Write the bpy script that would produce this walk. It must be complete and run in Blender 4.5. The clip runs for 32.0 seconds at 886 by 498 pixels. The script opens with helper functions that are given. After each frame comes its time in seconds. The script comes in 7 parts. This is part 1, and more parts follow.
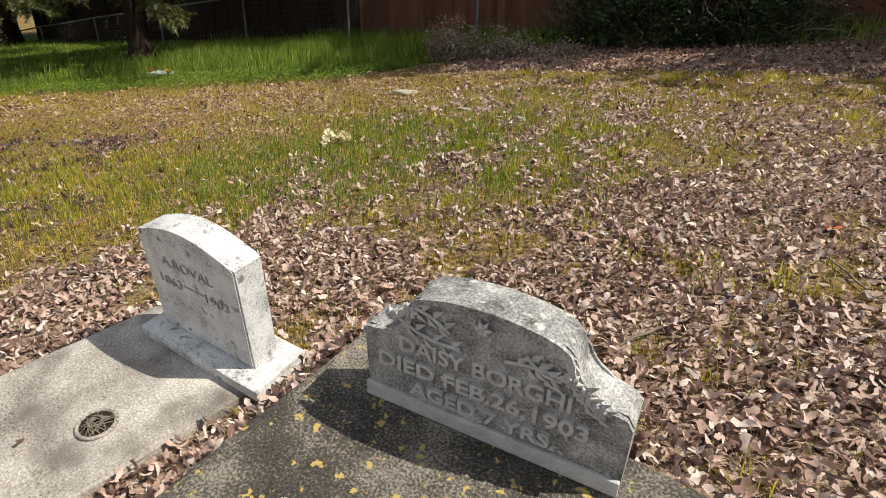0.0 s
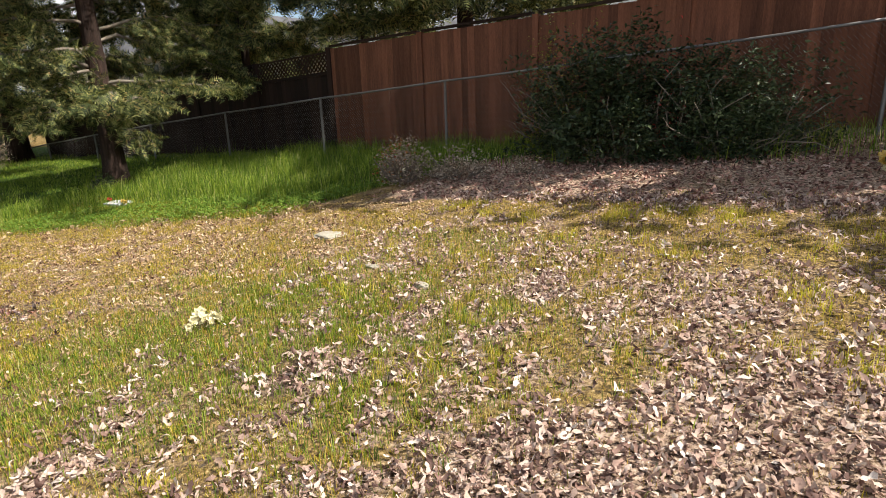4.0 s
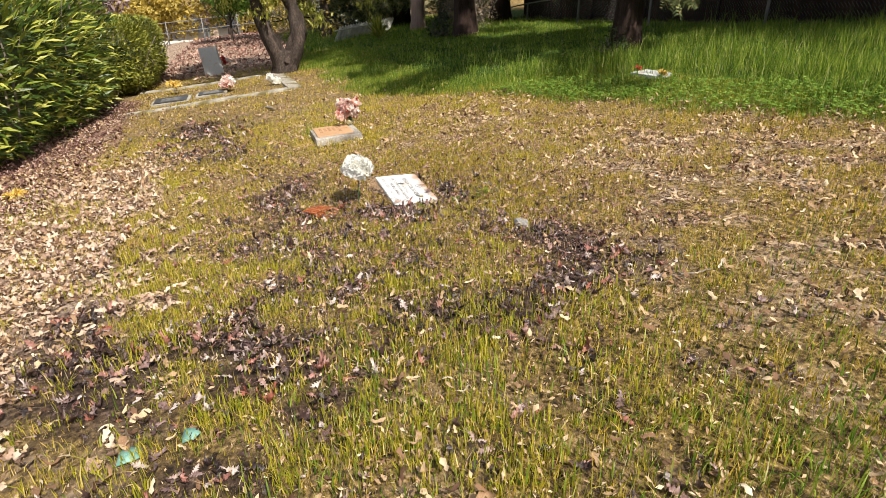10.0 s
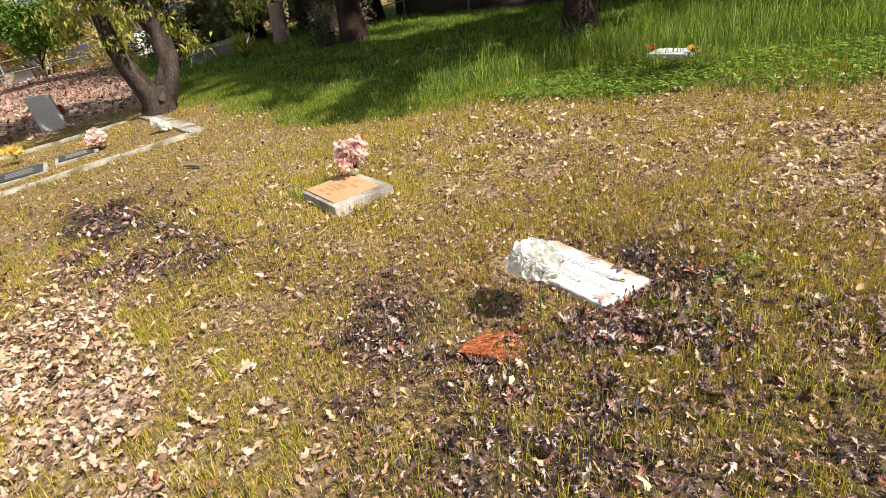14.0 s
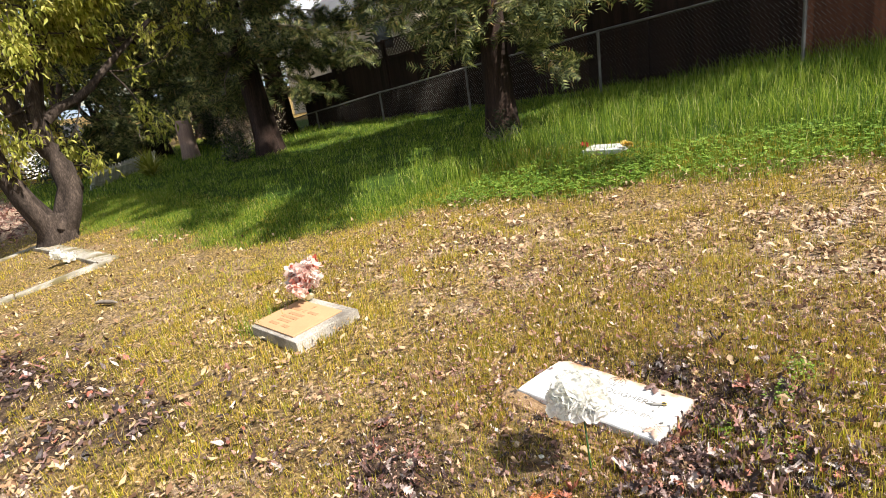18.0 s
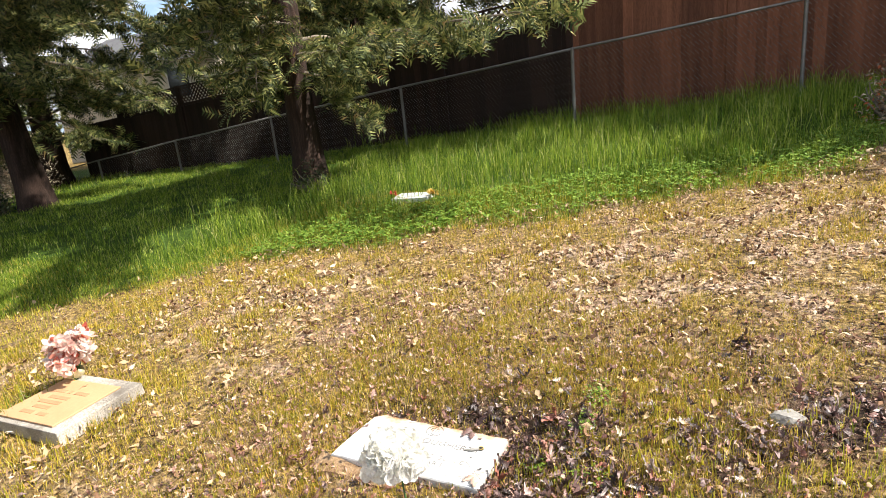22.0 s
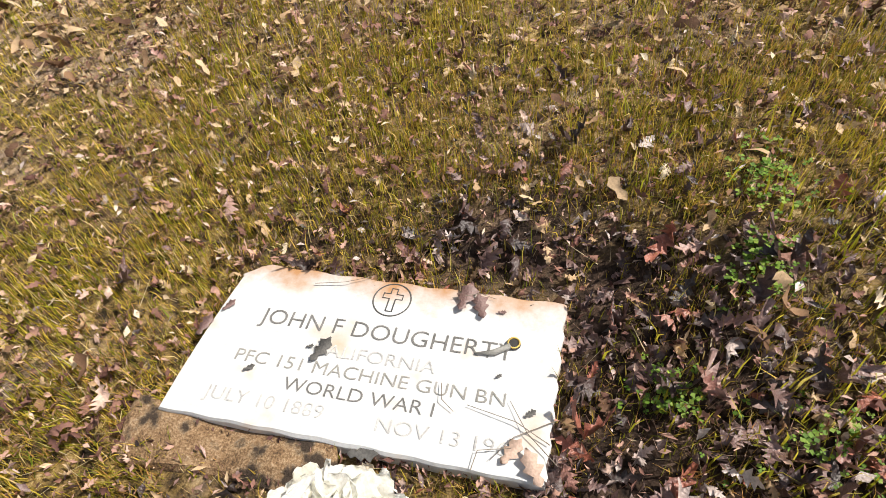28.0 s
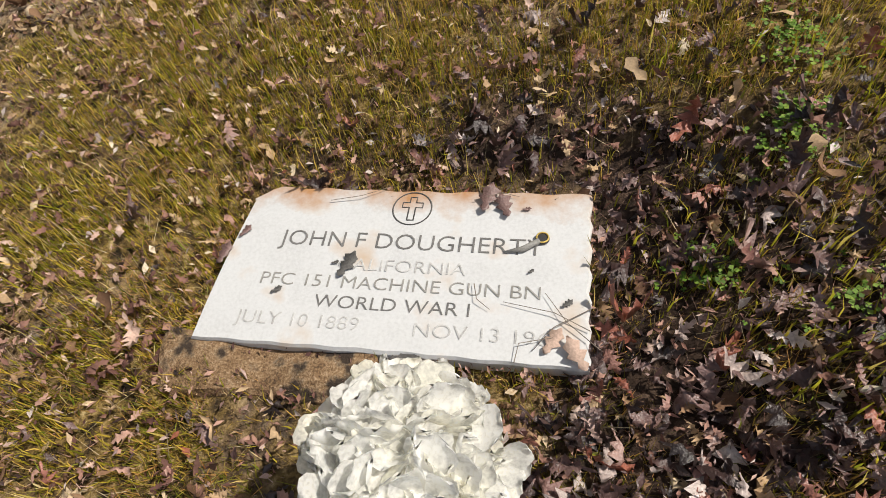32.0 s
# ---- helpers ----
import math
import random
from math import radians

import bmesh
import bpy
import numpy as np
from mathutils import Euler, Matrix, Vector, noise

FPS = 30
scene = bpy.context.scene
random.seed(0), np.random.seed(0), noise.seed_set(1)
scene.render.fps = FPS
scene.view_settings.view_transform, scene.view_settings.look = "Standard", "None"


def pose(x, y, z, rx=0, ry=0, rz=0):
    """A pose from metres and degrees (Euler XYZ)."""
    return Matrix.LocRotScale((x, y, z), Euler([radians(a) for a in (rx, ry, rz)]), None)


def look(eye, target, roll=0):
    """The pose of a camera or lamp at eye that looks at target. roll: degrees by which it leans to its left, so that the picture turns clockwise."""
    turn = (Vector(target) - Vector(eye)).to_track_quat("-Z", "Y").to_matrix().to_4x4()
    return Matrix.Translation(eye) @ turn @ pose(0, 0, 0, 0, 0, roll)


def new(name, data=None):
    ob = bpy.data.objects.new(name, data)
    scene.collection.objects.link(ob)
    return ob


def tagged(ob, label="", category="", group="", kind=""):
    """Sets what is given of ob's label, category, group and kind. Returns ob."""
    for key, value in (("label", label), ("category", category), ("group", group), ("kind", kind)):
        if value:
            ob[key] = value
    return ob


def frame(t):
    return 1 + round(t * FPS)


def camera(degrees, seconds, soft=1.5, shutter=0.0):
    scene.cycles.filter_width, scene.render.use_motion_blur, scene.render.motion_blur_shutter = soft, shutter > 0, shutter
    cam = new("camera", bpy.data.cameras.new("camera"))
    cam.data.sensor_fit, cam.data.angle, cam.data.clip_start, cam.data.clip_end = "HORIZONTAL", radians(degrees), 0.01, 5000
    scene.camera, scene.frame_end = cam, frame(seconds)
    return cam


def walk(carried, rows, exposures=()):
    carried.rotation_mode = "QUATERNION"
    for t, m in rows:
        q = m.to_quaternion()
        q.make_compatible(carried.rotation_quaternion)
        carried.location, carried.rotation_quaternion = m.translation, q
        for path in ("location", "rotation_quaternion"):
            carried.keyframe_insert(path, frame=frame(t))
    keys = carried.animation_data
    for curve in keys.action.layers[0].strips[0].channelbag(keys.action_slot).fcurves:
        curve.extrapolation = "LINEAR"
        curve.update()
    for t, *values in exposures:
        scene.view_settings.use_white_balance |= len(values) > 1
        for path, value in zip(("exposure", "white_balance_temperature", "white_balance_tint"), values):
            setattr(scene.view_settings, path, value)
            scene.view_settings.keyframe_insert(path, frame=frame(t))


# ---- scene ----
EXPOSURES = [(0, 0.12), (1, 0.24), (2, 0.59), (4.5, 0.70), (5, 0.68), (5.6, 0.36), (7, 0.20), (8, 0.25), (9, 0.36), (11, 0.54), (13, 0.62), (16, 0.72), (19, 1.01), (23, 1.09), (24, 0.98), (27, 0.81), (28, 0.40), (29, 0.00), (32, -0.06)]
cam = camera(75.28, 32.0, 0.55)
PATH = [
    (0, (7.649, -2.520, 1.515), (6.724, -0.933, 0.725), 1.14),
    (0.5, (7.752, -2.567, 1.799), (6.852, -0.953, 1.035), 1.23),
    (1, (7.757, -2.629, 1.876), (6.886, -0.983, 1.146), 1.06),
    (1.5, (7.982, -2.449, 1.927), (7.132, -0.780, 1.225), 0.69),
    (2, (8.243, -2.193, 2.010), (7.408, -0.505, 1.336), 0.08),
    (2.5, (8.184, -1.911, 2.007), (7.395, -0.181, 1.386), 0.92),
    (4.5, (7.927, -0.946, 2.106), (6.643, 0.503, 1.605), -3.10),
    (5, (7.576, -0.868, 2.172), (6.004, 0.278, 1.708), -4.74),
    (5.5, (7.328, -0.660, 2.128), (5.512, 0.077, 1.726), -6.46),
    (6, (7.069, -0.346, 2.140), (5.226, 0.330, 1.758), -6.29),
    (6.5, (6.693, -0.255, 2.091), (4.843, 0.390, 1.689), -5.53),
    (7, (6.319, -0.100, 1.967), (4.461, 0.507, 1.541), -4.53),
    (7.5, (5.970, -0.057, 1.917), (4.110, 0.507, 1.445), -3.66),
    (8, (5.676, -0.289, 1.881), (3.822, 0.232, 1.344), -3.11),
    (8.5, (5.270, -0.346, 1.714), (3.421, 0.143, 1.129), -2.55),
    (9, (4.991, -0.456, 1.673), (3.155, 0.012, 1.033), -1.97),
    (9.5, (4.791, -0.812, 1.666), (3.026, -0.314, 0.868), -1.76),
    (10, (4.390, -0.837, 1.474), (2.673, -0.290, 0.608), -1.31),
    (10.5, (4.116, -0.932, 1.417), (2.447, -0.334, 0.491), -1.23),
    (11, (3.931, -1.211, 1.414), (2.290, -0.597, 0.451), -1.87),
    (11.5, (3.648, -1.387, 1.380), (2.003, -0.771, 0.424), -2.79),
    (12, (3.212, -1.554, 1.471), (1.581, -0.892, 0.521), -3.68),
    (12.5, (2.928, -1.759, 1.443), (1.321, -1.028, 0.503), -4.40),
    (13, (2.710, -1.778, 1.417), (1.128, -0.980, 0.489), -5.20),
    (13.5, (2.360, -1.668, 1.410), (0.808, -0.790, 0.506), -5.97),
    (15.5, (1.590, -1.729, 1.362), (0.177, -0.588, 0.525), -8.05),
    (16, (1.464, -1.779, 1.413), (0.066, -0.587, 0.623), -7.78),
    (16.5, (1.391, -1.833, 1.422), (0.014, -0.586, 0.680), -7.77),
    (17, (1.457, -1.774, 1.432), (0.084, -0.498, 0.734), -7.99),
    (17.5, (1.486, -1.735, 1.427), (0.095, -0.454, 0.779), -8.06),
    (18, (1.500, -1.692, 1.432), (0.095, -0.409, 0.816), -8.36),
    (18.5, (1.513, -1.678, 1.444), (0.125, -0.375, 0.829), -8.48),
    (19, (1.549, -1.779, 1.444), (0.215, -0.421, 0.831), -7.92),
    (19.5, (1.560, -1.930, 1.410), (0.411, -0.394, 0.845), -6.29),
    (20, (1.697, -1.948, 1.423), (0.637, -0.334, 0.900), -5.46),
    (20.5, (1.856, -1.941, 1.440), (0.815, -0.306, 0.948), -5.38),
    (21, (1.701, -1.931, 1.477), (0.690, -0.277, 0.986), -5.44),
    (21.5, (1.542, -1.861, 1.412), (0.573, -0.183, 0.918), -5.72),
    (22, (1.457, -1.562, 1.376), (0.542, 0.138, 0.853), -5.78),
    (22.5, (1.281, -1.392, 1.312), (0.413, 0.325, 0.768), -5.68),
    (23, (1.107, -1.348, 1.288), (0.298, 0.377, 0.679), -4.97),
    (23.5, (1.088, -1.317, 1.267), (0.343, 0.304, 0.364), -5.72),
    (24, (1.087, -1.118, 1.117), (0.364, 0.351, -0.032), -6.74),
    (26.5, (0.954, -1.050, 1.096), (0.383, 0.324, -0.240), -7.17),
    (27, (0.929, -0.725, 1.050), (0.364, 0.602, -0.335), -9.18),
    (27.5, (0.751, -0.361, 0.955), (0.271, 0.909, -0.514), -8.42),
    (28, (0.658, -0.282, 0.865), (0.212, 0.943, -0.652), -8.68),
    (28.5, (0.635, -0.293, 0.820), (0.199, 0.902, -0.724), -9.54),
    (29, (0.623, -0.314, 0.812), (0.195, 0.841, -0.764), -10.70),
    (29.5, (0.614, -0.313, 0.808), (0.190, 0.819, -0.785), -11.65),
    (30, (0.606, -0.307, 0.815), (0.190, 0.790, -0.805), -12.65),
    (30.5, (0.604, -0.321, 0.802), (0.188, 0.765, -0.825), -13.47),
    (31, (0.601, -0.314, 0.813), (0.193, 0.746, -0.833), -14.22),
    (31.5, (0.609, -0.306, 0.822), (0.206, 0.737, -0.837), -14.82),
    (32, (0.606, -0.317, 0.820), (0.204, 0.724, -0.840), -15.14),
]
walk(cam, [(t, look(eye, target, roll)) for t, eye, target, roll in PATH], EXPOSURES)

# ---- light ----
SUN_ELEV, SUN_AZ = radians(51.5), radians(72.0)      # azimuth from +y towards +x
SUN_DIR = Vector((math.sin(SUN_AZ) * math.cos(SUN_ELEV), math.cos(SUN_AZ) * math.cos(SUN_ELEV), math.sin(SUN_ELEV)))
world = bpy.data.worlds.new("world")
scene.world = world
world.use_nodes = True
wn, wl = world.node_tree.nodes, world.node_tree.links
wn.clear()
sky = wn.new("ShaderNodeTexSky")
sky.sky_type, sky.sun_disc = "NISHITA", False
sky.sun_elevation, sky.sun_rotation = SUN_ELEV, SUN_AZ
bg = wn.new("ShaderNodeBackground")
bg.inputs["Strength"].default_value = 0.095
wl.new(sky.outputs[0], bg.inputs["Color"])
# broken grey and white cloud over the whole dome
cloud = wn.new("ShaderNodeBackground")
cloud.inputs["Strength"].default_value = 0.64
way = wn.new("ShaderNodeTexCoord")
flat = wn.new("ShaderNodeMapping")
flat.inputs["Scale"].default_value = (2.4, 2.4, 4.2)
wl.new(way.outputs["Generated"], flat.inputs["Vector"])
puffs, greys = wn.new("ShaderNodeTexNoise"), wn.new("ShaderNodeTexNoise")
for node, s, d in ((puffs, 1.3, 6.0), (greys, 2.6, 5.0)):
    node.inputs["Scale"].default_value, node.inputs["Detail"].default_value = s, d
    wl.new(flat.outputs[0], node.inputs["Vector"])
cover, shade = wn.new("ShaderNodeValToRGB"), wn.new("ShaderNodeValToRGB")
cover.color_ramp.elements[0].position, cover.color_ramp.elements[1].position = 0.45, 0.53
shade.color_ramp.elements[0].position, shade.color_ramp.elements[1].position = 0.36, 0.62
shade.color_ramp.elements[0].color, shade.color_ramp.elements[1].color = (0.44, 0.46, 0.50, 1), (1.20, 1.20, 1.20, 1)
wl.new(puffs.outputs["Fac"], cover.inputs["Fac"])
wl.new(greys.outputs["Fac"], shade.inputs["Fac"])
wl.new(shade.outputs["Color"], cloud.inputs["Color"])
blend = wn.new("ShaderNodeMixShader")
wl.new(cover.outputs["Color"], blend.inputs["Fac"])
wl.new(bg.outputs[0], blend.inputs[1])
wl.new(cloud.outputs[0], blend.inputs[2])
wl.new(blend.outputs[0], wn.new("ShaderNodeOutputWorld").inputs["Surface"])
sun = bpy.data.lights.new("sun", "SUN")
sun.energy, sun.angle, sun.color = 5.0, radians(0.53), (1.0, 0.94, 0.84)
sun_ob = new("sun", sun)
sun_ob.matrix_world = look(SUN_DIR * 60, (0, 0, 0))

# ---- helpers of this place ----
RNG = np.random.default_rng(7)
BUMPS = [(2.8, -1.6, 0.08, 1.4), (-1.2, -2.9, 0.09, 1.6), (-9.5, 2.0, 0.10, 3.5), (-11.0, -1.5, -0.12, 3.0), (6.3, -1.8, -0.05, 1.2), (0.6, -0.55, -0.06, 0.8)]
# flat beds let into the slope: centre, half sizes, level, fade, rise along x and y
BEDS = [(0.32, 0.14, 0.36, 0.20, -0.035, 0.30, 0.0, 0.0), (5.82, -2.10, 0.36, 0.85, 0.085, 0.16, -0.096, 0.153), (7.12, -2.05, 0.60, 0.92, 0.285, 0.20, -0.058, 0.144)]


def height(x, y):
    """The lawn: it rises to the fence and along +x."""
    xc, yc = np.clip(x, -40.0, 25.0), np.clip(y, -25.0, 14.0)
    z = 0.0119 + 0.0539 * xc + 0.0916 * yc + 0.0006 * xc * xc + 0.0007 * xc * yc - 0.0007 * yc * yc
    fall = np.clip((-27.0 - x) / 21.0, 0, 1)
    z = z - 3.5 * fall * fall * (3 - 2 * fall)
    for bx, by, dz, r in BUMPS:
        z = z + dz * np.exp(-((x - bx) ** 2 + (y - by) ** 2) / (r * r))
    for cx, cy, hx, hy, level, fade, sx, sy in BEDS:
        d = np.hypot(np.maximum(np.abs(x - cx) - hx, 0), np.maximum(np.abs(y - cy) - hy, 0)) / fade
        k = np.clip(1 - d, 0, 1)
        k = k * k * (3 - 2 * k)
        z = z * (1 - k) + (level + sx * (x - cx) + sy * (y - cy)) * k
    return z


def vnoise(x, y, size, seed):
    """Smooth noise from 0 to 1 with features of that size."""
    x, y = np.asarray(x, float) / size, np.asarray(y, float) / size
    i, j = np.floor(x).astype(int), np.floor(y).astype(int)
    u, v = x - i, y - j
    u, v = u * u * (3 - 2 * u), v * v * (3 - 2 * v)
    h = lambda a, b: np.mod(np.sin(a * 127.1 + b * 311.7 + seed * 74.7) * 43758.5453, 1.0)
    return (h(i, j) * (1 - u) + h(i + 1, j) * u) * (1 - v) + (h(i, j + 1) * (1 - u) + h(i + 1, j + 1) * u) * v


def ease(a, b, x):
    k = np.clip((x - a) / (b - a), 0, 1)
    return k * k * (3 - 2 * k)


def spot(x, y, cx, cy, rx, ry=None):
    return np.exp(-(((x - cx) / rx) ** 2 + ((y - cy) / (ry or rx)) ** 2))


EDGE_X = [-40, -14, -10.7, -5.2, -3.4, -2.8, -1.0, 0.5, 2.3, 2.8, 3.4, 4.2, 6.0]
EDGE_Y = [0.6, 0.5, 0.5, 0.6, 1.4, 2.0, 2.6, 3.4, 4.1, 5.2, 6.4, 7.3, 9.5]


def lush(x, y):
    """How deep inside the long grass along the fence, in metres; below 0 outside."""
    return y - np.interp(x, EDGE_X, EDGE_Y) + 0.5 * (vnoise(x, y, 0.7, 3) - 0.5) + 0.3 * (vnoise(x, y, 0.25, 4) - 0.5)


def litter(x, y):
    """Cover of dry fallen leaves, 0 to 1."""
    n = vnoise(x, y, 0.9, 11) * 0.6 + vnoise(x, y, 0.35, 12) * 0.4
    wob = 1.5 * (vnoise(x, y, 0.8, 14) - 0.5)
    right = ease(6.9, 7.5, x + wob) * ease(3.4, 2.6, y) + ease(4.2, 5.0, x) * ease(0.25, -0.25, y + 0.6 * wob)
    right = right * (0.35 + 0.75 * ease(0.25, 0.5, vnoise(x, y, 0.55, 17) * 0.65 + vnoise(x, y, 0.2, 18) * 0.35))
    right = right * (1 - 0.8 * spot(x, y, 7.95, 2.4, 0.65, 0.35) - 0.6 * spot(x, y, 6.85, 0.32, 0.55, 0.28) - 0.5 * spot(x, y, 9.1, 2.0, 0.5, 0.3)) + 0.7 * ease(8.6, 9.4, x) * ease(5.0, 4.0, y)
    low = spot(x, y, 0.2, -2.4, 1.5, 0.75) + spot(x, y, -1.6, -2.2, 1.1, 0.5) + spot(x, y, 2.2, -2.7, 1.2, 0.9) + spot(x, y, 1.3, -3.2, 2.2, 0.8)
    low = np.clip(low, 0, 1) * (0.25 + 0.85 * ease(0.28, 0.55, vnoise(x, y, 0.4, 19) * 0.6 + vnoise(x, y, 0.13, 20) * 0.4))
    hedge_side = ease(-2.35, -2.9, y - 0.06 * (x + 3)) * ease(-7.0, -6.0, x)
    shade = ease(2.6, 3.6, x) * ease(4.4, 5.0, y)
    lane = ease(-11.0, -13.0, x) * ease(1.6, 0.6, y)
    lawn = 0.45 * spot(x, y, 6.3, 1.3, 1.5, 0.9) + 0.36 * spot(x, y, 3.0, 2.2, 2.4, 1.2) + 0.30 * spot(x, y, 0.8, 1.8, 1.7, 1.0) + 0.25 * spot(x, y, -1.6, 1.3, 1.2, 0.7) + 0.20
    lawn = lawn * (1 - 0.5 * spot(x, y, 4.7, 1.2, 1.4, 1.1))
    cover = np.clip(right, 0, 1) + np.clip(low, 0, 1) + hedge_side + 0.9 * shade + lane + lawn
    clump = 0.12 + 1.9 * ease(0.42, 0.72, vnoise(x, y, 0.16, 15) * 0.55 + vnoise(x, y, 0.07, 16) * 0.45)
    return np.clip(cover * (0.45 + 1.1 * n) * np.where(cover > 0.75, 1.0, clump), 0, 1) * ease(0.5, -0.1, lush(x, y))


def damp(x, y):
    """Cover of dark wet leaves and humus."""
    d = 1.05 * spot(x, y, 2.15, -1.3, 0.75, 0.45) + 1.0 * spot(x, y, 2.0, 0.52, 0.6, 0.32) + 0.5 * spot(x, y, 2.4, -0.65, 0.45, 0.3) + 0.5 * spot(x, y, 2.45, -0.05, 0.4, 0.25) + 0.6 * spot(x, y, -0.3, -0.75, 0.5, 0.25) + 0.9 * spot(x, y, -1.7, -1.0, 0.5, 0.25) + 0.9 * spot(x, y, -2.5, -1.55, 0.8, 0.35) + 0.6 * spot(x, y, 2.85, -1.0, 0.4, 0.3) + 0.6 * spot(x, y, 5.5, 0.9, 0.3, 0.35) + 0.9 * spot(x, y, -3.4, -1.6, 1.0, 0.45)
    d = d + 0.75 * spot(x, y, 0.75, -0.65, 0.75, 0.4) + 1.0 * spot(x, y, 0.75, 0.10, 0.10, 0.28) + 0.9 * spot(x, y, 0.92, -0.10, 0.20, 0.10) + 0.6 * spot(x, y, 1.0, 0.2, 0.25, 0.12) + 0.7 * spot(x, y, 0.62, 0.44, 0.40, 0.10)
    d = d + 0.6 * spot(x, y, 0.15, 0.40, 0.25, 0.06) + 0.4 * spot(x, y, 1.5, 0.2, 0.6, 0.6) + 0.5 * spot(x, y, 1.5, -1.6, 0.8, 0.4) + 0.5 * spot(x, y, 2.8, -0.9, 0.6, 0.4)
    d = d + 0.75 * spot(x, y, 2.0, -0.5, 1.9, 1.2) * ease(0.5, 0.68, vnoise(x, y, 0.13, 23) * 0.6 + vnoise(x, y, 0.05, 24) * 0.4)
    return np.clip(d * (0.15 + 1.9 * ease(0.25, 0.75, vnoise(x, y, 0.3, 21) * 0.6 + vnoise(x, y, 0.1, 22) * 0.4)), 0, 1)


def np_mesh(name, V, F, material, parent=None, label="", smooth=False):
    """One mesh object from arrays of places and triangles."""
    me = bpy.data.meshes.new(name)
    V, F = np.asarray(V, np.float32), np.asarray(F, np.int32)
    me.vertices.add(len(V))
    me.vertices.foreach_set("co", V.ravel())
    me.loops.add(F.size)
    me.loops.foreach_set("vertex_index", F.ravel())
    me.polygons.add(len(F))
    me.polygons.foreach_set("loop_start", np.arange(0, F.size, F.shape[1], dtype=np.int32))
    if smooth:
        me.polygons.foreach_set("use_smooth", np.ones(len(F), bool))
    me.update(calc_edges=True)
    me.materials.append(material)
    ob = new(name, me)
    if parent:
        ob.parent = parent
    if label:
        tagged(ob, label)
    return ob


def strew(T, F, places, yaw, pitch, roll, size, R=None):
    """Copies of a small shape at many places, as arrays."""
    n = len(places)
    cy, sy, cp, sp, cr, sr = np.cos(yaw), np.sin(yaw), np.cos(pitch), np.sin(pitch), np.cos(roll), np.sin(roll)
    o, e = np.zeros(n), np.ones(n)
    Rz = np.stack([np.stack([cy, -sy, o], -1), np.stack([sy, cy, o], -1), np.stack([o, o, e], -1)], -2)
    Ry = np.stack([np.stack([cp, o, sp], -1), np.stack([o, e, o], -1), np.stack([-sp, o, cp], -1)], -2)
    Rx = np.stack([np.stack([e, o, o], -1), np.stack([o, cr, -sr], -1), np.stack([o, sr, cr], -1)], -2)
    R = Rz @ Ry @ Rx if R is None else R
    T = np.asarray(T, float)
    size = np.asarray(size, float)
    size = size[:, None, None] if size.ndim == 1 else size[:, None, :]
    V = np.einsum("nij,nkj->nki", R, T[None] * size) + np.asarray(places)[:, None, :]
    F = np.asarray(F)[None] + (np.arange(n) * len(T))[:, None, None]
    return V.reshape(-1, 3), F.reshape(-1, np.asarray(F).shape[-1])


def joined(pieces):
    Vs, Fs, n = [], [], 0
    for V, F in pieces:
        Vs.append(np.asarray(V))
        Fs.append(np.asarray(F) + n)
        n += len(V)
    return np.concatenate(Vs), np.concatenate(Fs)


def tube(points, radii, sides=6):
    """A tapered limb along points, closed at its end, as triangles."""
    P, n = np.asarray(points, float), len(points)
    D = np.gradient(P, axis=0)
    D /= np.linalg.norm(D, axis=1)[:, None] + 1e-9
    up = np.where(np.abs(D[:, 2:3]) > 0.9, np.array([[1.0, 0, 0]]), np.array([[0, 0, 1.0]]))
    A = np.cross(D, up)
    A /= np.linalg.norm(A, axis=1)[:, None] + 1e-9
    B = np.cross(D, A)
    w = np.arange(sides) / sides * 2 * np.pi
    r = np.asarray(radii, float)
    r = r[:, None] if r.ndim == 1 else r
    V = P[:, None] + (np.cos(w)[None, :] * r)[..., None] * A[:, None] + (np.sin(w)[None, :] * r)[..., None] * B[:, None]
    i, j = np.meshgrid(np.arange(n - 1), np.arange(sides), indexing="ij")
    a, b = (i * sides + j).ravel(), (i * sides + (j + 1) % sides).ravel()
    F = np.concatenate([np.stack([a, b, b + sides], 1), np.stack([a, b + sides, a + sides], 1)])
    cap = np.array([[(n - 1) * sides, (n - 1) * sides + k, (n - 1) * sides + k + 1] for k in range(1, sides - 1)])
    return V.reshape(-1, 3), np.concatenate([F, cap])


def part(name, bm, material, parent=None, label="", smooth=False):
    me = bpy.data.meshes.new(name)
    bmesh.ops.recalc_face_normals(bm, faces=bm.faces)
    bm.to_mesh(me)
    bm.free()
    if material:
        me.materials.append(material)
    if smooth:
        me.polygons.foreach_set("use_smooth", np.ones(len(me.polygons), bool))
    ob = new(name, me)
    if parent:
        ob.parent = parent
    if label:
        tagged(ob, label)
    return ob


def again(ob, m, parent=None):
    """Another object on the same mesh."""
    o = ob.copy()
    scene.collection.objects.link(o)
    o.parent = parent if parent else ob.parent
    o.matrix_local = m
    return o


def thing(name, m, label, category, group="", kind=""):
    ob = new(name)
    ob.empty_display_size = 0.1
    ob.matrix_world = m
    return tagged(ob, label, category, group, kind)


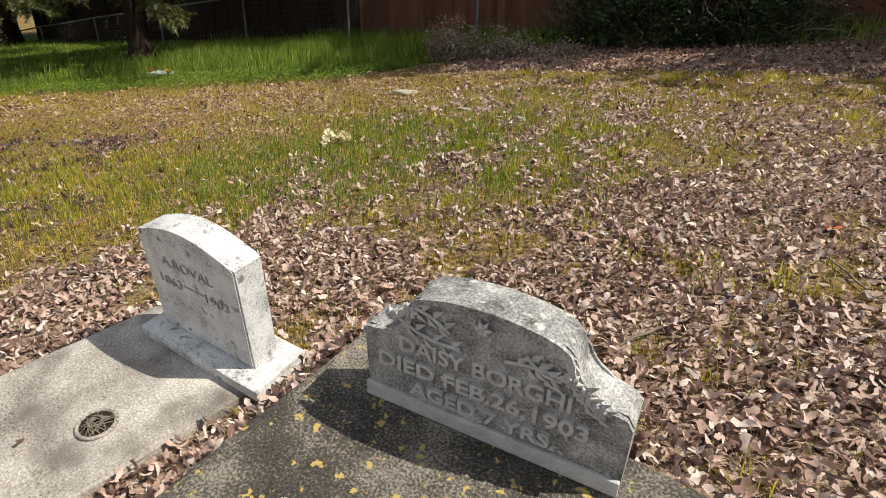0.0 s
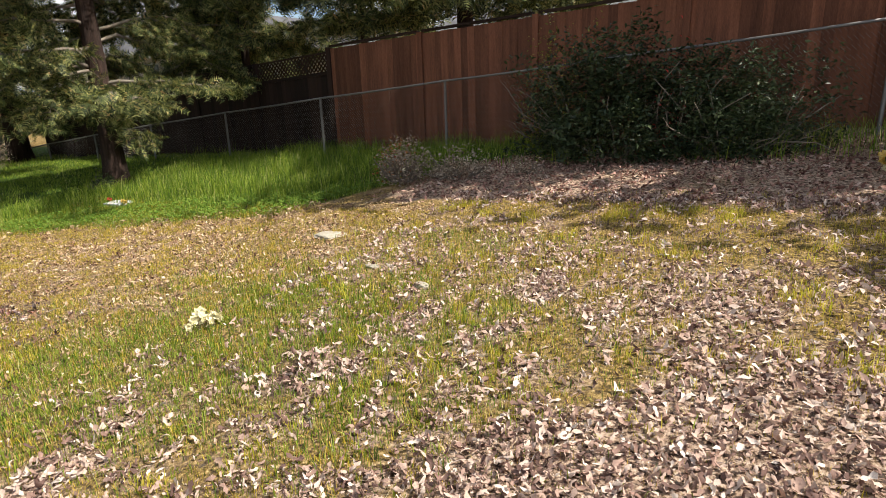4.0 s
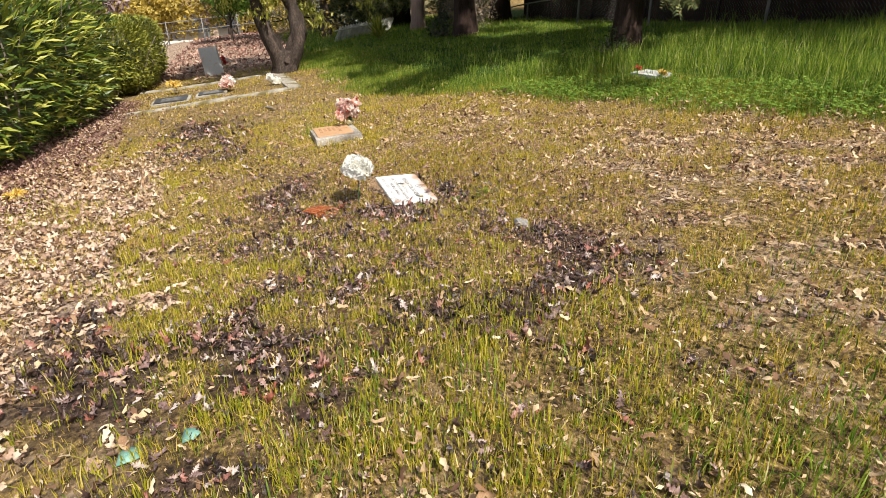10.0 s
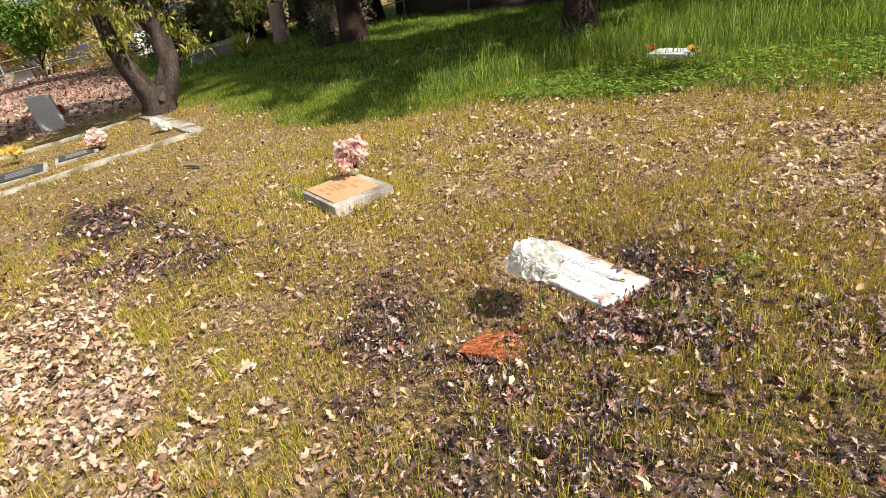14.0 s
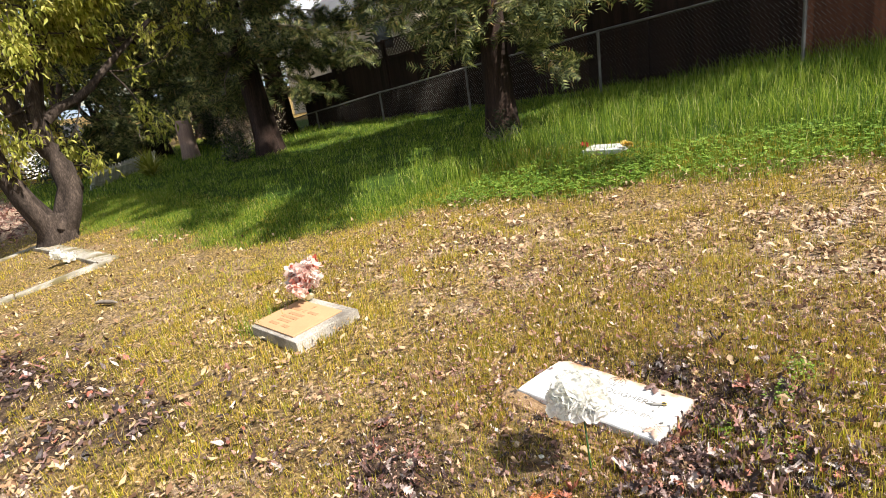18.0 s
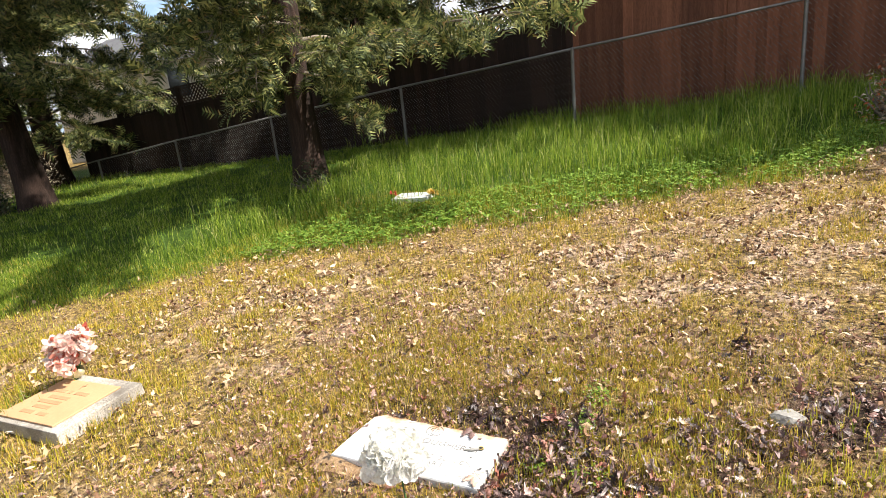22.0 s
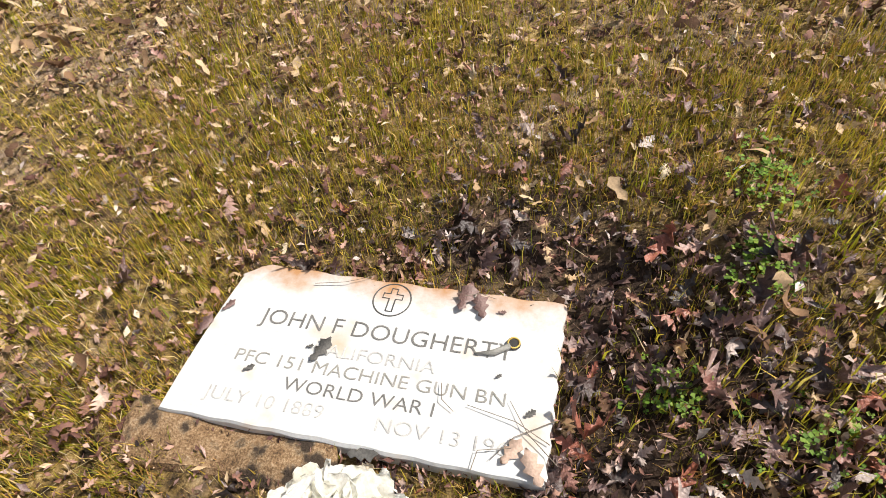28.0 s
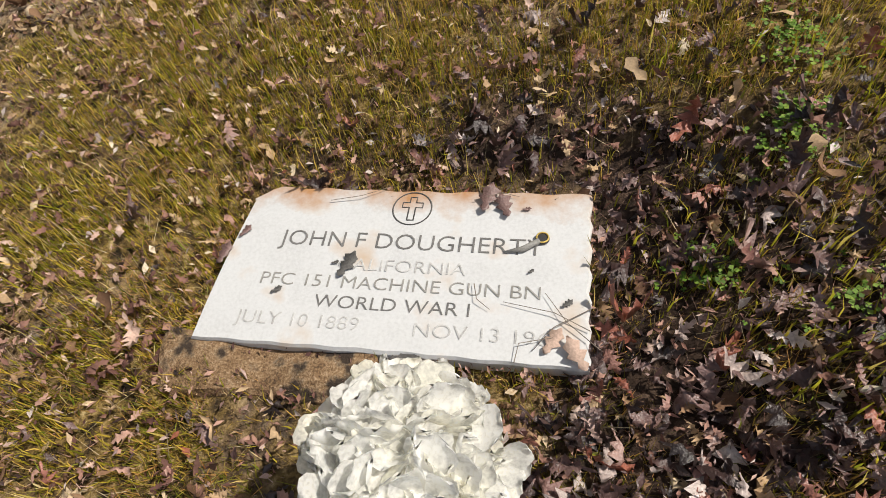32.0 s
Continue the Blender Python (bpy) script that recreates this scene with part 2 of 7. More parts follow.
def box(bm, lo, hi, m=None, bevel=0.0):
    verts = bmesh.ops.create_cube(bm, size=1.0)["verts"]
    c, s = (Vector(lo) + Vector(hi)) / 2, Vector(hi) - Vector(lo)
    for v in verts:
        v.co = Vector((v.co.x * s.x, v.co.y * s.y, v.co.z * s.z)) + c
    if bevel:
        out = bmesh.ops.bevel(bm, geom=list({e for v in verts for e in v.link_edges}), offset=bevel, segments=2, affect="EDGES", profile=0.6)
        verts = list({v for f in out["faces"] for v in f.verts} | {v for v in verts if v.is_valid})
    if m:
        for v in verts:
            v.co = m @ v.co
    return verts


def rough_up(bm, amount, size, seed=0):
    """Uneven, worn surface."""
    for v in bm.verts:
        v.co += noise.noise_vector(v.co / size + Vector((seed * 7.3, seed, 0))) * amount


def prism(bm, outline, depth, m=None):
    """A solid from an outline in x and z, from y = 0 to y = depth."""
    a = [bm.verts.new((x, 0, z)) for x, z in outline]
    b = [bm.verts.new((x, depth, z)) for x, z in outline]
    faces = [bm.faces.new(a), bm.faces.new(b[::-1])]
    for i in range(len(a)):
        j = (i + 1) % len(a)
        faces.append(bm.faces.new((a[j], a[i], b[i], b[j])))
    if m:
        for v in a + b:
            v.co = m @ v.co
    return a, b, faces


def letters(text, size, depth, weight):
    """The mesh of a text in the built-in font, and its extent in x."""
    cu = bpy.data.curves.new("letters", "FONT")
    cu.body, cu.size, cu.extrude, cu.align_x, cu.align_y = text, size, depth, "LEFT", "BOTTOM_BASELINE"
    cu.resolution_u, cu.offset = 3, weight * size
    ob = bpy.data.objects.new("letters", cu)
    scene.collection.objects.link(ob)
    bpy.context.view_layer.update()
    me = bpy.data.meshes.new_from_object(ob.evaluated_get(bpy.context.evaluated_depsgraph_get()))
    bpy.data.objects.remove(ob)
    xs = [v.co.x for v in me.vertices]
    return me, min(xs), max(xs)


def lettering(text, size, depth, m, material, parent, width=None, flat_y=1.0, weight=-0.012):
    """Raised or inlaid letters in x and y of m, the whole line centred and as wide as given."""
    _, lo, hi = letters(text, size, depth, weight)
    k, mid = (width / (hi - lo) if width else 1.0), (lo + hi) / 2
    for n, sign in enumerate(text):
        if sign == " ":
            continue
        _, _, end = letters(text[:n + 1], size, depth, weight)
        me, _, own_end = letters(sign, size, depth, weight)
        for v in me.vertices:
            v.co = m @ Vector(((v.co.x + end - own_end - mid) * k, v.co.y * flat_y, v.co.z))
        me.materials.clear()
        me.materials.append(material)
        new("letter", me).parent = parent


# ---- materials ----
def shader(name):
    m = bpy.data.materials.new(name)
    m.use_nodes = True
    t = m.node_tree
    return m, t.nodes, t.links, t.nodes["Principled BSDF"]


def ramp(nodes, stops):
    r = nodes.new("ShaderNodeValToRGB")
    el = r.color_ramp.elements
    while len(el) < len(stops):
        el.new(0.5)
    for e, (p, c) in zip(el, stops):
        e.position, e.color = p, (*c, 1)
    return r


def surface(name, stops, size=0.3, fine=0.02, rough=0.8, bump=0.3, depth=0.004, metal=0.0, stretch=(1, 1, 1), vary=0.0, spec=0.3, blotch=None):
    """A weathered surface: broad and fine variation through the colour stops, relief, and a shift from object to object."""
    m, n, l, b = shader(name)
    co, mp = n.new("ShaderNodeTexCoord"), n.new("ShaderNodeMapping")
    mp.inputs["Scale"].default_value = stretch
    l.new(co.outputs["Object"], mp.inputs["Vector"])
    big, small = n.new("ShaderNodeTexNoise"), n.new("ShaderNodeTexNoise")
    for node, s in ((big, size), (small, fine)):
        node.inputs["Scale"].default_value, node.inputs["Detail"].default_value, node.inputs["Roughness"].default_value = 1 / s, 5, 0.62
        l.new(mp.outputs[0], node.inputs["Vector"])
    mix = n.new("ShaderNodeMix")
    mix.inputs["Factor"].default_value = 0.5
    l.new(big.outputs["Fac"], mix.inputs["A"])
    l.new(small.outputs["Fac"], mix.inputs["B"])
    r = ramp(n, stops)
    l.new(mix.outputs["Result"], r.inputs["Fac"])
    out = r.outputs["Color"]
    if blotch:
        colour, scale, lo, hi = blotch
        vo = n.new("ShaderNodeTexNoise")
        vo.inputs["Scale"].default_value, vo.inputs["Detail"].default_value = 1 / scale, 6
        l.new(co.outputs["Object"], vo.inputs["Vector"])
        rr = ramp(n, [(lo, (0, 0, 0)), (hi, (1, 1, 1))])
        l.new(vo.outputs["Fac"], rr.inputs["Fac"])
        mb = n.new("ShaderNodeMix")
        mb.data_type = "RGBA"
        mb.inputs["B"].default_value = (*colour, 1)
        l.new(rr.outputs["Color"], mb.inputs["Factor"])
        l.new(out, mb.inputs["A"])
        out = mb.outputs["Result"]
    if vary:
        info, hsv = n.new("ShaderNodeObjectInfo"), n.new("ShaderNodeHueSaturation")
        mr = n.new("ShaderNodeMapRange")
        mr.inputs["To Min"].default_value, mr.inputs["To Max"].default_value = 1 - vary, 1 + vary
        l.new(info.outputs["Random"], mr.inputs["Value"])
        l.new(mr.outputs[0], hsv.inputs["Value"])
        l.new(out, hsv.inputs["Color"])
        out = hsv.outputs["Color"]
    l.new(out, b.inputs["Base Color"])
    b.inputs["Roughness"].default_value, b.inputs["Metallic"].default_value = rough, metal
    b.inputs["Specular IOR Level"].default_value = spec
    bp = n.new("ShaderNodeBump")
    bp.inputs["Strength"].default_value, bp.inputs["Distance"].default_value = bump, depth
    l.new(mix.outputs["Result"], bp.inputs["Height"])
    l.new(bp.outputs[0], b.inputs["Normal"])
    return m


def leafage(name, stops, glow=0.3, rough=0.55, spec=0.3, relief=0.3):
    """Leaves or blades of many shades, which let some light through."""
    m, n, l, b = shader(name)
    geo = n.new("ShaderNodeNewGeometry")
    r = ramp(n, stops)
    l.new(geo.outputs["Random Per Island"], r.inputs["Fac"])
    tn = n.new("ShaderNodeTexNoise")
    tn.inputs["Scale"].default_value = 60
    hsv, mr = n.new("ShaderNodeHueSaturation"), n.new("ShaderNodeMapRange")
    mr.inputs["To Min"].default_value, mr.inputs["To Max"].default_value = 0.7, 1.3
    co = n.new("ShaderNodeTexCoord")
    l.new(co.outputs["Object"], tn.inputs["Vector"])
    l.new(mr.outputs[0], hsv.inputs["Value"])
    l.new(r.outputs["Color"], hsv.inputs["Color"])
    fine, mottle = n.new("ShaderNodeTexNoise"), n.new("ShaderNodeMix")
    fine.inputs["Scale"].default_value, fine.inputs["Detail"].default_value = 260, 3
    l.new(co.outputs["Object"], fine.inputs["Vector"])
    l.new(tn.outputs["Fac"], mottle.inputs["A"])
    l.new(fine.outputs["Fac"], mottle.inputs["B"])
    mottle.inputs["Factor"].default_value = 0.5
    l.new(mottle.outputs["Result"], mr.inputs["Value"])
    mr.inputs["From Min"].default_value, mr.inputs["From Max"].default_value = 0.3, 0.7
    bp = n.new("ShaderNodeBump")
    bp.inputs["Strength"].default_value, bp.inputs["Distance"].default_value = relief, 0.003
    l.new(fine.outputs["Fac"], bp.inputs["Height"])
    l.new(bp.outputs[0], b.inputs["Normal"])
    l.new(hsv.outputs["Color"], b.inputs["Base Color"])
    b.inputs["Roughness"].default_value, b.inputs["Specular IOR Level"].default_value = rough, spec
    tr, mx = n.new("ShaderNodeBsdfTranslucent"), n.new("ShaderNodeMixShader")
    l.new(hsv.outputs["Color"], tr.inputs["Color"])
    mx.inputs["Fac"].default_value = glow
    l.new(b.outputs[0], mx.inputs[1])
    l.new(tr.outputs[0], mx.inputs[2])
    l.new(mx.outputs[0], n["Material Output"].inputs["Surface"])
    return m


MARBLE = surface("white_marble", [(0.25, (0.46, 0.458, 0.455)), (0.5, (0.59, 0.59, 0.59)), (0.75, (0.67, 0.67, 0.67))], 0.12, 0.006, 0.55, 0.15, 0.001, blotch=((0.50, 0.36, 0.24), 0.12, 0.55, 0.74))
OLD_MARBLE = surface("weathered_marble", [(0.38, (0.22, 0.22, 0.21)), (0.47, (0.56, 0.56, 0.54)), (0.6, (0.80, 0.79, 0.77))], 0.10, 0.007, 0.75, 0.4, 0.003, blotch=((0.20, 0.20, 0.19), 0.05, 0.58, 0.70))
GREY_STONE = surface("lichened_grey_stone", [(0.38, (0.08, 0.08, 0.075)), (0.5, (0.30, 0.295, 0.28)), (0.62, (0.58, 0.57, 0.54))], 0.10, 0.007, 0.9, 0.6, 0.004, blotch=((0.62, 0.60, 0.54), 0.03, 0.60, 0.70))
PALE_STONE = surface("rubbed_grey_stone", [(0.3, (0.34, 0.335, 0.32)), (0.6, (0.60, 0.59, 0.56))], 0.05, 0.005, 0.85, 0.5, 0.003)
CONCRETE = surface("pebbled_concrete", [(0.38, (0.10, 0.085, 0.07)), (0.46, (0.30, 0.27, 0.23)), (0.54, (0.43, 0.39, 0.34)), (0.62, (0.66, 0.62, 0.56))], 0.4, 0.008, 0.9, 1.0, 0.005, blotch=((0.14, 0.12, 0.10), 0.25, 0.52, 0.72))
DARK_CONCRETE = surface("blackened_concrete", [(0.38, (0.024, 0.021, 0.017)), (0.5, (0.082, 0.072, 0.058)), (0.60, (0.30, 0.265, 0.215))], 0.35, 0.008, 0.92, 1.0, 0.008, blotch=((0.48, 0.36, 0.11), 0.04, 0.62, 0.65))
FOOTING = surface("stained_footing", [(0.36, (0.06, 0.036, 0.022)), (0.48, (0.24, 0.145, 0.075)), (0.58, (0.40, 0.28, 0.17)), (0.66, (0.62, 0.54, 0.43))], 0.05, 0.004, 0.95, 1.0, 0.008, blotch=((0.05, 0.035, 0.025), 0.05, 0.54, 0.62))
TAN_METAL = surface("tan_plaque", [(0.3, (0.46, 0.265, 0.14)), (0.7, (0.58, 0.355, 0.20))], 0.2, 0.01, 0.5, 0.2, 0.001)
# darker copy of the plaque tan: relief shading put into the colour
TAN_DARK = surface("tan_plaque_shadowed_relief", [(0.3, (0.35, 0.20, 0.105)), (0.7, (0.46, 0.285, 0.16))], 0.05, 0.01, 0.6, 0.2, 0.001)
WORN_CUT = surface("worn_cut", [(0.35, (0.26, 0.26, 0.25)), (0.65, (0.44, 0.43, 0.42))], 0.03, 0.004, 0.9, 0.3, 0.001)
BRONZE = surface("dark_bronze", [(0.3, (0.04, 0.04, 0.045)), (0.7, (0.12, 0.11, 0.10))], 0.1, 0.01, 0.45, 0.3, 0.002, metal=0.6)
INK = surface("dark_inlay", [(0.3, (0.03, 0.03, 0.03)), (0.7, (0.16, 0.15, 0.14))], 0.04, 0.004, 0.8, 0.1, 0.001)
WORN_INK = surface("worn_dark_cut", [(0.3, (0.07, 0.068, 0.065)), (0.7, (0.25, 0.24, 0.23))], 0.04, 0.004, 0.8, 0.1, 0.001)
FADED = surface("faded_inlay", [(0.35, (0.30, 0.29, 0.28)), (0.65, (0.62, 0.61, 0.60))], 0.03, 0.004, 0.8, 0.1, 0.001)
SOILED = surface("soiled_cut", [(0.35, (0.20, 0.19, 0.17)), (0.65, (0.36, 0.35, 0.33))], 0.03, 0.004, 0.9, 0.3, 0.001)
CEDAR = surface("red_brown_cedar", [(0.3, (0.062, 0.025, 0.015)), (0.5, (0.15, 0.060, 0.033)), (0.72, (0.25, 0.108, 0.062))], 0.5, 0.03, 0.85, 0.5, 0.004, stretch=(6, 6, 0.5), vary=0.35)
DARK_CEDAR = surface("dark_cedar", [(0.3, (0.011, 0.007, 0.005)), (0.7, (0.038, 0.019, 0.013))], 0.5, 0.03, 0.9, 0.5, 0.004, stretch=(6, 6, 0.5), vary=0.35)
STUMP_WOOD = surface("weathered_pink_brown_wood", [(0.3, (0.16, 0.10, 0.08)), (0.7, (0.40, 0.29, 0.24))], 0.4, 0.03, 0.9, 0.6, 0.006, stretch=(5, 5, 0.5))
WHITE_WOOD = surface("old_white_paint", [(0.3, (0.45, 0.42, 0.37)), (0.6, (0.72, 0.70, 0.65))], 0.2, 0.02, 0.8, 0.3, 0.002, vary=0.2)
ZINC = surface("galvanised_steel", [(0.3, (0.13, 0.125, 0.12)), (0.7, (0.30, 0.29, 0.275))], 0.1, 0.01, 0.6, 0.1, 0.001, metal=0.55)
WIRE = surface("dull_dark_wire", [(0.3, (0.15, 0.14, 0.13)), (0.7, (0.30, 0.28, 0.26))], 0.1, 0.01, 0.55, 0.1, 0.001, metal=0.35)
KERB = surface("stained_old_kerb", [(0.34, (0.14, 0.12, 0.09)), (0.48, (0.34, 0.31, 0.26)), (0.62, (0.56, 0.53, 0.47))], 0.25, 0.012, 0.95, 0.7, 0.006, blotch=((0.16, 0.13, 0.06), 0.3, 0.48, 0.66))
BARK = surface("furrowed_grey_bark", [(0.36, (0.014, 0.010, 0.008)), (0.5, (0.048, 0.035, 0.028)), (0.66, (0.135, 0.10, 0.082))], 0.25, 0.03, 0.95, 1.0, 0.02, stretch=(2, 2, 0.6))
REDBARK = surface("fibrous_red_bark", [(0.32, (0.010, 0.007, 0.006)), (0.5, (0.034, 0.020, 0.015)), (0.68, (0.085, 0.050, 0.038))], 0.3, 0.035, 0.95, 1.0, 0.03, stretch=(4, 4, 0.35))
TWIG = surface("grey_twig", [(0.3, (0.10, 0.08, 0.06)), (0.7, (0.32, 0.27, 0.22))], 0.2, 0.03, 0.9, 0.3, 0.002)
ROCK = surface("pale_field_stone", [(0.3, (0.26, 0.22, 0.16)), (0.55, (0.42, 0.38, 0.30)), (0.75, (0.54, 0.50, 0.43))], 0.1, 0.01, 0.9, 0.6, 0.006)
DARK_ROCK = surface("grey_field_stone", [(0.3, (0.16, 0.15, 0.14)), (0.7, (0.36, 0.34, 0.31))], 0.05, 0.008, 0.9, 0.6, 0.004)
ROOF = surface("grey_shingle", [(0.3, (0.16, 0.16, 0.165)), (0.7, (0.30, 0.30, 0.31))], 0.6, 0.05, 0.9, 0.4, 0.01)
DARK_ROOF = surface("dark_roof", [(0.3, (0.05, 0.05, 0.055)), (0.7, (0.10, 0.10, 0.11))], 0.6, 0.05, 0.8, 0.4, 0.01)
STUCCO = surface("cream_stucco", [(0.3, (0.60, 0.53, 0.42)), (0.7, (0.70, 0.63, 0.52))], 0.8, 0.03, 0.9, 0.3, 0.003)
WHITE_WALL = surface("white_siding", [(0.3, (0.66, 0.66, 0.64)), (0.7, (0.78, 0.78, 0.76))], 0.8, 0.03, 0.8, 0.2, 0.003)
GLASS = surface("dark_window_glass", [(0.3, (0.02, 0.025, 0.03)), (0.7, (0.05, 0.055, 0.06))], 0.8, 0.1, 0.08, 0.0, 0.001, spec=0.5)
PETAL = leafage("white_silk", [(0.0, (0.88, 0.86, 0.77)), (0.3, (0.94, 0.93, 0.885)), (1.0, (0.96, 0.955, 0.94))], 0.58, 0.8, 0.2, 0.05)
BLUSH = leafage("blush_white_silk", [(0.0, (0.72, 0.42, 0.36)), (0.35, (0.80, 0.62, 0.56)), (1.0, (0.88, 0.80, 0.74))], 0.4, 0.7)
PINK = leafage("faded_pink_silk", [(0.0, (0.55, 0.10, 0.06)), (0.35, (0.70, 0.28, 0.20)), (0.6, (0.80, 0.58, 0.50)), (1.0, (0.80, 0.70, 0.64))], 0.3, 0.7)
YELLOW = leafage("yellow_silk", [(0.0, (0.70, 0.42, 0.04)), (1.0, (0.80, 0.66, 0.25))], 0.3, 0.7)
CREAM = leafage("dry_yellow_flower", [(0.0, (0.68, 0.60, 0.32)), (1.0, (0.88, 0.83, 0.60))], 0.15, 0.7)
RED = leafage("red_silk", [(0.0, (0.45, 0.03, 0.03)), (1.0, (0.65, 0.10, 0.08))], 0.3, 0.7)
DRY_LEAF = leafage("dry_oak_leaf", [(0.0, (0.09, 0.05, 0.042)), (0.25, (0.27, 0.165, 0.13)), (0.55, (0.49, 0.345, 0.275)), (0.82, (0.60, 0.465, 0.385)), (1.0, (0.72, 0.62, 0.54))], 0.12, 0.75, 0.25)
LAWN_LEAF = leafage("dull_dry_leaf", [(0.0, (0.08, 0.04, 0.025)), (0.25, (0.24, 0.135, 0.075)), (0.5, (0.44, 0.29, 0.165)), (0.8, (0.56, 0.405, 0.25)), (0.95, (0.62, 0.49, 0.33)), (1.0, (0.72, 0.61, 0.46))], 0.12, 0.75, 0.25)
PALE_LEAF = leafage("pale_tan_oak_leaf", [(0.0, (0.16, 0.09, 0.065)), (0.25, (0.42, 0.28, 0.20)), (0.6, (0.57, 0.42, 0.315)), (1.0, (0.72, 0.60, 0.47))], 0.18, 0.75, 0.25)
RED_LEAF = leafage("reddish_mulch_leaf", [(0.0, (0.09, 0.04, 0.034)), (0.4, (0.28, 0.145, 0.11)), (0.8, (0.48, 0.29, 0.225)), (1.0, (0.64, 0.48, 0.40))], 0.12, 0.8, 0.25)
WET_LEAF = leafage("dark_wet_leaf", [(0.0, (0.022, 0.013, 0.012)), (0.40, (0.090, 0.047, 0.042)), (0.68, (0.235, 0.145, 0.13)), (0.80, (0.32, 0.10, 0.06)), (0.88, (0.40, 0.31, 0.28)), (1.0, (0.56, 0.47, 0.43))], 0.06, 0.42, 0.7, 0.8)
GOLD_GRASS = leafage("golden_green_turf", [(0.0, (0.14, 0.15, 0.012)), (0.35, (0.36, 0.32, 0.024)), (0.6, (0.58, 0.44, 0.045)), (0.85, (0.70, 0.46, 0.09)), (1.0, (0.82, 0.68, 0.34))], 0.3, 0.6)
GREEN_GRASS = leafage("fresh_green_grass", [(0.0, (0.055, 0.12, 0.012)), (0.4, (0.155, 0.25, 0.022)), (0.75, (0.30, 0.38, 0.04)), (0.92, (0.42, 0.48, 0.08)), (1.0, (0.58, 0.54, 0.24))], 0.4, 0.55)
CLOVER = leafage("clover_green", [(0.0, (0.075, 0.15, 0.018)), (0.6, (0.17, 0.29, 0.035)), (1.0, (0.30, 0.40, 0.07))], 0.35, 0.6)
SUN_GRASS = leafage("sunlit_yellow_green_grass", [(0.0, (0.20, 0.24, 0.018)), (0.4, (0.46, 0.45, 0.035)), (0.75, (0.68, 0.58, 0.06)), (1.0, (0.82, 0.66, 0.18))], 0.5, 0.55)
MOSS = leafage("yellow_green_moss_grass", [(0.0, (0.13, 0.15, 0.016)), (0.4, (0.34, 0.32, 0.035)), (0.7, (0.56, 0.38, 0.07)), (1.0, (0.62, 0.32, 0.12))], 0.4, 0.6)
# darker version of the red leaf mulch, shade put into its colour
SHADED_MULCH = leafage("reddish_mulch_darkened_for_shade", [(0.0, (0.06, 0.028, 0.025)), (0.4, (0.18, 0.09, 0.075)), (0.8, (0.34, 0.20, 0.165)), (1.0, (0.56, 0.42, 0.36))], 0.1, 0.8, 0.25)
STRAW = leafage("dry_straw", [(0.0, (0.32, 0.24, 0.13)), (1.0, (0.62, 0.52, 0.34))], 0.2, 0.7)
# the darkest leaf tones paint the shaded gaps of the hedge
OLEANDER = leafage("oleander_leaf", [(0.0, (0.02, 0.045, 0.008)), (0.45, (0.10, 0.16, 0.020)), (0.75, (0.32, 0.35, 0.045)), (1.0, (0.56, 0.53, 0.12))], 0.25, 0.4, 0.5)
PRIVET = leafage("yellow_green_hedge_leaf", [(0.0, (0.08, 0.10, 0.014)), (0.5, (0.24, 0.26, 0.03)), (1.0, (0.46, 0.43, 0.08))], 0.25, 0.45, 0.4)
SPRING = leafage("spring_yellow_green_leaf", [(0.0, (0.20, 0.23, 0.03)), (0.5, (0.42, 0.43, 0.07)), (1.0, (0.66, 0.60, 0.18))], 0.5, 0.5)
REDWOOD = leafage("redwood_spray", [(0.0, (0.018, 0.030, 0.012)), (0.35, (0.060, 0.082, 0.026)), (0.65, (0.155, 0.175, 0.055)), (0.9, (0.34, 0.34, 0.12)), (1.0, (0.32, 0.20, 0.08))], 0.25, 0.6)
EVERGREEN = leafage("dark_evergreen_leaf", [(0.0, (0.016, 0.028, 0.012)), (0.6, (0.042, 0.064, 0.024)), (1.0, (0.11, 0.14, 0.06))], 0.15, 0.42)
PLUM = leafage("purple_plum_leaf", [(0.0, (0.12, 0.075, 0.07)), (0.5, (0.27, 0.19, 0.18)), (1.0, (0.48, 0.37, 0.36))], 0.3, 0.7)
WILLOW = leafage("yellow_willow_leaf", [(0.0, (0.24, 0.17, 0.025)), (0.5, (0.46, 0.34, 0.06)), (1.0, (0.62, 0.48, 0.13))], 0.35, 0.6)
BRIGHT = leafage("bright_green_leaf", [(0.0, (0.06, 0.13, 0.015)), (1.0, (0.20, 0.32, 0.05))], 0.4, 0.5)
FIRE = leafage("orange_dead_needles", [(0.0, (0.26, 0.06, 0.02)), (0.6, (0.48, 0.14, 0.045)), (1.0, (0.62, 0.26, 0.12))], 0.2, 0.7)
DRY_BUSH = leafage("dry_grey_brush", [(0.0, (0.18, 0.13, 0.09)), (0.6, (0.42, 0.33, 0.24)), (1.0, (0.66, 0.56, 0.44))], 0.2, 0.8)
FAR_WOOD = leafage("distant_foliage", [(0.0, (0.06, 0.07, 0.03)), (0.5, (0.15, 0.14, 0.07)), (1.0, (0.30, 0.24, 0.12))], 0.2, 0.8)
# distance haze is put into the hills' blue-grey base colour
HILL = surface("haze_coloured_hills", [(0.3, (0.16, 0.21, 0.27)), (0.7, (0.22, 0.27, 0.33))], 90.0, 12.0, 1.0, 0.2, 1.0)
GREEN_STEM = surface("green_plastic_stem", [(0.3, (0.03, 0.08, 0.02)), (0.7, (0.06, 0.13, 0.04))], 0.1, 0.01, 0.5, 0.1, 0.001)
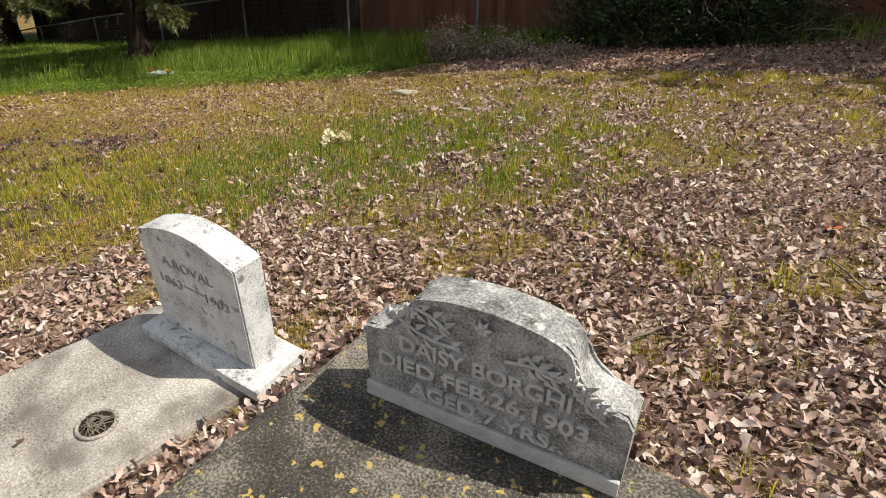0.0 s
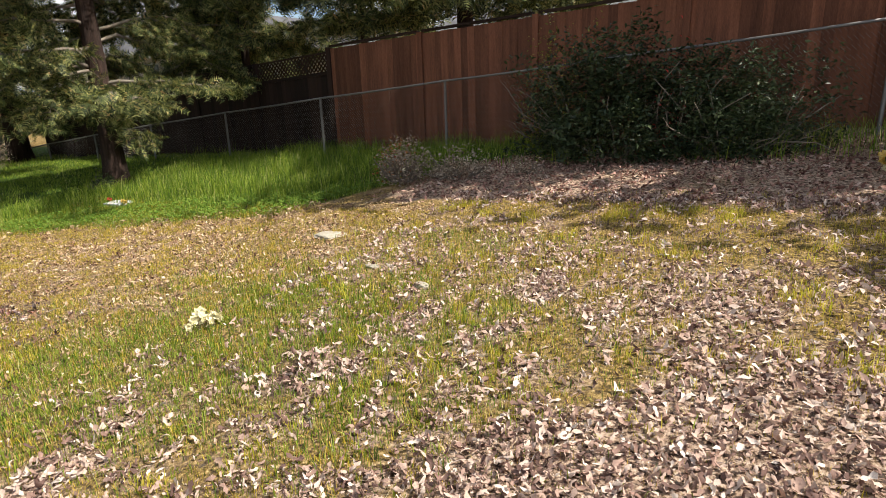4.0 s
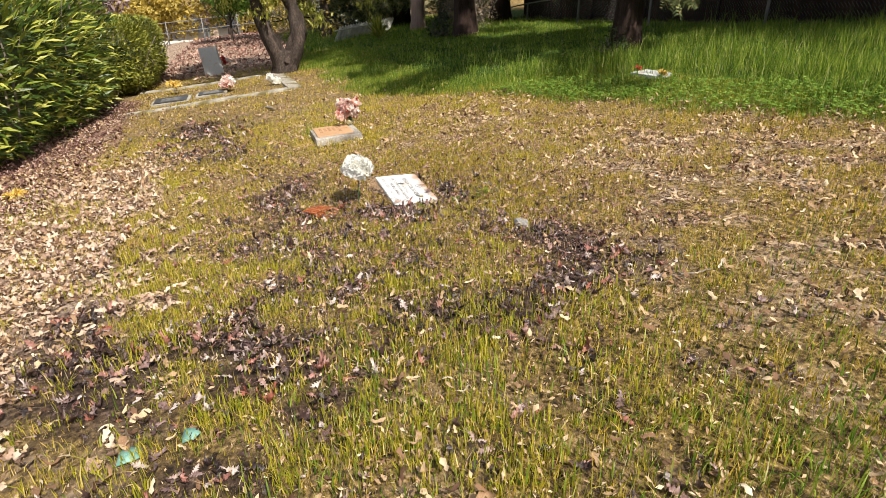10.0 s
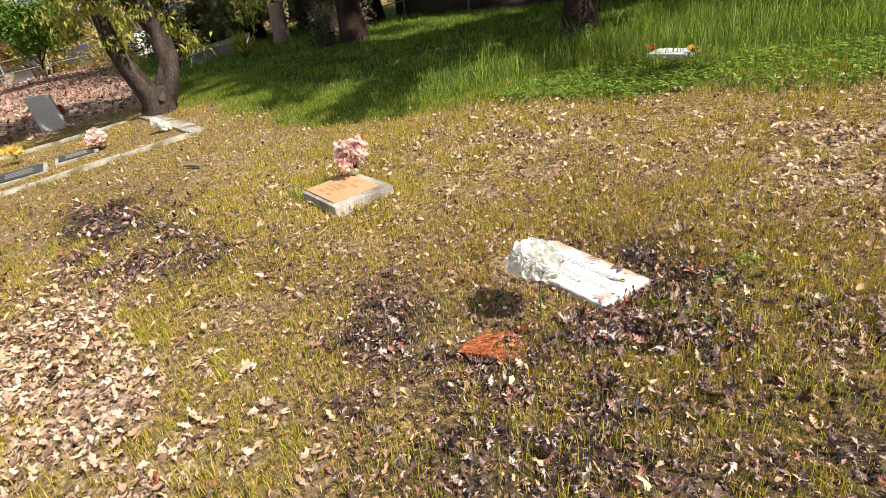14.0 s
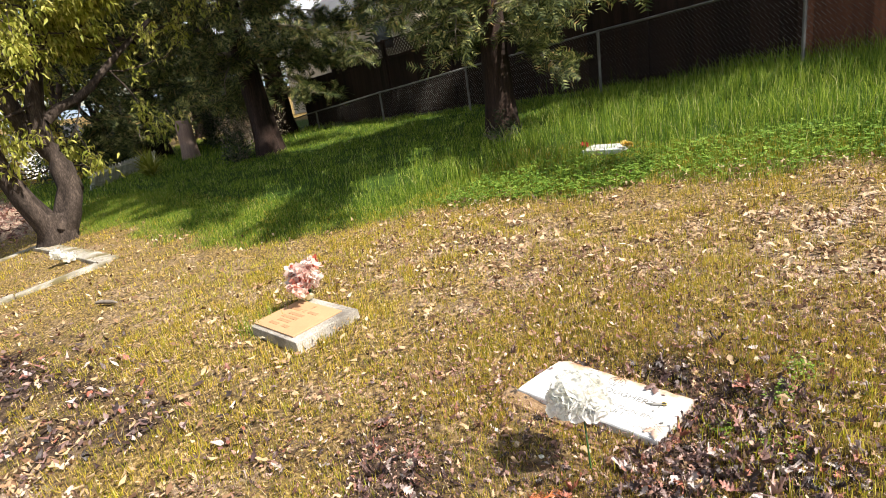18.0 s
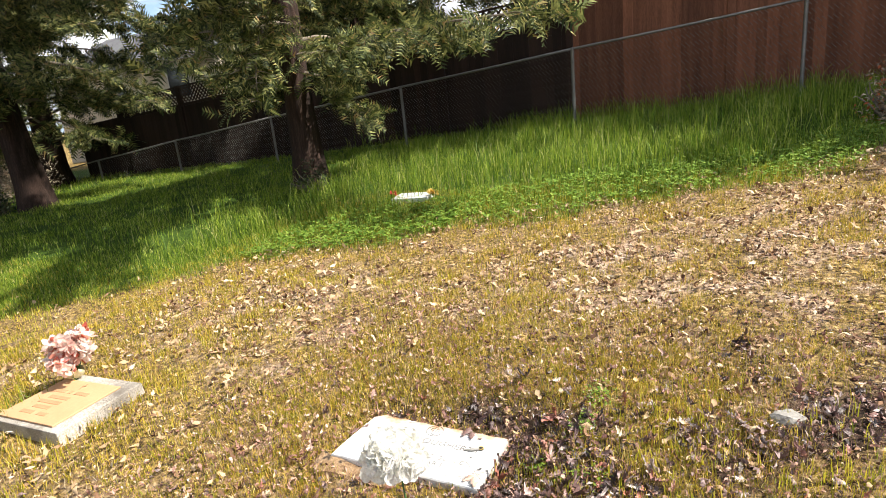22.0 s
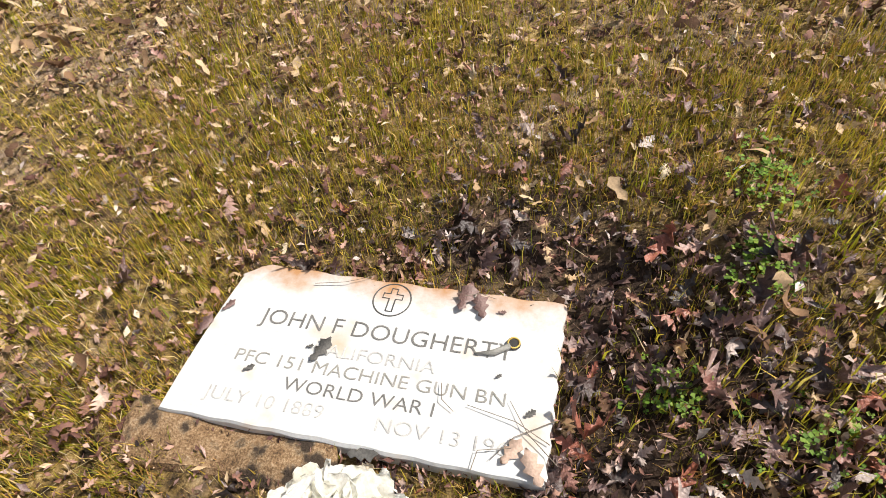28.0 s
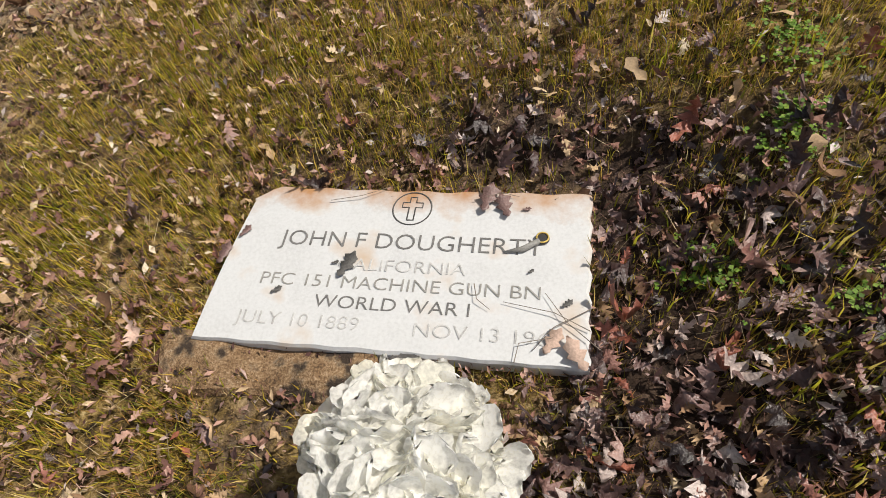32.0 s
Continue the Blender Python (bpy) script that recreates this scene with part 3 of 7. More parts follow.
TEAL = surface("teal_plastic", [(0.3, (0.10, 0.24, 0.19)), (0.7, (0.25, 0.42, 0.36))], 0.05, 0.01, 0.5, 0.2, 0.001)

# ---- the ground ----
def ground_material():
    m, n, l, b = shader("lawn_soil")
    co = n.new("ShaderNodeTexCoord")
    at = n.new("ShaderNodeAttribute")
    at.attribute_name = "cover"
    sep = n.new("ShaderNodeSeparateColor")
    l.new(at.outputs["Color"], sep.inputs["Color"])

    def speckle(size, detail, stops):
        t = n.new("ShaderNodeTexNoise")
        t.inputs["Scale"].default_value, t.inputs["Detail"].default_value, t.inputs["Roughness"].default_value = 1 / size, detail, 0.7
        l.new(co.outputs["Object"], t.inputs["Vector"])
        r = ramp(n, stops)
        l.new(t.outputs["Fac"], r.inputs["Fac"])
        return r.outputs["Color"], t.outputs["Fac"]

    def mixed(fac, a, c):
        x = n.new("ShaderNodeMix")
        x.data_type = "RGBA"
        l.new(fac, x.inputs["Factor"])
        l.new(a, x.inputs["A"])
        l.new(c, x.inputs["B"])
        return x.outputs["Result"]

    turf, h = speckle(0.03, 9, [(0.38, (0.022, 0.017, 0.010)), (0.47, (0.12, 0.080, 0.030)), (0.56, (0.30, 0.20, 0.065)), (0.68, (0.62, 0.46, 0.22))])
    dead, _ = speckle(0.035, 8, [(0.40, (0.035, 0.022, 0.017)), (0.48, (0.27, 0.185, 0.13)), (0.56, (0.48, 0.35, 0.26)), (0.68, (0.70, 0.57, 0.45))])
    green, _ = speckle(0.06, 6, [(0.3, (0.018, 0.035, 0.006)), (0.7, (0.07, 0.12, 0.018))])
    humus, _ = speckle(0.03, 8, [(0.35, (0.012, 0.009, 0.008)), (0.55, (0.065, 0.042, 0.033)), (0.70, (0.20, 0.13, 0.10))])
    c = mixed(sep.outputs["Red"], turf, dead)
    c = mixed(sep.outputs["Green"], c, green)
    c = mixed(sep.outputs["Blue"], c, humus)
    l.new(c, b.inputs["Base Color"])
    b.inputs["Roughness"].default_value, b.inputs["Specular IOR Level"].default_value = 0.95, 0.1
    bp = n.new("ShaderNodeBump")
    bp.inputs["Strength"].default_value, bp.inputs["Distance"].default_value = 1.0, 0.02
    l.new(h, bp.inputs["Height"])
    l.new(bp.outputs[0], b.inputs["Normal"])
    return m


def spread(near_lo, near_hi, step, far):
    """Even steps through the near part, growing ones out to the horizon."""
    mid = list(np.arange(near_lo, near_hi + 1e-6, step))
    out, s = [], step
    while near_hi + sum(out) < far:
        s *= 1.22
        out.append(s)
    a = np.cumsum(out)
    return np.array([*(near_lo - a[::-1]), *mid, *(near_hi + a)])


gx, gy = spread(-8.0, 10.5, 0.11, 2500), spread(-4.2, 8.4, 0.11, 2500)
X, Y = np.meshgrid(gx, gy, indexing="ij")
Z = height(X, Y) + 0.03 * (vnoise(X, Y, 0.5, 31) - 0.5) * ease(0.25, 0.7, np.hypot((X - 0.3) / 1.2, Y - 0.15))
i, j = np.meshgrid(np.arange(len(gx) - 1), np.arange(len(gy) - 1), indexing="ij")
a = (i * len(gy) + j).ravel()
ground = np_mesh("ground", np.stack([X, Y, Z], -1).reshape(-1, 3), np.stack([a, a + len(gy), a + len(gy) + 1, a + 1], 1), ground_material(), smooth=True)
tagged(ground, "sloping cemetery lawn of moss, leaf litter and bare soil", "ground", kind="structure")
cover_at = ground.data.color_attributes.new("cover", "FLOAT_COLOR", "POINT")
rgba = np.stack([litter(X, Y), ease(-0.2, 0.5, lush(X, Y)) * (X < 8) * (X > -24) * (Y > 0.3) * (Y < 11), np.clip(damp(X, Y) * 0.95, 0, 1), np.ones_like(X)], -1)
cover_at.data.foreach_set("color", rgba.astype(np.float32).ravel())


def on_ground(x, y, dz=0.0):
    return float(height(x, y)) + dz


# ---- stones of the first plots ----
def arched(w, h, rise, n=14):
    """Outline of an upright stone with a low arched top, from x = 0 to w."""
    top = [(w * (1 - k / n), h + rise * math.sin(math.pi * k / n)) for k in range(n + 1)]
    return [(0, 0), (w, 0), *top]


MARBLE_STONE_AT = pose(5.658, -1.335, 0.305, 8.7, 5.5, -0.5)      # both stones have settled downhill
GREY_STONE_AT = pose(6.761, -1.414, 0.450, 8.2, 3.3, 2.7)
PALE_SLAB_AT = MARBLE_STONE_AT @ pose(-0.172, 0.16, -0.055, 0, 0, -12)
DARK_SLAB_AT = GREY_STONE_AT @ pose(-0.167, 0.255, -0.003, 0, 0, -7.5)
PALE_SLAB_SIZE, DARK_SLAB_SIZE = (0.735, 1.80), (1.21, 2.0)


def headstone_arched():
    t = thing("headstone", MARBLE_STONE_AT, "weathered white marble headstone with low arched top on a marble base", "headstone", "headstones")
    bm = bmesh.new()
    prism(bm, arched(0.51, 0.438, 0.060, 20), 0.122)
    bmesh.ops.bevel(bm, geom=[e for e in bm.edges if abs(e.verts[0].co.y - e.verts[1].co.y) < 1e-6], offset=0.006, segments=2, affect="EDGES")
    part("tablet", bm, OLD_MARBLE, t)
    bm = bmesh.new()
    box(bm, (-0.055, -0.075, -0.055), (0.60, 0.18, 0.0), bevel=0.008)
    bmesh.ops.subdivide_edges(bm, edges=bm.edges[:], cuts=4, use_grid_fill=True)
    rough_up(bm, 0.006, 0.09, 2)
    part("base", bm, OLD_MARBLE, t, "mottled white marble base with worn edges")
    front = pose(0, -0.002, 0, 90, 0, 0)
    lettering("A.ROVAL", 0.058, 0.002, front @ pose(0.245, 0.325, 0), WORN_CUT, t, 0.27)
    lettering("1863", 0.056, 0.003, front @ pose(0.135, 0.235, 0), WORN_CUT, t, 0.12)
    lettering("1903", 0.056, 0.003, front @ pose(0.385, 0.235, 0), WORN_CUT, t, 0.12)
    bm = bmesh.new()
    box(bm, (0.205, -0.003, 0.256), (0.315, 0.004, 0.262))
    part("dash", bm, WORN_CUT, t)
    bm = bmesh.new()
    for k in range(5):
        w = k * math.tau / 5
        bmesh.ops.create_icosphere(bm, subdivisions=1, radius=0.011, matrix=pose(0.265 + 0.013 * math.cos(w), 0.0, 0.115 + 0.013 * math.sin(w)) @ Matrix.Diagonal((1, 0.4, 1, 1)))
    part("rosette", bm, PALE_STONE, t)
    return t


def headstone_shouldered():
    t = thing("headstone", GREY_STONE_AT, "grey lichened headstone with curved shoulders and carved lily spray", "headstone", "headstones")
    W, D, S = 0.735, 0.105, 0.825
    half = [(W, 0), (W, 0.285), (W - 0.015, 0.315)]
    half += [(W - 0.02 - 0.13 * math.sin(k / 8 * math.pi / 2), 0.32 + 0.125 * (1 - math.cos(k / 8 * math.pi / 2))) for k in range(9)]
    half += [(W / 2 + (W / 2 - 0.155) * math.cos(k / 12 * math.pi / 2), 0.455 + 0.075 * math.sin(k / 12 * math.pi / 2)) for k in range(13)]
    half = [(x, z * S) for x, z in half]
    outline = [(0, 0), *half, *[(W - x, z) for x, z in half[::-1][1:-1]]]
    bm = bmesh.new()
    prism(bm, outline, D)
    bmesh.ops.bevel(bm, geom=[e for e in bm.edges if abs(e.verts[0].co.y - e.verts[1].co.y) < 1e-6], offset=0.007, segments=2, affect="EDGES")
    part("tablet", bm, GREY_STONE, t)
    inner = [(x, z) for x, z in outline[2:] if z > 0.25 * S]
    bm = bmesh.new()
    c = Vector((W / 2, 0, 0.27 * S))
    for (x0, z0), (x1, z1) in zip(inner, inner[1:]):
        p, q = Vector((x0, 0, z0)), Vector((x1, 0, z1))
        pi, qi = p.lerp(c, 0.075), q.lerp(c, 0.075)
        vs = [bm.verts.new(v) for v in (p, q, qi, pi)]
        vb = [bm.verts.new(v + Vector((0, -0.010, 0))) for v in (p, q, qi, pi)]
        bm.faces.new(vb)
        for k in range(4):
            bm.faces.new((vs[k], vs[(k + 1) % 4], vb[(k + 1) % 4], vb[k]))
    part("raised_border", bm, GREY_STONE, t)
    bm = bmesh.new()
    box(bm, (0.0, -0.012, 0.0), (W, 0.002, 0.052), bevel=0.004)
    part("foot_band", bm, PALE_STONE, t, "rubbed paler band")
    front = pose(0, -0.001, 0, 90, 0, 0)
    for text, z, w, s in (("DAISY BORGHI", 0.222, 0.47, 0.070), ("DIED FEB.26,1903.", 0.146, 0.61, 0.068), ("AGED 7 YRS.", 0.074, 0.42, 0.064)):
        lettering(text, s, 0.010, front @ pose(W / 2 - 0.01, z, 0), PALE_STONE, t, w, weight=0.02)
    for k, (x0, z0, x1, z1, bend) in enumerate(((0.09, 0.42, 0.30, 0.355, -0.03), (0.14, 0.455, 0.27, 0.40, 0.02), (0.42, 0.37, 0.64, 0.345, 0.03), (0.47, 0.42, 0.56, 0.37, -0.02), (0.60, 0.33, 0.67, 0.29, 0.01))):
        pts = [(x0 + (x1 - x0) * s, -0.006, S * (z0 + (z1 - z0) * s + bend * math.sin(math.pi * s))) for s in np.linspace(0, 1, 9)]
        pieces = [tube(pts, [0.006] * 9, 5)]
        for q in range(1, 8):
            x, y, z = pts[q]
            w = 1.0 if q % 2 else -1.0
            V = np.array([(x, y, z), (x + 0.018, y - 0.008, z + w * 0.012), (x + 0.036, y - 0.003, z + w * 0.034), (x + 0.008, y - 0.006, z + w * 0.026)])
            np_mesh("carved_leaf", V, np.array([(0, 1, 2), (0, 2, 3)]), PALE_STONE, t)
        np_mesh("carved_stem", *joined(pieces), PALE_STONE, t)
    for x, z in ((0.105, 0.405), (0.16, 0.44), (0.62, 0.355), (0.585, 0.385), (0.655, 0.32), (0.36, 0.465)):
        pieces, z = [], z * S
        for k in range(6):
            w = k / 6 * math.tau
            tip = (x + 0.026 * math.cos(w), -0.004, z + 0.026 * math.sin(w))
            pieces.append(tube([(x, -0.004, z), ((x + tip[0]) / 2, -0.012, (z + tip[2]) / 2), tip], [0.003, 0.008, 0.001], 5))
        np_mesh("carved_flower", *joined(pieces), PALE_STONE, t)
    return t


def slab(at, size, mat, label):
    """A cast grave cover with a worn rim, its far corner at the pose."""
    t = thing("grave_slab", at, label, "grave slab", "grave slabs")
    bm = bmesh.new()
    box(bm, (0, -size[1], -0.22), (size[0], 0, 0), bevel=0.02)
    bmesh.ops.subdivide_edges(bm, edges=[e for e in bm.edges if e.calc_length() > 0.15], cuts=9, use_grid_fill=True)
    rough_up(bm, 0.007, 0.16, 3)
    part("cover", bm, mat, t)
    return t


headstone_arched()
headstone_shouldered()
slab(PALE_SLAB_AT, PALE_SLAB_SIZE, CONCRETE, "long pebbled pale concrete grave slab with a round hole")
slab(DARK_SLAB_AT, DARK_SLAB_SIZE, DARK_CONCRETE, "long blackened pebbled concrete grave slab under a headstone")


def vase_hole():
    t = thing("flower_hole", MARBLE_STONE_AT @ pose(0.211, -0.44, -0.054), "round flower hole in concrete filled with dry twigs", "hole")
    pieces = []
    ring = [(0.062 * math.cos(w), 0.062 * math.sin(w), 0.003) for w in np.linspace(0, math.tau, 20)]
    np_mesh("rim", *tube(ring, [0.008] * 20, 6), CONCRETE, t)
    # no real depth: a flat near-black disc paints the hole's shade
    bm = bmesh.new()
    bmesh.ops.create_circle(bm, cap_ends=True, segments=20, radius=0.060, matrix=pose(0, 0, 0.005))
    part("bottom", bm, DARK_CEDAR, t, "flat dark disc coloured as the shade of a hole")
    for k in range(26):
        w, r = RNG.uniform(0, math.tau), RNG.uniform(0.02, 0.055)
        q = w + RNG.uniform(1.5, 4.0)
        pieces.append(tube([(r * math.cos(w), r * math.sin(w), 0.006), (0.5 * r * math.cos((w + q) / 2), 0.5 * r * math.sin((w + q) / 2), 0.022), (0.055 * math.cos(q), 0.055 * math.sin(q), 0.010)], [0.002, 0.002, 0.001], 4))
    np_mesh("twigs", *joined(pieces), TWIG, t)


vase_hole()


# ---- flowers ----
def petal_shape(cup=0.25):
    """A broad rounded petal along x, with a ruffled rim."""
    T, u = [(0, 0, 0)], np.linspace(-1, 1, 7)
    for s, w in ((0.16, 0.15), (0.36, 0.34), (0.58, 0.50), (0.80, 0.52), (0.94, 0.40), (1.0, 0.20)):
        T += [(s - 0.10 * s * q * q, w * q, cup * s * s + 0.14 * w * q * q + 0.055 * s * s * math.sin(6.5 * q + 3 * s)) for q in u]
    F = [(0, 1 + k, 2 + k) for k in range(6)]
    for r in range(5):
        for k in range(6):
            a = 1 + 7 * r + k
            F += [(a, a + 7, a + 8), (a, a + 8, a + 1)]
    return np.array(T), np.array(F)


SMALL_PETAL = (np.array([(0, 0, 0), (0.55, -0.42, 0.14), (0.6, 0, 0.02), (0.55, 0.42, 0.12), (1.0, -0.15, 0.22), (1.0, 0.15, 0.2)]), np.array([(0, 1, 2), (0, 2, 3), (1, 4, 2), (2, 4, 5), (2, 5, 3)]))


def bloom_ball(centre, radius, florets, petal, flat=1.0, seed=1, shape=None):
    """A round head of many four-petalled florets, as arrays."""
    rng = np.random.default_rng(seed)
    T, F = shape or petal_shape()
    d = rng.normal(size=(florets, 3))
    d[:, 2] = np.abs(d[:, 2]) * 1.15 - 0.35
    d /= np.linalg.norm(d, axis=1)[:, None]
    P, R, size = [], [], []
    for v in d:
        r = radius * rng.uniform(0.78, 1.0)
        turn = Vector(v).to_track_quat("Z", "X").to_matrix() @ Euler((rng.normal() * 0.45, rng.normal() * 0.45, rng.uniform(0, 6.28))).to_matrix()
        for k in range(4):
            P.append((centre[0] + v[0] * r, centre[1] + v[1] * r, centre[2] + v[2] * r * flat))
            R.append(np.array(turn @ Euler((rng.normal() * 0.25, -rng.uniform(-0.05, 0.42), k * math.pi / 2 + rng.uniform(-0.2, 0.2)), "XYZ").to_matrix()))
            size.append(petal * rng.uniform(0.75, 1.15))
    z = np.zeros(len(P))
    return strew(T, F, np.array(P), z, z, z, np.array(size), np.array(R))


def hydrangea():
    x, y = 0.49, -0.215
    t = thing("artificial_flower", pose(x, y, on_ground(x, y)), "white silk hydrangea head on a thin stem before a flat marker", "artificial flower", "artificial flowers")
    np_mesh("stem", *tube([(0.03, -0.02, -0.03), (0.015, -0.01, 0.08), (0, 0, 0.2)], [0.004, 0.0035, 0.003], 6), GREEN_STEM, t)
    np_mesh("bloom", *bloom_ball((-0.022, 0, 0.268), 0.080, 100, 0.045, 0.9, 3), PETAL, t, smooth=True)
    np_mesh("inner_bloom", *bloom_ball((-0.022, 0, 0.258), 0.052, 30, 0.043, 0.85, 4), PETAL, t, smooth=True)
    return t


hydrangea()


def bouquet(x, y, dz, mats, label, height_=0.2, radius=0.07, seed=1, count=5, petal=0.03, leaves=True):
    """A small stuck-in bunch of silk flowers."""
    t = thing("artificial_flowers", pose(x, y, on_ground(x, y, dz)), label, "artificial flowers", "artificial flowers")
    rng = np.random.default_rng(seed)
    for k in range(count):
        w = k / count * math.tau + rng.uniform(-0.4, 0.4)
        r = radius * (0.25 + 0.6 * rng.random())
        top = (r * math.cos(w), r * math.sin(w), height_ * rng.uniform(0.45, 1.0))
        np_mesh("stem", *tube([(0, 0, -0.01), (top[0] * 0.6, top[1] * 0.6, top[2] * 0.6), top], [0.003] * 3, 5), GREEN_STEM, t)
        np_mesh("flower_head", *bloom_ball(top, radius * 0.52, 12, petal, 0.9, seed * 10 + k, SMALL_PETAL), mats[k % len(mats)], t)
    if leaves:
        T, F = petal_shape(0.5)
        n = 7
        np_mesh("leaves", *strew(T, F, np.tile([(0, 0, 0.012)], (n, 1)), rng.uniform(0, 6.28, n), rng.uniform(-0.6, 0.0, n), rng.uniform(-0.3, 0.3, n), rng.uniform(0.05, 0.08, n)), CREAM, t)
    return t


bouquet(-1.95, 0.12, 0.045, [BLUSH, PINK, BLUSH], "faded pink and red silk bouquet on a grave marker", 0.26, 0.10, 5, 18, 0.046)
bouquet(6.86, -1.92, 0.372 - on_ground(6.86, -1.92), [PETAL], "white silk flower lying on a grave slab", 0.07, 0.05, 6, 4, 0.035, False)


# ---- flat markers ----
def stained_marble(W, D):
    """White marble with rust-brown soil stains that creep in from its far edge."""
    m = MARBLE.copy()
    m.name = "soil_stained_marble"
    n, l = m.node_tree.nodes, m.node_tree.links
    b = n["Principled BSDF"]
    src = b.inputs["Base Color"].links[0].from_socket
    co, sep = n.new("ShaderNodeTexCoord"), n.new("ShaderNodeSeparateXYZ")
    l.new(co.outputs["Object"], sep.inputs[0])
    tn = n.new("ShaderNodeTexNoise")
    tn.inputs["Scale"].default_value, tn.inputs["Detail"].default_value, tn.inputs["Roughness"].default_value = 11, 7, 0.65
    l.new(co.outputs["Object"], tn.inputs["Vector"])
    add = n.new("ShaderNodeMath")
    add.operation = "MULTIPLY_ADD"
    add.inputs[1].default_value = 0.16
    l.new(tn.outputs["Fac"], add.inputs[0])
    l.new(sep.outputs["Y"], add.inputs[2])
    r = ramp(n, [(0.0, (0, 0, 0)), (1.0, (1, 1, 1))])
    mr = n.new("ShaderNodeMapRange")
    mr.inputs["From Min"].default_value, mr.inputs["From Max"].default_value = D + 0.025, D + 0.085
    l.new(add.outputs[0], mr.inputs["Value"])
    mix = n.new("ShaderNodeMix")
    mix.data_type = "RGBA"
    mix.inputs["B"].default_value = (0.42, 0.22, 0.10, 1)
    l.new(mr.outputs[0], mix.inputs["Factor"])
    l.new(src, mix.inputs["A"])
    l.new(mix.outputs["Result"], b.inputs["Base Color"])
    return m


def marble_marker():
    t = thing("flat_marker", pose(0, 0, 0), "white marble flat military grave marker with worn lettering", "grave marker", "grave markers")
    bm = bmesh.new()
    W, D, n = 0.655, 0.325, 40
    rim = []
    for k in range(n):
        rim.append((W * k / n, -0.001 * math.sin(k * 1.3)))
    for k in range(n // 2):
        rim.append((W + 0.003 * math.sin(k * 2.1), D * k / (n // 2)))
    for k in range(n):
        s = k / n
        rim.append((W * (1 - s), D + 0.002 * math.sin(k * 1.1) - (0.034 * ease(0.90, 1.0, s))))
    for k in range(n // 2):
        s = k / (n // 2)
        rim.append((0.02 * (1 - s) ** 2, D - 0.034 - (D - 0.034) * s))
    lo, mid, hi = ([bm.verts.new((x, y, z)) for x, y in rim] for z in (-0.09, -0.006, 0.0))
    c = Vector((W / 2, D / 2, 0))
    for v in hi:
        v.co += (c - v.co).normalized() * 0.005
    bm.faces.new(hi)
    for p, q in ((lo, mid), (mid, hi)):
        for k in range(len(rim)):
            bm.faces.new((p[k], p[(k + 1) % len(rim)], q[(k + 1) % len(rim)], q[k]))
    part("slab", bm, stained_marble(W, D), t)
    up = lambda x, y: pose(x, y, 0.0008)
    for text, x, y, w, s, m in (("JOHN F DOUGHERTY", 0.34, 0.192, 0.475, 0.049, WORN_INK), ("CALIFORNIA", 0.34, 0.146, 0.225, 0.036, FADED),
                                ("PFC 151 MACHINE GUN BN", 0.335, 0.110, 0.485, 0.036, SOILED), ("WORLD WAR I", 0.335, 0.072, 0.265, 0.036, WORN_INK),
                                ("JULY 10 1889", 0.18, 0.034, 0.22, 0.036, FADED), ("NOV 13 1961", 0.495, 0.032, 0.225, 0.036, FADED)):
        lettering(text, s, 0.0006, up(x, y), m, t, w, flat_y=0.95)
    ring = [(0.338 + 0.036 * math.cos(w), 0.281 + 0.036 * math.sin(w), 0.0006) for w in np.linspace(0, math.tau, 40)]
    np_mesh("emblem_ring", *tube(ring, [0.0014] * 40, 4), INK, t)
    cross = [(-.006, -.026), (.006, -.026), (.006, 0.002), (.019, 0.002), (.019, .013), (.006, .013), (.006, .025), (-.006, .025), (-.006, .013), (-.019, .013), (-.019, .002), (-.006, .002), (-.006, -.026)]
    np_mesh("emblem_cross", *tube([(0.338 + a * 1.0, 0.281 + c * 1.0, 0.0006) for a, c in cross], [0.0014] * 13, 4), INK, t)
    bm = bmesh.new()
    box(bm, (-0.055, -0.082, -0.14), (0.33, 0.02, -0.014), bevel=0.018)
    bmesh.ops.subdivide_edges(bm, edges=bm.edges[:], cuts=3, use_grid_fill=True)
    rough_up(bm, 0.020, 0.045, 4)
    part("foundation", bm, FOOTING, t, "stained pebbly concrete footing")
    return t


marble_marker()


def pin_on_marker():
    t = thing("badge_clip", pose(0.575, 0.225, 0.001), "small tarnished badge clip lying on a marble marker", "badge")
    bm = bmesh.new()
    bmesh.ops.create_cone(bm, cap_ends=True, segments=16, radius1=0.012, radius2=0.010, depth=0.004, matrix=pose(0, 0, 0.003))
    part("badge", bm, BRONZE, t)
    np_mesh("rim", *tube([(0.010 * math.cos(w), 0.010 * math.sin(w), 0.006) for w in np.linspace(0, math.tau, 16)], [0.0016] * 16, 4), YELLOW, t)
    np_mesh("tail", *tube([(-0.006, -0.006, 0.004), (-0.03, -0.024, 0.005), (-0.062, -0.030, 0.002)], [0.006, 0.006, 0.002], 5), SOILED, t)


pin_on_marker()


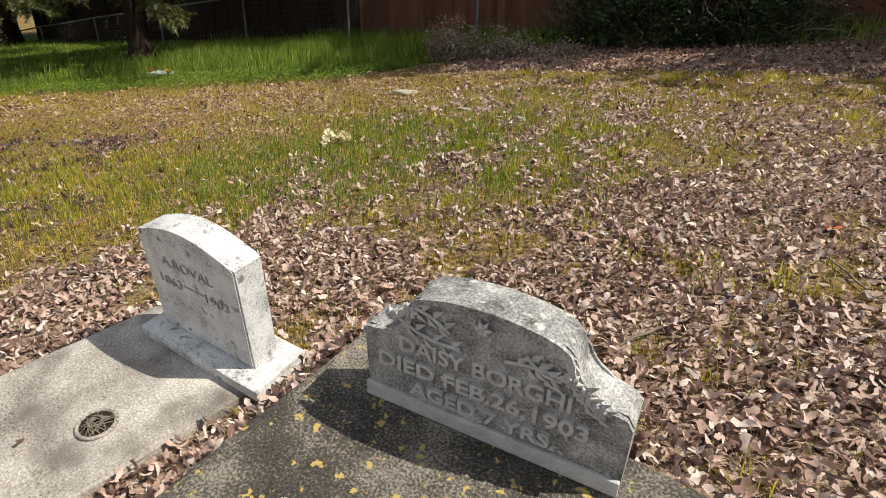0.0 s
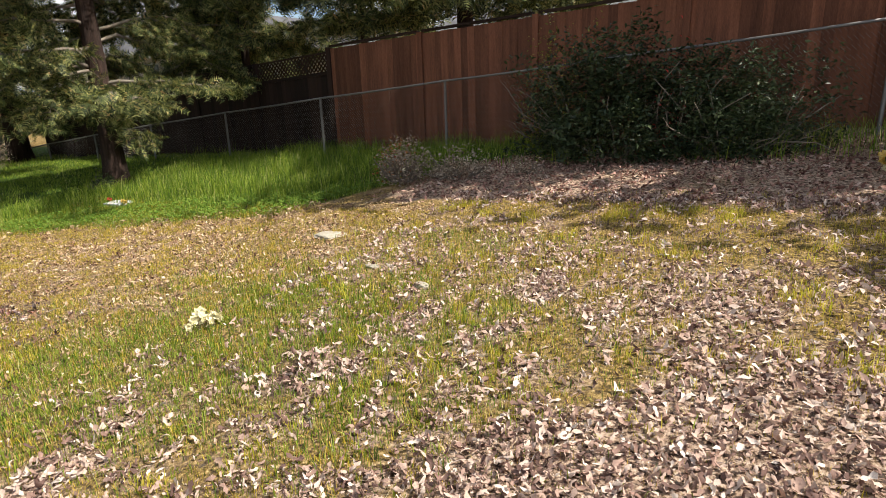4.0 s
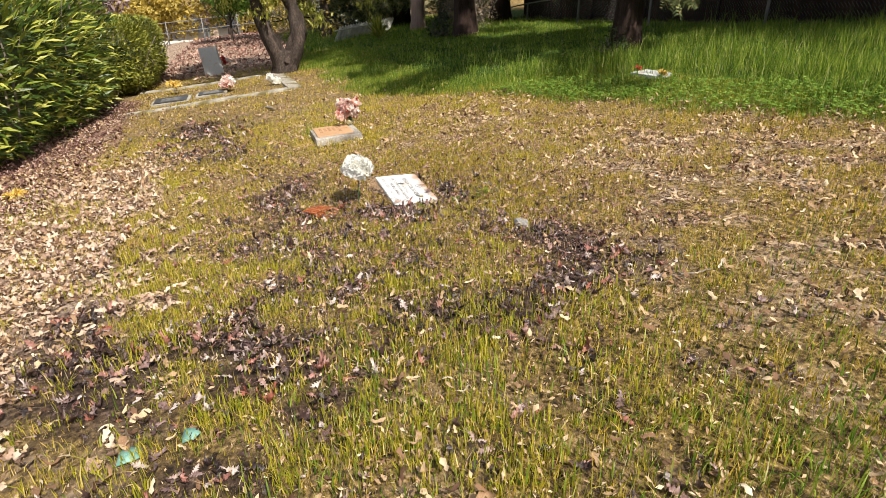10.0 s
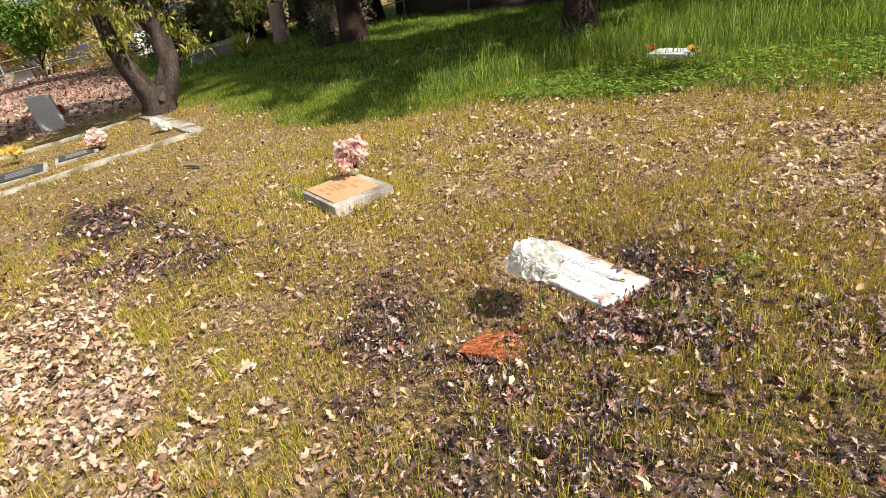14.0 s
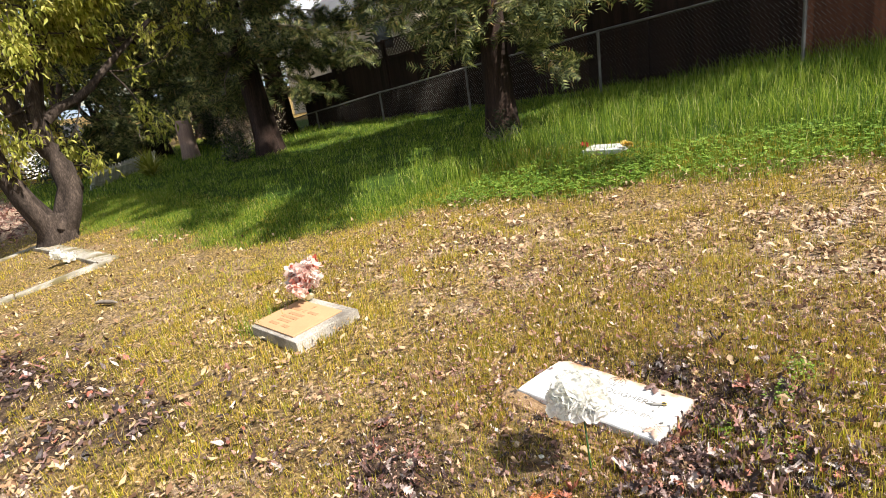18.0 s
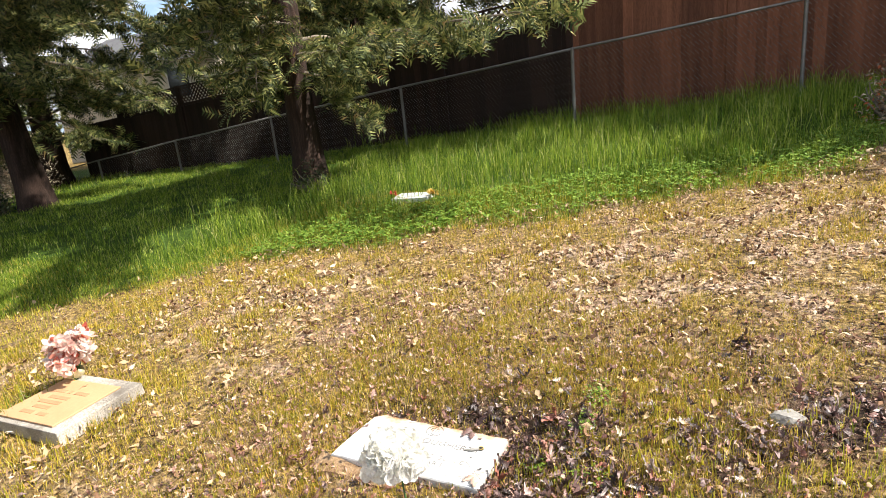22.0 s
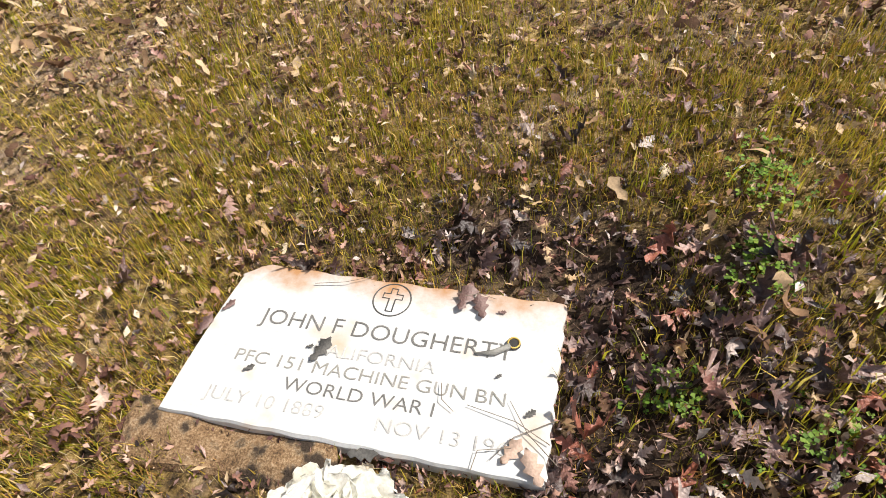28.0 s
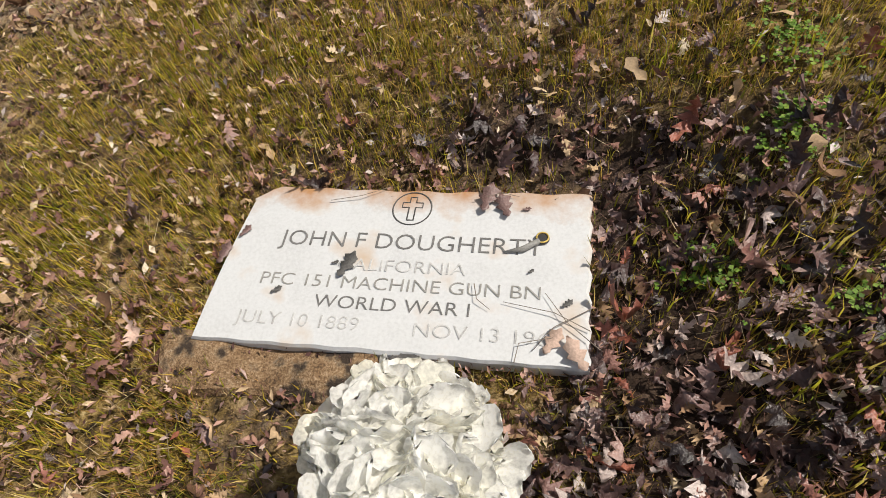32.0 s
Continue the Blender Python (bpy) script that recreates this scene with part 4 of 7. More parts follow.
def tan_marker():
    x0, y0, x1, y1 = -2.02, -0.30, -1.42, 0.17
    t = thing("flat_marker", pose(x0, y0, -0.045, 3.0, -3.5, 0), "tan metal plaque on a pale concrete grave marker", "grave marker", "grave markers")
    bm = bmesh.new()
    box(bm, (0, 0, -0.16), (0.60, 0.47, -0.005), bevel=0.008)
    part("concrete_base", bm, CONCRETE, t)
    bm = bmesh.new()
    box(bm, (0.0, 0.03, -0.004), (0.52, 0.40, 0.006), bevel=0.003)
    part("plaque", bm, TAN_METAL, t, "tan cast plaque")
    rng = np.random.default_rng(4)
    for row, (y, words) in enumerate(((0.275, ((0.07, 0.13), (0.23, 0.03), (0.29, 0.12))), (0.22, ((0.14, 0.18),)), (0.175, ((0.12, 0.20),)), (0.13, ((0.15, 0.15),)), (0.08, ((0.12, 0.12), (0.28, 0.08))))):
        for x, w in words:
            bm = bmesh.new()
            s = x
            while s < x + w - 0.008:
                box(bm, (s, y, 0.004), (s + 0.010, y + 0.026, 0.009))
                s += 0.0165
            part("worn_line", bm, TAN_DARK, t)
    bm = bmesh.new()
    box(bm, (0.256, 0.325, 0.005), (0.264, 0.375, 0.009))
    box(bm, (0.243, 0.352, 0.005), (0.277, 0.360, 0.009))
    part("cross", bm, TAN_DARK, t)
    return t


tan_marker()


def white_marker():
    t = thing("flat_marker", pose(-1.98, 3.72, on_ground(-1.8, 3.8, 0.02), 4, -2, 4), "small white flat grave marker deep in long grass", "grave marker", "grave markers")
    bm = bmesh.new()
    box(bm, (0, 0, -0.08), (0.45, 0.26, 0.03), bevel=0.008)
    part("slab", bm, MARBLE, t)
    for k in range(3):
        bm = bmesh.new()
        box(bm, (0.08, 0.06 + 0.055 * k, 0.029), (0.37 - 0.06 * (k % 2), 0.08 + 0.055 * k, 0.031))
        part("worn_line", bm, FADED, t)
    bouquet(-1.50, 3.83, 0.05, [YELLOW], "yellow silk flower beside a small white marker", 0.05, 0.035, 8, 2, 0.03, False)
    bouquet(-2.02, 3.86, 0.06, [RED], "red silk flower beside a small white marker", 0.04, 0.03, 9, 2, 0.025, False)


white_marker()


# ---- loose stones ----
def stone(x, y, sx, sy, sz, mat, label, seed, sink=0.3, rz=0):
    t = thing("stone", pose(x, y, on_ground(x, y, sz * (0.5 - sink)), 0, 0, rz), label, "stone", "loose stones")
    bm = bmesh.new()
    bmesh.ops.create_icosphere(bm, subdivisions=3, radius=0.5)
    for v in bm.verts:
        k = 1 + 0.35 * noise.noise(v.co * 2.2 + Vector((seed * 5.1, 0, 0))) + 0.10 * noise.noise(v.co * 7 + Vector((seed, 3, 0)))
        v.co = Vector((v.co.x * sx * k, v.co.y * sy * k, max(-0.5, min(0.42, v.co.z * 1.2)) * sz * k))
    part("boulder", bm, mat, t, smooth=False)
    return t


stone(3.74, 3.22, 0.36, 0.24, 0.06, ROCK, "flat pale stone sunk in the leafy lawn", 1, 0.3, 20)
stone(1.63, 0.52, 0.10, 0.08, 0.06, DARK_ROCK, "small rounded grey stone on dark leaf litter", 2)
stone(-1.22, -2.25, 0.12, 0.09, 0.05, ROCK, "small pale stone on leaf litter", 3)
stone(-0.09, -0.58, 0.05, 0.04, 0.03, ROCK, "small pale pebble among wet leaves", 7)
stone(5.6, 2.3, 0.12, 0.08, 0.05, ROCK, "small pale stone on the lawn", 5)
stone(4.9, 2.55, 0.13, 0.09, 0.05, ROCK, "small pale stone on the lawn", 6)


# ---- chain-link fence ----
FY = 8.05
RAIL = lambda x: 1.935 + 0.0845 * x - 0.0012 * x * x if x < 3 else 1.924 + 0.0845 * x
POSTS = [-17.1, -13.9, -10.72, -7.58, -4.27, -1.02, 2.15, 5.35, 8.62, 11.9]


def chain_fence():
    t = thing("chain_link_fence", pose(0, FY, 0), "galvanised chain-link fence on thin round posts before a board fence", "fence", kind="structure")
    for x in POSTS:
        z0, z1 = on_ground(x, FY, -0.2), RAIL(x)
        np_mesh("post", *tube([(x, 0, z0), (x, 0, (z0 + z1) / 2), (x, 0, z1 - 0.01), (x, 0, z1 + 0.012), (x, 0, z1 + 0.02)], [0.026, 0.026, 0.026, 0.030, 0.014], 10), ZINC, t, smooth=True)
    for a, b in zip(POSTS, POSTS[1:]):
        pts = [(a + (b - a) * s, 0.0, RAIL(a + (b - a) * s) - 0.012 * math.sin(math.pi * s)) for s in np.linspace(0, 1, 7)]
        np_mesh("top_rail", *tube(pts, [0.019] * 7, 8), ZINC, t, smooth=True)
        # woven wire: every wire zigzags down the height
        pitch = 0.062
        pieces = []
        x = a
        base = on_ground((a + b) / 2, FY, 0.03)
        far = b < -8
        step = pitch * (1.5 if far else 1)
        while x < b:
            top, low = RAIL(x) - 0.015, base + 0.05 * (x - (a + b) / 2)
            n = int((top - low) / (step * 0.9))
            z = np.linspace(top, low, n)
            P = np.stack([x + step * 0.5 * (np.arange(n) % 2) * 2.05, 0.024 + 0.004 * (np.arange(n) % 2), z], 1)
            d = np.array([0.0018, 0.0, 0.0018]) * (0.7 if x > 4.5 else 1.0)
            V = np.concatenate([P - d, P + d, P + [0, -0.003, 0]])
            k = np.arange(n - 1)
            F = np.concatenate([np.stack([k, k + 1, k + n], 1), np.stack([k + 1, k + 1 + n, k + n], 1), np.stack([k, k + 2 * n, k + 1], 1), np.stack([k + 1, k + 2 * n, k + 2 * n + 1], 1)])
            pieces.append((V, F))
            x += step
        np_mesh("wire_mesh", *joined(pieces), WIRE, t)
    return t


chain_fence()


# ---- board fence ----
WY = 8.62
WTOP = lambda x: 2.965 + 0.056 * x - 0.0045 * max(0, x - 1) ** 1.3      # solid part
LTOP = lambda x: 2.90 + 0.068 * x                                       # lattice part


def board_fence():
    t = thing("board_fence", pose(0, WY, 0), "tall red-brown cedar board fence with dark lattice along one end", "fence", kind="structure")
    rng = np.random.default_rng(9)
    pitch, split = 0.146, -1.2
    k0 = int((-15.5 - split) / pitch)
    k1 = int((13.0 - split) / pitch)
    for k in range(k0, k1):
        x = split + k * pitch
        solid = k >= 0
        top = (WTOP(x) - 0.03) if solid else (LTOP(x) - 0.40)
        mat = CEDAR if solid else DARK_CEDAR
        bm = bmesh.new()
        z0 = on_ground(x, WY, 0.02)
        back = 0.006 * (k % 2)
        box(bm, (x - 0.003, -0.008 + back + rng.uniform(-0.002, 0.002), z0), (x + pitch + 0.003, 0.010 + back, top + rng.uniform(-0.006, 0.006)))
        part("board", bm, mat, t)
    x = split
    while x < 13:
        bm = bmesh.new()
        box(bm, (x - 0.055, -0.055, on_ground(x, WY)), (x + 0.055, 0.06, WTOP(x)), bevel=0.006)
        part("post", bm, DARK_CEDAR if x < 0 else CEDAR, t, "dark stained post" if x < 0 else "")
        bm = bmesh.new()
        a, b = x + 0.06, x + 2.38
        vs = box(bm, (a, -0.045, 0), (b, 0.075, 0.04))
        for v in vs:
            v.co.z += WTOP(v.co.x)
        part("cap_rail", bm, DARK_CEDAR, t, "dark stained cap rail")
        x += 2.44
    x = split - 2.44
    while x > -14.5:
        a, b = x, x + 2.44
        bm = bmesh.new()
        box(bm, (a - 0.05, -0.05, on_ground(a, WY)), (a + 0.05, 0.05, LTOP(a) + 0.02), bevel=0.006)
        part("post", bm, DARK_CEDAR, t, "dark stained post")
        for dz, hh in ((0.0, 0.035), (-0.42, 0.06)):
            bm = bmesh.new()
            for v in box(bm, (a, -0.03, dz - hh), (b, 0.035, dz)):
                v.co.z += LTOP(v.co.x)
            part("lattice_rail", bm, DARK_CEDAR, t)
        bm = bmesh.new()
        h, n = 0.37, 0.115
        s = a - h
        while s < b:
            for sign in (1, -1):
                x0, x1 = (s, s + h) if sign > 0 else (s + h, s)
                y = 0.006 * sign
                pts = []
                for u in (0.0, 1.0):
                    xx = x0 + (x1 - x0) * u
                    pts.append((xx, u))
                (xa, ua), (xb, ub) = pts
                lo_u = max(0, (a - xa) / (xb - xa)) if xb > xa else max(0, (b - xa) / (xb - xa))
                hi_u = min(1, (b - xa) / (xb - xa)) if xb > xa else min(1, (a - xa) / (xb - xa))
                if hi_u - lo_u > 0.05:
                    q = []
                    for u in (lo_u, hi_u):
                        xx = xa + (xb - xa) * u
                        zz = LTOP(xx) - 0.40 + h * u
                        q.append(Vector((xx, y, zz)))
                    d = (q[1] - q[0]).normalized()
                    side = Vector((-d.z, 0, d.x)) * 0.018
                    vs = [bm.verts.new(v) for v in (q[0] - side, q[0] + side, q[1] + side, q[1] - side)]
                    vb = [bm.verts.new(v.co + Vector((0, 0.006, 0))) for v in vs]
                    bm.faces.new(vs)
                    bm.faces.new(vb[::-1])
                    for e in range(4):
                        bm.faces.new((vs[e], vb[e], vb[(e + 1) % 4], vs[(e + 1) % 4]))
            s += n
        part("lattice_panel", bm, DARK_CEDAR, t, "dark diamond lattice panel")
        x -= 2.44
    return t


board_fence()


# ---- houses ----
def house(x0, x1, y0, y1, z0, eave, ridge, wall, roof, label, along="x", windows=()):
    t = thing("house", pose(0, 0, 0), label, "house", "houses")
    bm = bmesh.new()
    box(bm, (x0, y0, z0), (x1, y1, eave))
    part("wall", bm, wall, t)
    o = 0.45
    bm = bmesh.new()
    if along == "x":
        ym = (y0 + y1) / 2
        P = [(x0 - o, y0 - o, eave - 0.1), (x1 + o, y0 - o, eave - 0.1), (x1 + o, ym, ridge), (x0 - o, ym, ridge), (x1 + o, y1 + o, eave - 0.1), (x0 - o, y1 + o, eave - 0.1)]
        gables = [((x0, y0, eave), (x0, y1, eave), (x0, ym, ridge - 0.15)), ((x1, y0, eave), (x1, y1, eave), (x1, ym, ridge - 0.15))]
    else:
        xm = (x0 + x1) / 2
        P = [(x0 - o, y1 + o, eave - 0.1), (x0 - o, y0 - o, eave - 0.1), (xm, y0 - o, ridge), (xm, y1 + o, ridge), (x1 + o, y0 - o, eave - 0.1), (x1 + o, y1 + o, eave - 0.1)]
        gables = [((x0, y0, eave), (x1, y0, eave), (xm, y0, ridge - 0.15)), ((x0, y1, eave), (x1, y1, eave), (xm, y1, ridge - 0.15))]
    v = [bm.verts.new(p) for p in P]
    f1, f2 = bm.faces.new((v[0], v[1], v[2], v[3])), bm.faces.new((v[3], v[2], v[4], v[5]))
    bmesh.ops.solidify(bm, geom=[f1, f2], thickness=0.14)
    part("roof", bm, roof, t)
    for k, g in enumerate(gables):
        bm = bmesh.new()
        e = Vector((0.12, 0, 0)) if along == "x" else Vector((0, 0.12, 0))
        e = e * (1 if k == 0 else -1)
        va, vb = [bm.verts.new(p) for p in g], [bm.verts.new(Vector(p) + e) for p in g]
        bm.faces.new(va)
        bm.faces.new(vb[::-1])
        for q in range(3):
            bm.faces.new((va[q], vb[q], vb[(q + 1) % 3], va[(q + 1) % 3]))
        part("gable", bm, wall, t)
    for (wx, wz, ww, wh) in windows:
        win = part("window", (lambda b: (box(b, (wx - ww / 2, y0 - 0.06, wz), (wx + ww / 2, y0 - 0.01, wz + wh)), b)[1])(bmesh.new()), WHITE_WOOD, t)
        b2 = bmesh.new()
        box(b2, (wx - ww / 2 + 0.07, y0 - 0.07, wz + 0.07), (wx + ww / 2 - 0.07, y0 - 0.055, wz + wh - 0.07))
        part("pane", b2, GLASS, win)
    return t


house(-27, -16.4, 15, 22, -0.5, 3.7, 5.6, STUCCO, ROOF, "cream stucco house with grey shingle roof behind the fence", "x", ((-18.5, 2.2, 1.3, 1.2), (-22.5, 2.2, 1.3, 1.2)))
house(-15.0, -8.4, 16, 25, 0, 3.2, 5.0, WHITE_WALL, ROOF, "white-walled house with grey gabled roof behind the fence", "y", ((-10, 2.0, 1.4, 1.2),))
house(-5.5, 2.0, 18, 26, 0.4, 3.7, 5.0, STUCCO, ROOF, "cream house with grey roof glimpsed over the fence", "x", ((-1.5, 2.6, 1.2, 1.0),))
for n, (hx, hy, zz) in enumerate(((-58, -9.8, -4.5), (-60, -2.8, -4.4), (-56, -17.0, -4.6), (-75, 8.0, -3.0), (-70, -26.0, -4.6))):
    house(hx, hx + 8, hy, hy + 6.0, zz - 2, zz + 2.1, zz + 3.6, WHITE_WALL, DARK_ROOF, "distant white house with a dark roof among trees", "y")


# ---- kerbed plot by the hedge ----
def kerbed_plot():
    t = thing("kerbed_plot", pose(0, 0, 0), "low pale concrete kerb round a family grave plot", "kerb", kind="structure")
    runs = [((-6.45, -3.05), (-6.15, -0.12), 0.17), ((-6.15, -0.12), (-9.6, -0.30), 0.26), ((-9.6, -0.30), (-10.1, -3.2), 0.16)]
    for (ax, ay), (bx, by), w in runs:
        n = max(2, int(math.hypot(bx - ax, by - ay) / 0.95))
        for k in range(n):
            p = Vector((ax + (bx - ax) * k / n, ay + (by - ay) * k / n, 0))
            q = Vector((ax + (bx - ax) * (k + 1) / n, ay + (by - ay) * (k + 1) / n, 0))
            L = (q - p).length
            rz = math.degrees(math.atan2(q.y - p.y, q.x - p.x))
            slope = math.degrees(math.atan2(on_ground(q.x, q.y) - on_ground(p.x, p.y), L))
            bm = bmesh.new()
            box(bm, (0.004, -w / 2, -0.16), (L - 0.004, w / 2, 0.035), bevel=0.014)
            rough_up(bm, 0.018, 0.35, k)
            o = part("kerb_length", bm, KERB, t)
            o.matrix_local = pose(p.x, p.y, on_ground(p.x, p.y), 0, -slope, rz)
    return t


kerbed_plot()


def plaque_marker(x, y, w, d, rz, metal, label):
    t = thing("flat_marker", pose(x, y, on_ground(x, y, 0.02), 4, -4, rz), label, "grave marker", "grave markers")
    bm = bmesh.new()
    box(bm, (-w / 2, -d / 2, -0.1), (w / 2, d / 2, 0.03), bevel=0.008)
    part("base", bm, KERB, t)
    bm = bmesh.new()
    box(bm, (-w / 2 + 0.05, -d / 2 + 0.045, 0.029), (w / 2 - 0.05, d / 2 - 0.045, 0.045), bevel=0.004)
    part("plaque", bm, metal, t, "dark cast metal plaque")
    for k in range(3):
        bm = bmesh.new()
        box(bm, (-w / 4, -d / 5 + k * d / 6, 0.044), (w / 4, -d / 5 + k * d / 6 + 0.018, 0.048))
        part("worn_line", bm, SOILED, t)
    return t


plaque_marker(-7.20, -2.25, 0.66, 0.44, 86, BRONZE, "dark bronze plaque on a pale stone base in a kerbed plot")
plaque_marker(-7.25, -1.55, 0.55, 0.34, 86, BRONZE, "grey flat marker in a kerbed plot")


def leaning_stone():
    t = thing("leaning_stone", pose(-11.9, -1.68, on_ground(-11.9, -1.68, -0.04), -14, -14, 70), "white marble tablet leaning over bare ground", "headstone", "headstones")
    bm = bmesh.new()
    prism(bm, [(-0.24, 0), (0.24, 0), (0.25, 0.70), (-0.22, 0.80)], 0.08)
    bmesh.ops.bevel(bm, geom=bm.edges[:], offset=0.006, segments=1, affect="EDGES")
    part("tablet", bm, MARBLE, t)


leaning_stone()
bouquet(-7.35, -1.25, 0.02, [BLUSH, PINK, PETAL], "pink and white silk flowers on a kerbed plot", 0.22, 0.12, 15, 7, 0.06)
bouquet(-7.0, -0.42, 0.02, [PETAL], "white silk flowers by a kerb", 0.14, 0.10, 16, 5, 0.05)
bouquet(-8.7, -2.30, 0.02, [YELLOW], "yellow silk flowers in a plot", 0.22, 0.10, 17, 5, 0.05)
bouquet(-12.9, -1.4, 0.02, [RED, PETAL], "red and white silk flowers by the lane", 0.25, 0.10, 18, 5, 0.05)


def granite_headstone():
    t = thing("headstone", pose(9.05, 6.30, on_ground(9.05, 6.3, -0.02), 0, 0, -4), "rough grey granite slant headstone on a dark base", "headstone", "headstones")
    bm = bmesh.new()
    box(bm, (-0.38, -0.16, -0.1), (0.38, 0.18, 0.15), bevel=0.015)
    part("base", bm, DARK_ROCK, t, "dark rough granite base")
    bm = bmesh.new()
    prism(bm, [(-0.33, 0.15), (0.33, 0.15), (0.34, 0.44), (-0.34, 0.44)], 0.18, pose(0, -0.10, 0, -6, 0, 0))
    bmesh.ops.subdivide_edges(bm, edges=bm.edges[:], cuts=5, use_grid_fill=True)
    rough_up(bm, 0.012, 0.08, 5)
    part("tablet", bm, GREY_STONE, t)
    bm = bmesh.new()
    box(bm, (-0.22, -0.135, 0.26), (0.22, -0.08, 0.36), pose(0, 0, 0, -6, 0, 0), bevel=0.004)
    part("panel", bm, PALE_STONE, t)
    bouquet(8.84, 5.95, 0.0, [PINK, PETAL], "pale pink silk flowers before a granite headstone", 0.22, 0.10, 19, 6, 0.06)
    bouquet(8.62, 6.0, 0.0, [YELLOW], "yellow silk flower before a granite headstone", 0.2, 0.06, 20, 3, 0.045)


granite_headstone()


def clump_flowers(x, y, mat, label, seed, r=0.13, h=0.12):
    t = thing("fallen_flowers", pose(x, y, on_ground(x, y)), label, "artificial flowers", "artificial flowers")
    rng = np.random.default_rng(seed)
    for k in range(7):
        w, q = rng.uniform(0, 6.28), r * math.sqrt(rng.random())
        top = (q * math.cos(w), q * math.sin(w), h * rng.uniform(0.3, 1))
        np_mesh("flower_head", *bloom_ball(top, 0.035, 10, 0.03, 0.8, seed * 9 + k, SMALL_PETAL), mat, t)
        np_mesh("stem", *tube([(0.3 * top[0], 0.3 * top[1], 0), top], [0.003, 0.002], 4), TWIG, t)


clump_flowers(4.37, 1.22, CREAM, "faded cream silk flowers fallen on the lawn", 3, 0.16, 0.08)
clump_flowers(-1.25, -2.95, YELLOW, "yellow silk flowers fallen on leaf litter", 4, 0.07, 0.05)


def litter_bit(x, y, mat, label, size, seed, name="plastic_scrap"):
    """A crumpled scrap lying on the ground."""
    rng = np.random.default_rng(seed)
    n = 6
    V = [(0, 0, 0.25)] + [(math.cos(k / n * 6.283) * rng.uniform(0.5, 1), math.sin(k / n * 6.283) * rng.uniform(0.5, 1), rng.uniform(-0.1, 0.5)) for k in range(n)]
    F = [(0, k + 1, (k + 1) % n + 1) for k in range(n)]
    o = np_mesh(name, np.array(V) * size, F, mat)
    o.matrix_world = pose(x, y, on_ground(x, y, 0.012), 0, 0, rng.uniform(0, 360))
    o.modifiers.new("thick", "SOLIDIFY").thickness = 0.002
    tagged(o, label, "scrap", "scraps on the lawn")


litter_bit(2.80, -1.38, TEAL, "pale teal plastic scrap on leaf litter", 0.055, 1)
litter_bit(2.78, -1.20, TEAL, "pale teal plastic scrap on leaf litter", 0.040, 2)
litter_bit(6.99, 0.22, PETAL, "white and lilac petal scrap on the lawn", 0.035, 3)
litter_bit(7.95, 0.62, FIRE, "orange red leaf scrap on leaf litter", 0.055, 4, "orange_leaf")
litter_bit(1.70, -0.89, PETAL, "white paper scrap in short grass", 0.025, 5)
litter_bit(0.335, -0.285, PETAL, "white petal fallen in a flower's shade", 0.014, 6)
litter_bit(6.25, -0.62, PINK, "pink petal scrap on leaf litter", 0.045, 7)


def dead_frond():
    x, y = 0.46, -0.50
    t = thing("dead_conifer_frond", pose(x, y, on_ground(x, y, 0.015), 3, 0, 75), "orange dead conifer frond lying in short grass", "frond")
    rng = np.random.default_rng(12)
    for k in range(11):
        w = rng.uniform(-0.9, 0.9)
        L = rng.uniform(0.12, 0.27)
        pts = np.array([(s * L - 0.13, w * s * L * 1.2 + rng.uniform(-0.03, 0.03) * s, 0.02 * math.sin(3 * s)) for s in np.linspace(0, 1, 8)])
        pieces = [tube(pts, np.linspace(0.003, 0.001, 8), 4)]
        for p in np.repeat(pts[1:], 12, axis=0):
            a = rng.uniform(-1.3, 1.3) + w
            q = p + np.array([math.cos(a), math.sin(a), rng.uniform(-0.1, 0.4)]) * rng.uniform(0.025, 0.05)
            pieces.append((np.array([p, q, p + [0.003, 0.003, 0.003]]), np.array([(0, 1, 2)])))
        np_mesh("needle_spray", *joined(pieces), FIRE, t)


dead_frond()


def sticks():
    rng = np.random.default_rng(22)
    for x, y, L, rz, r in ((-4.3, -0.62, 0.32, 20, 0.02), (5.72, -0.17, 0.20, 25, 0.012), (5.0, 0.1, 0.3, 150, 0.006), (7.4, -0.5, 0.35, 60, 0.006), (2.6, 0.9, 0.16, 80, 0.006), (8.0, 0.2, 0.3, 120, 0.005), (4.9, -0.9, 0.45, 10, 0.008), (4.7, -1.15, 0.35, 25, 0.009), (6.0, 0.7, 0.3, 140, 0.005), (0.95, 0.42, 0.09, 95, 0.004), (-3.7, -2.4, 0.14, 10, 0.02)):
        a = radians(rz)
        pts = [(x + L * (s - 0.5) * math.cos(a) + rng.uniform(-0.01, 0.01), y + L * (s - 0.5) * math.sin(a) + rng.uniform(-0.01, 0.01), 0) for s in np.linspace(0, 1, 6)]
        pts = [(px, py, on_ground(px, py, r + 0.012)) for px, py, _ in pts]
        o = np_mesh("stick", *tube(pts, np.array([0.8, 1, 1, 0.9, 0.7, 0.4]) * r, 6), TWIG)
        tagged(o, "pale dry stick lying on leaf litter", "stick", "sticks")


sticks()


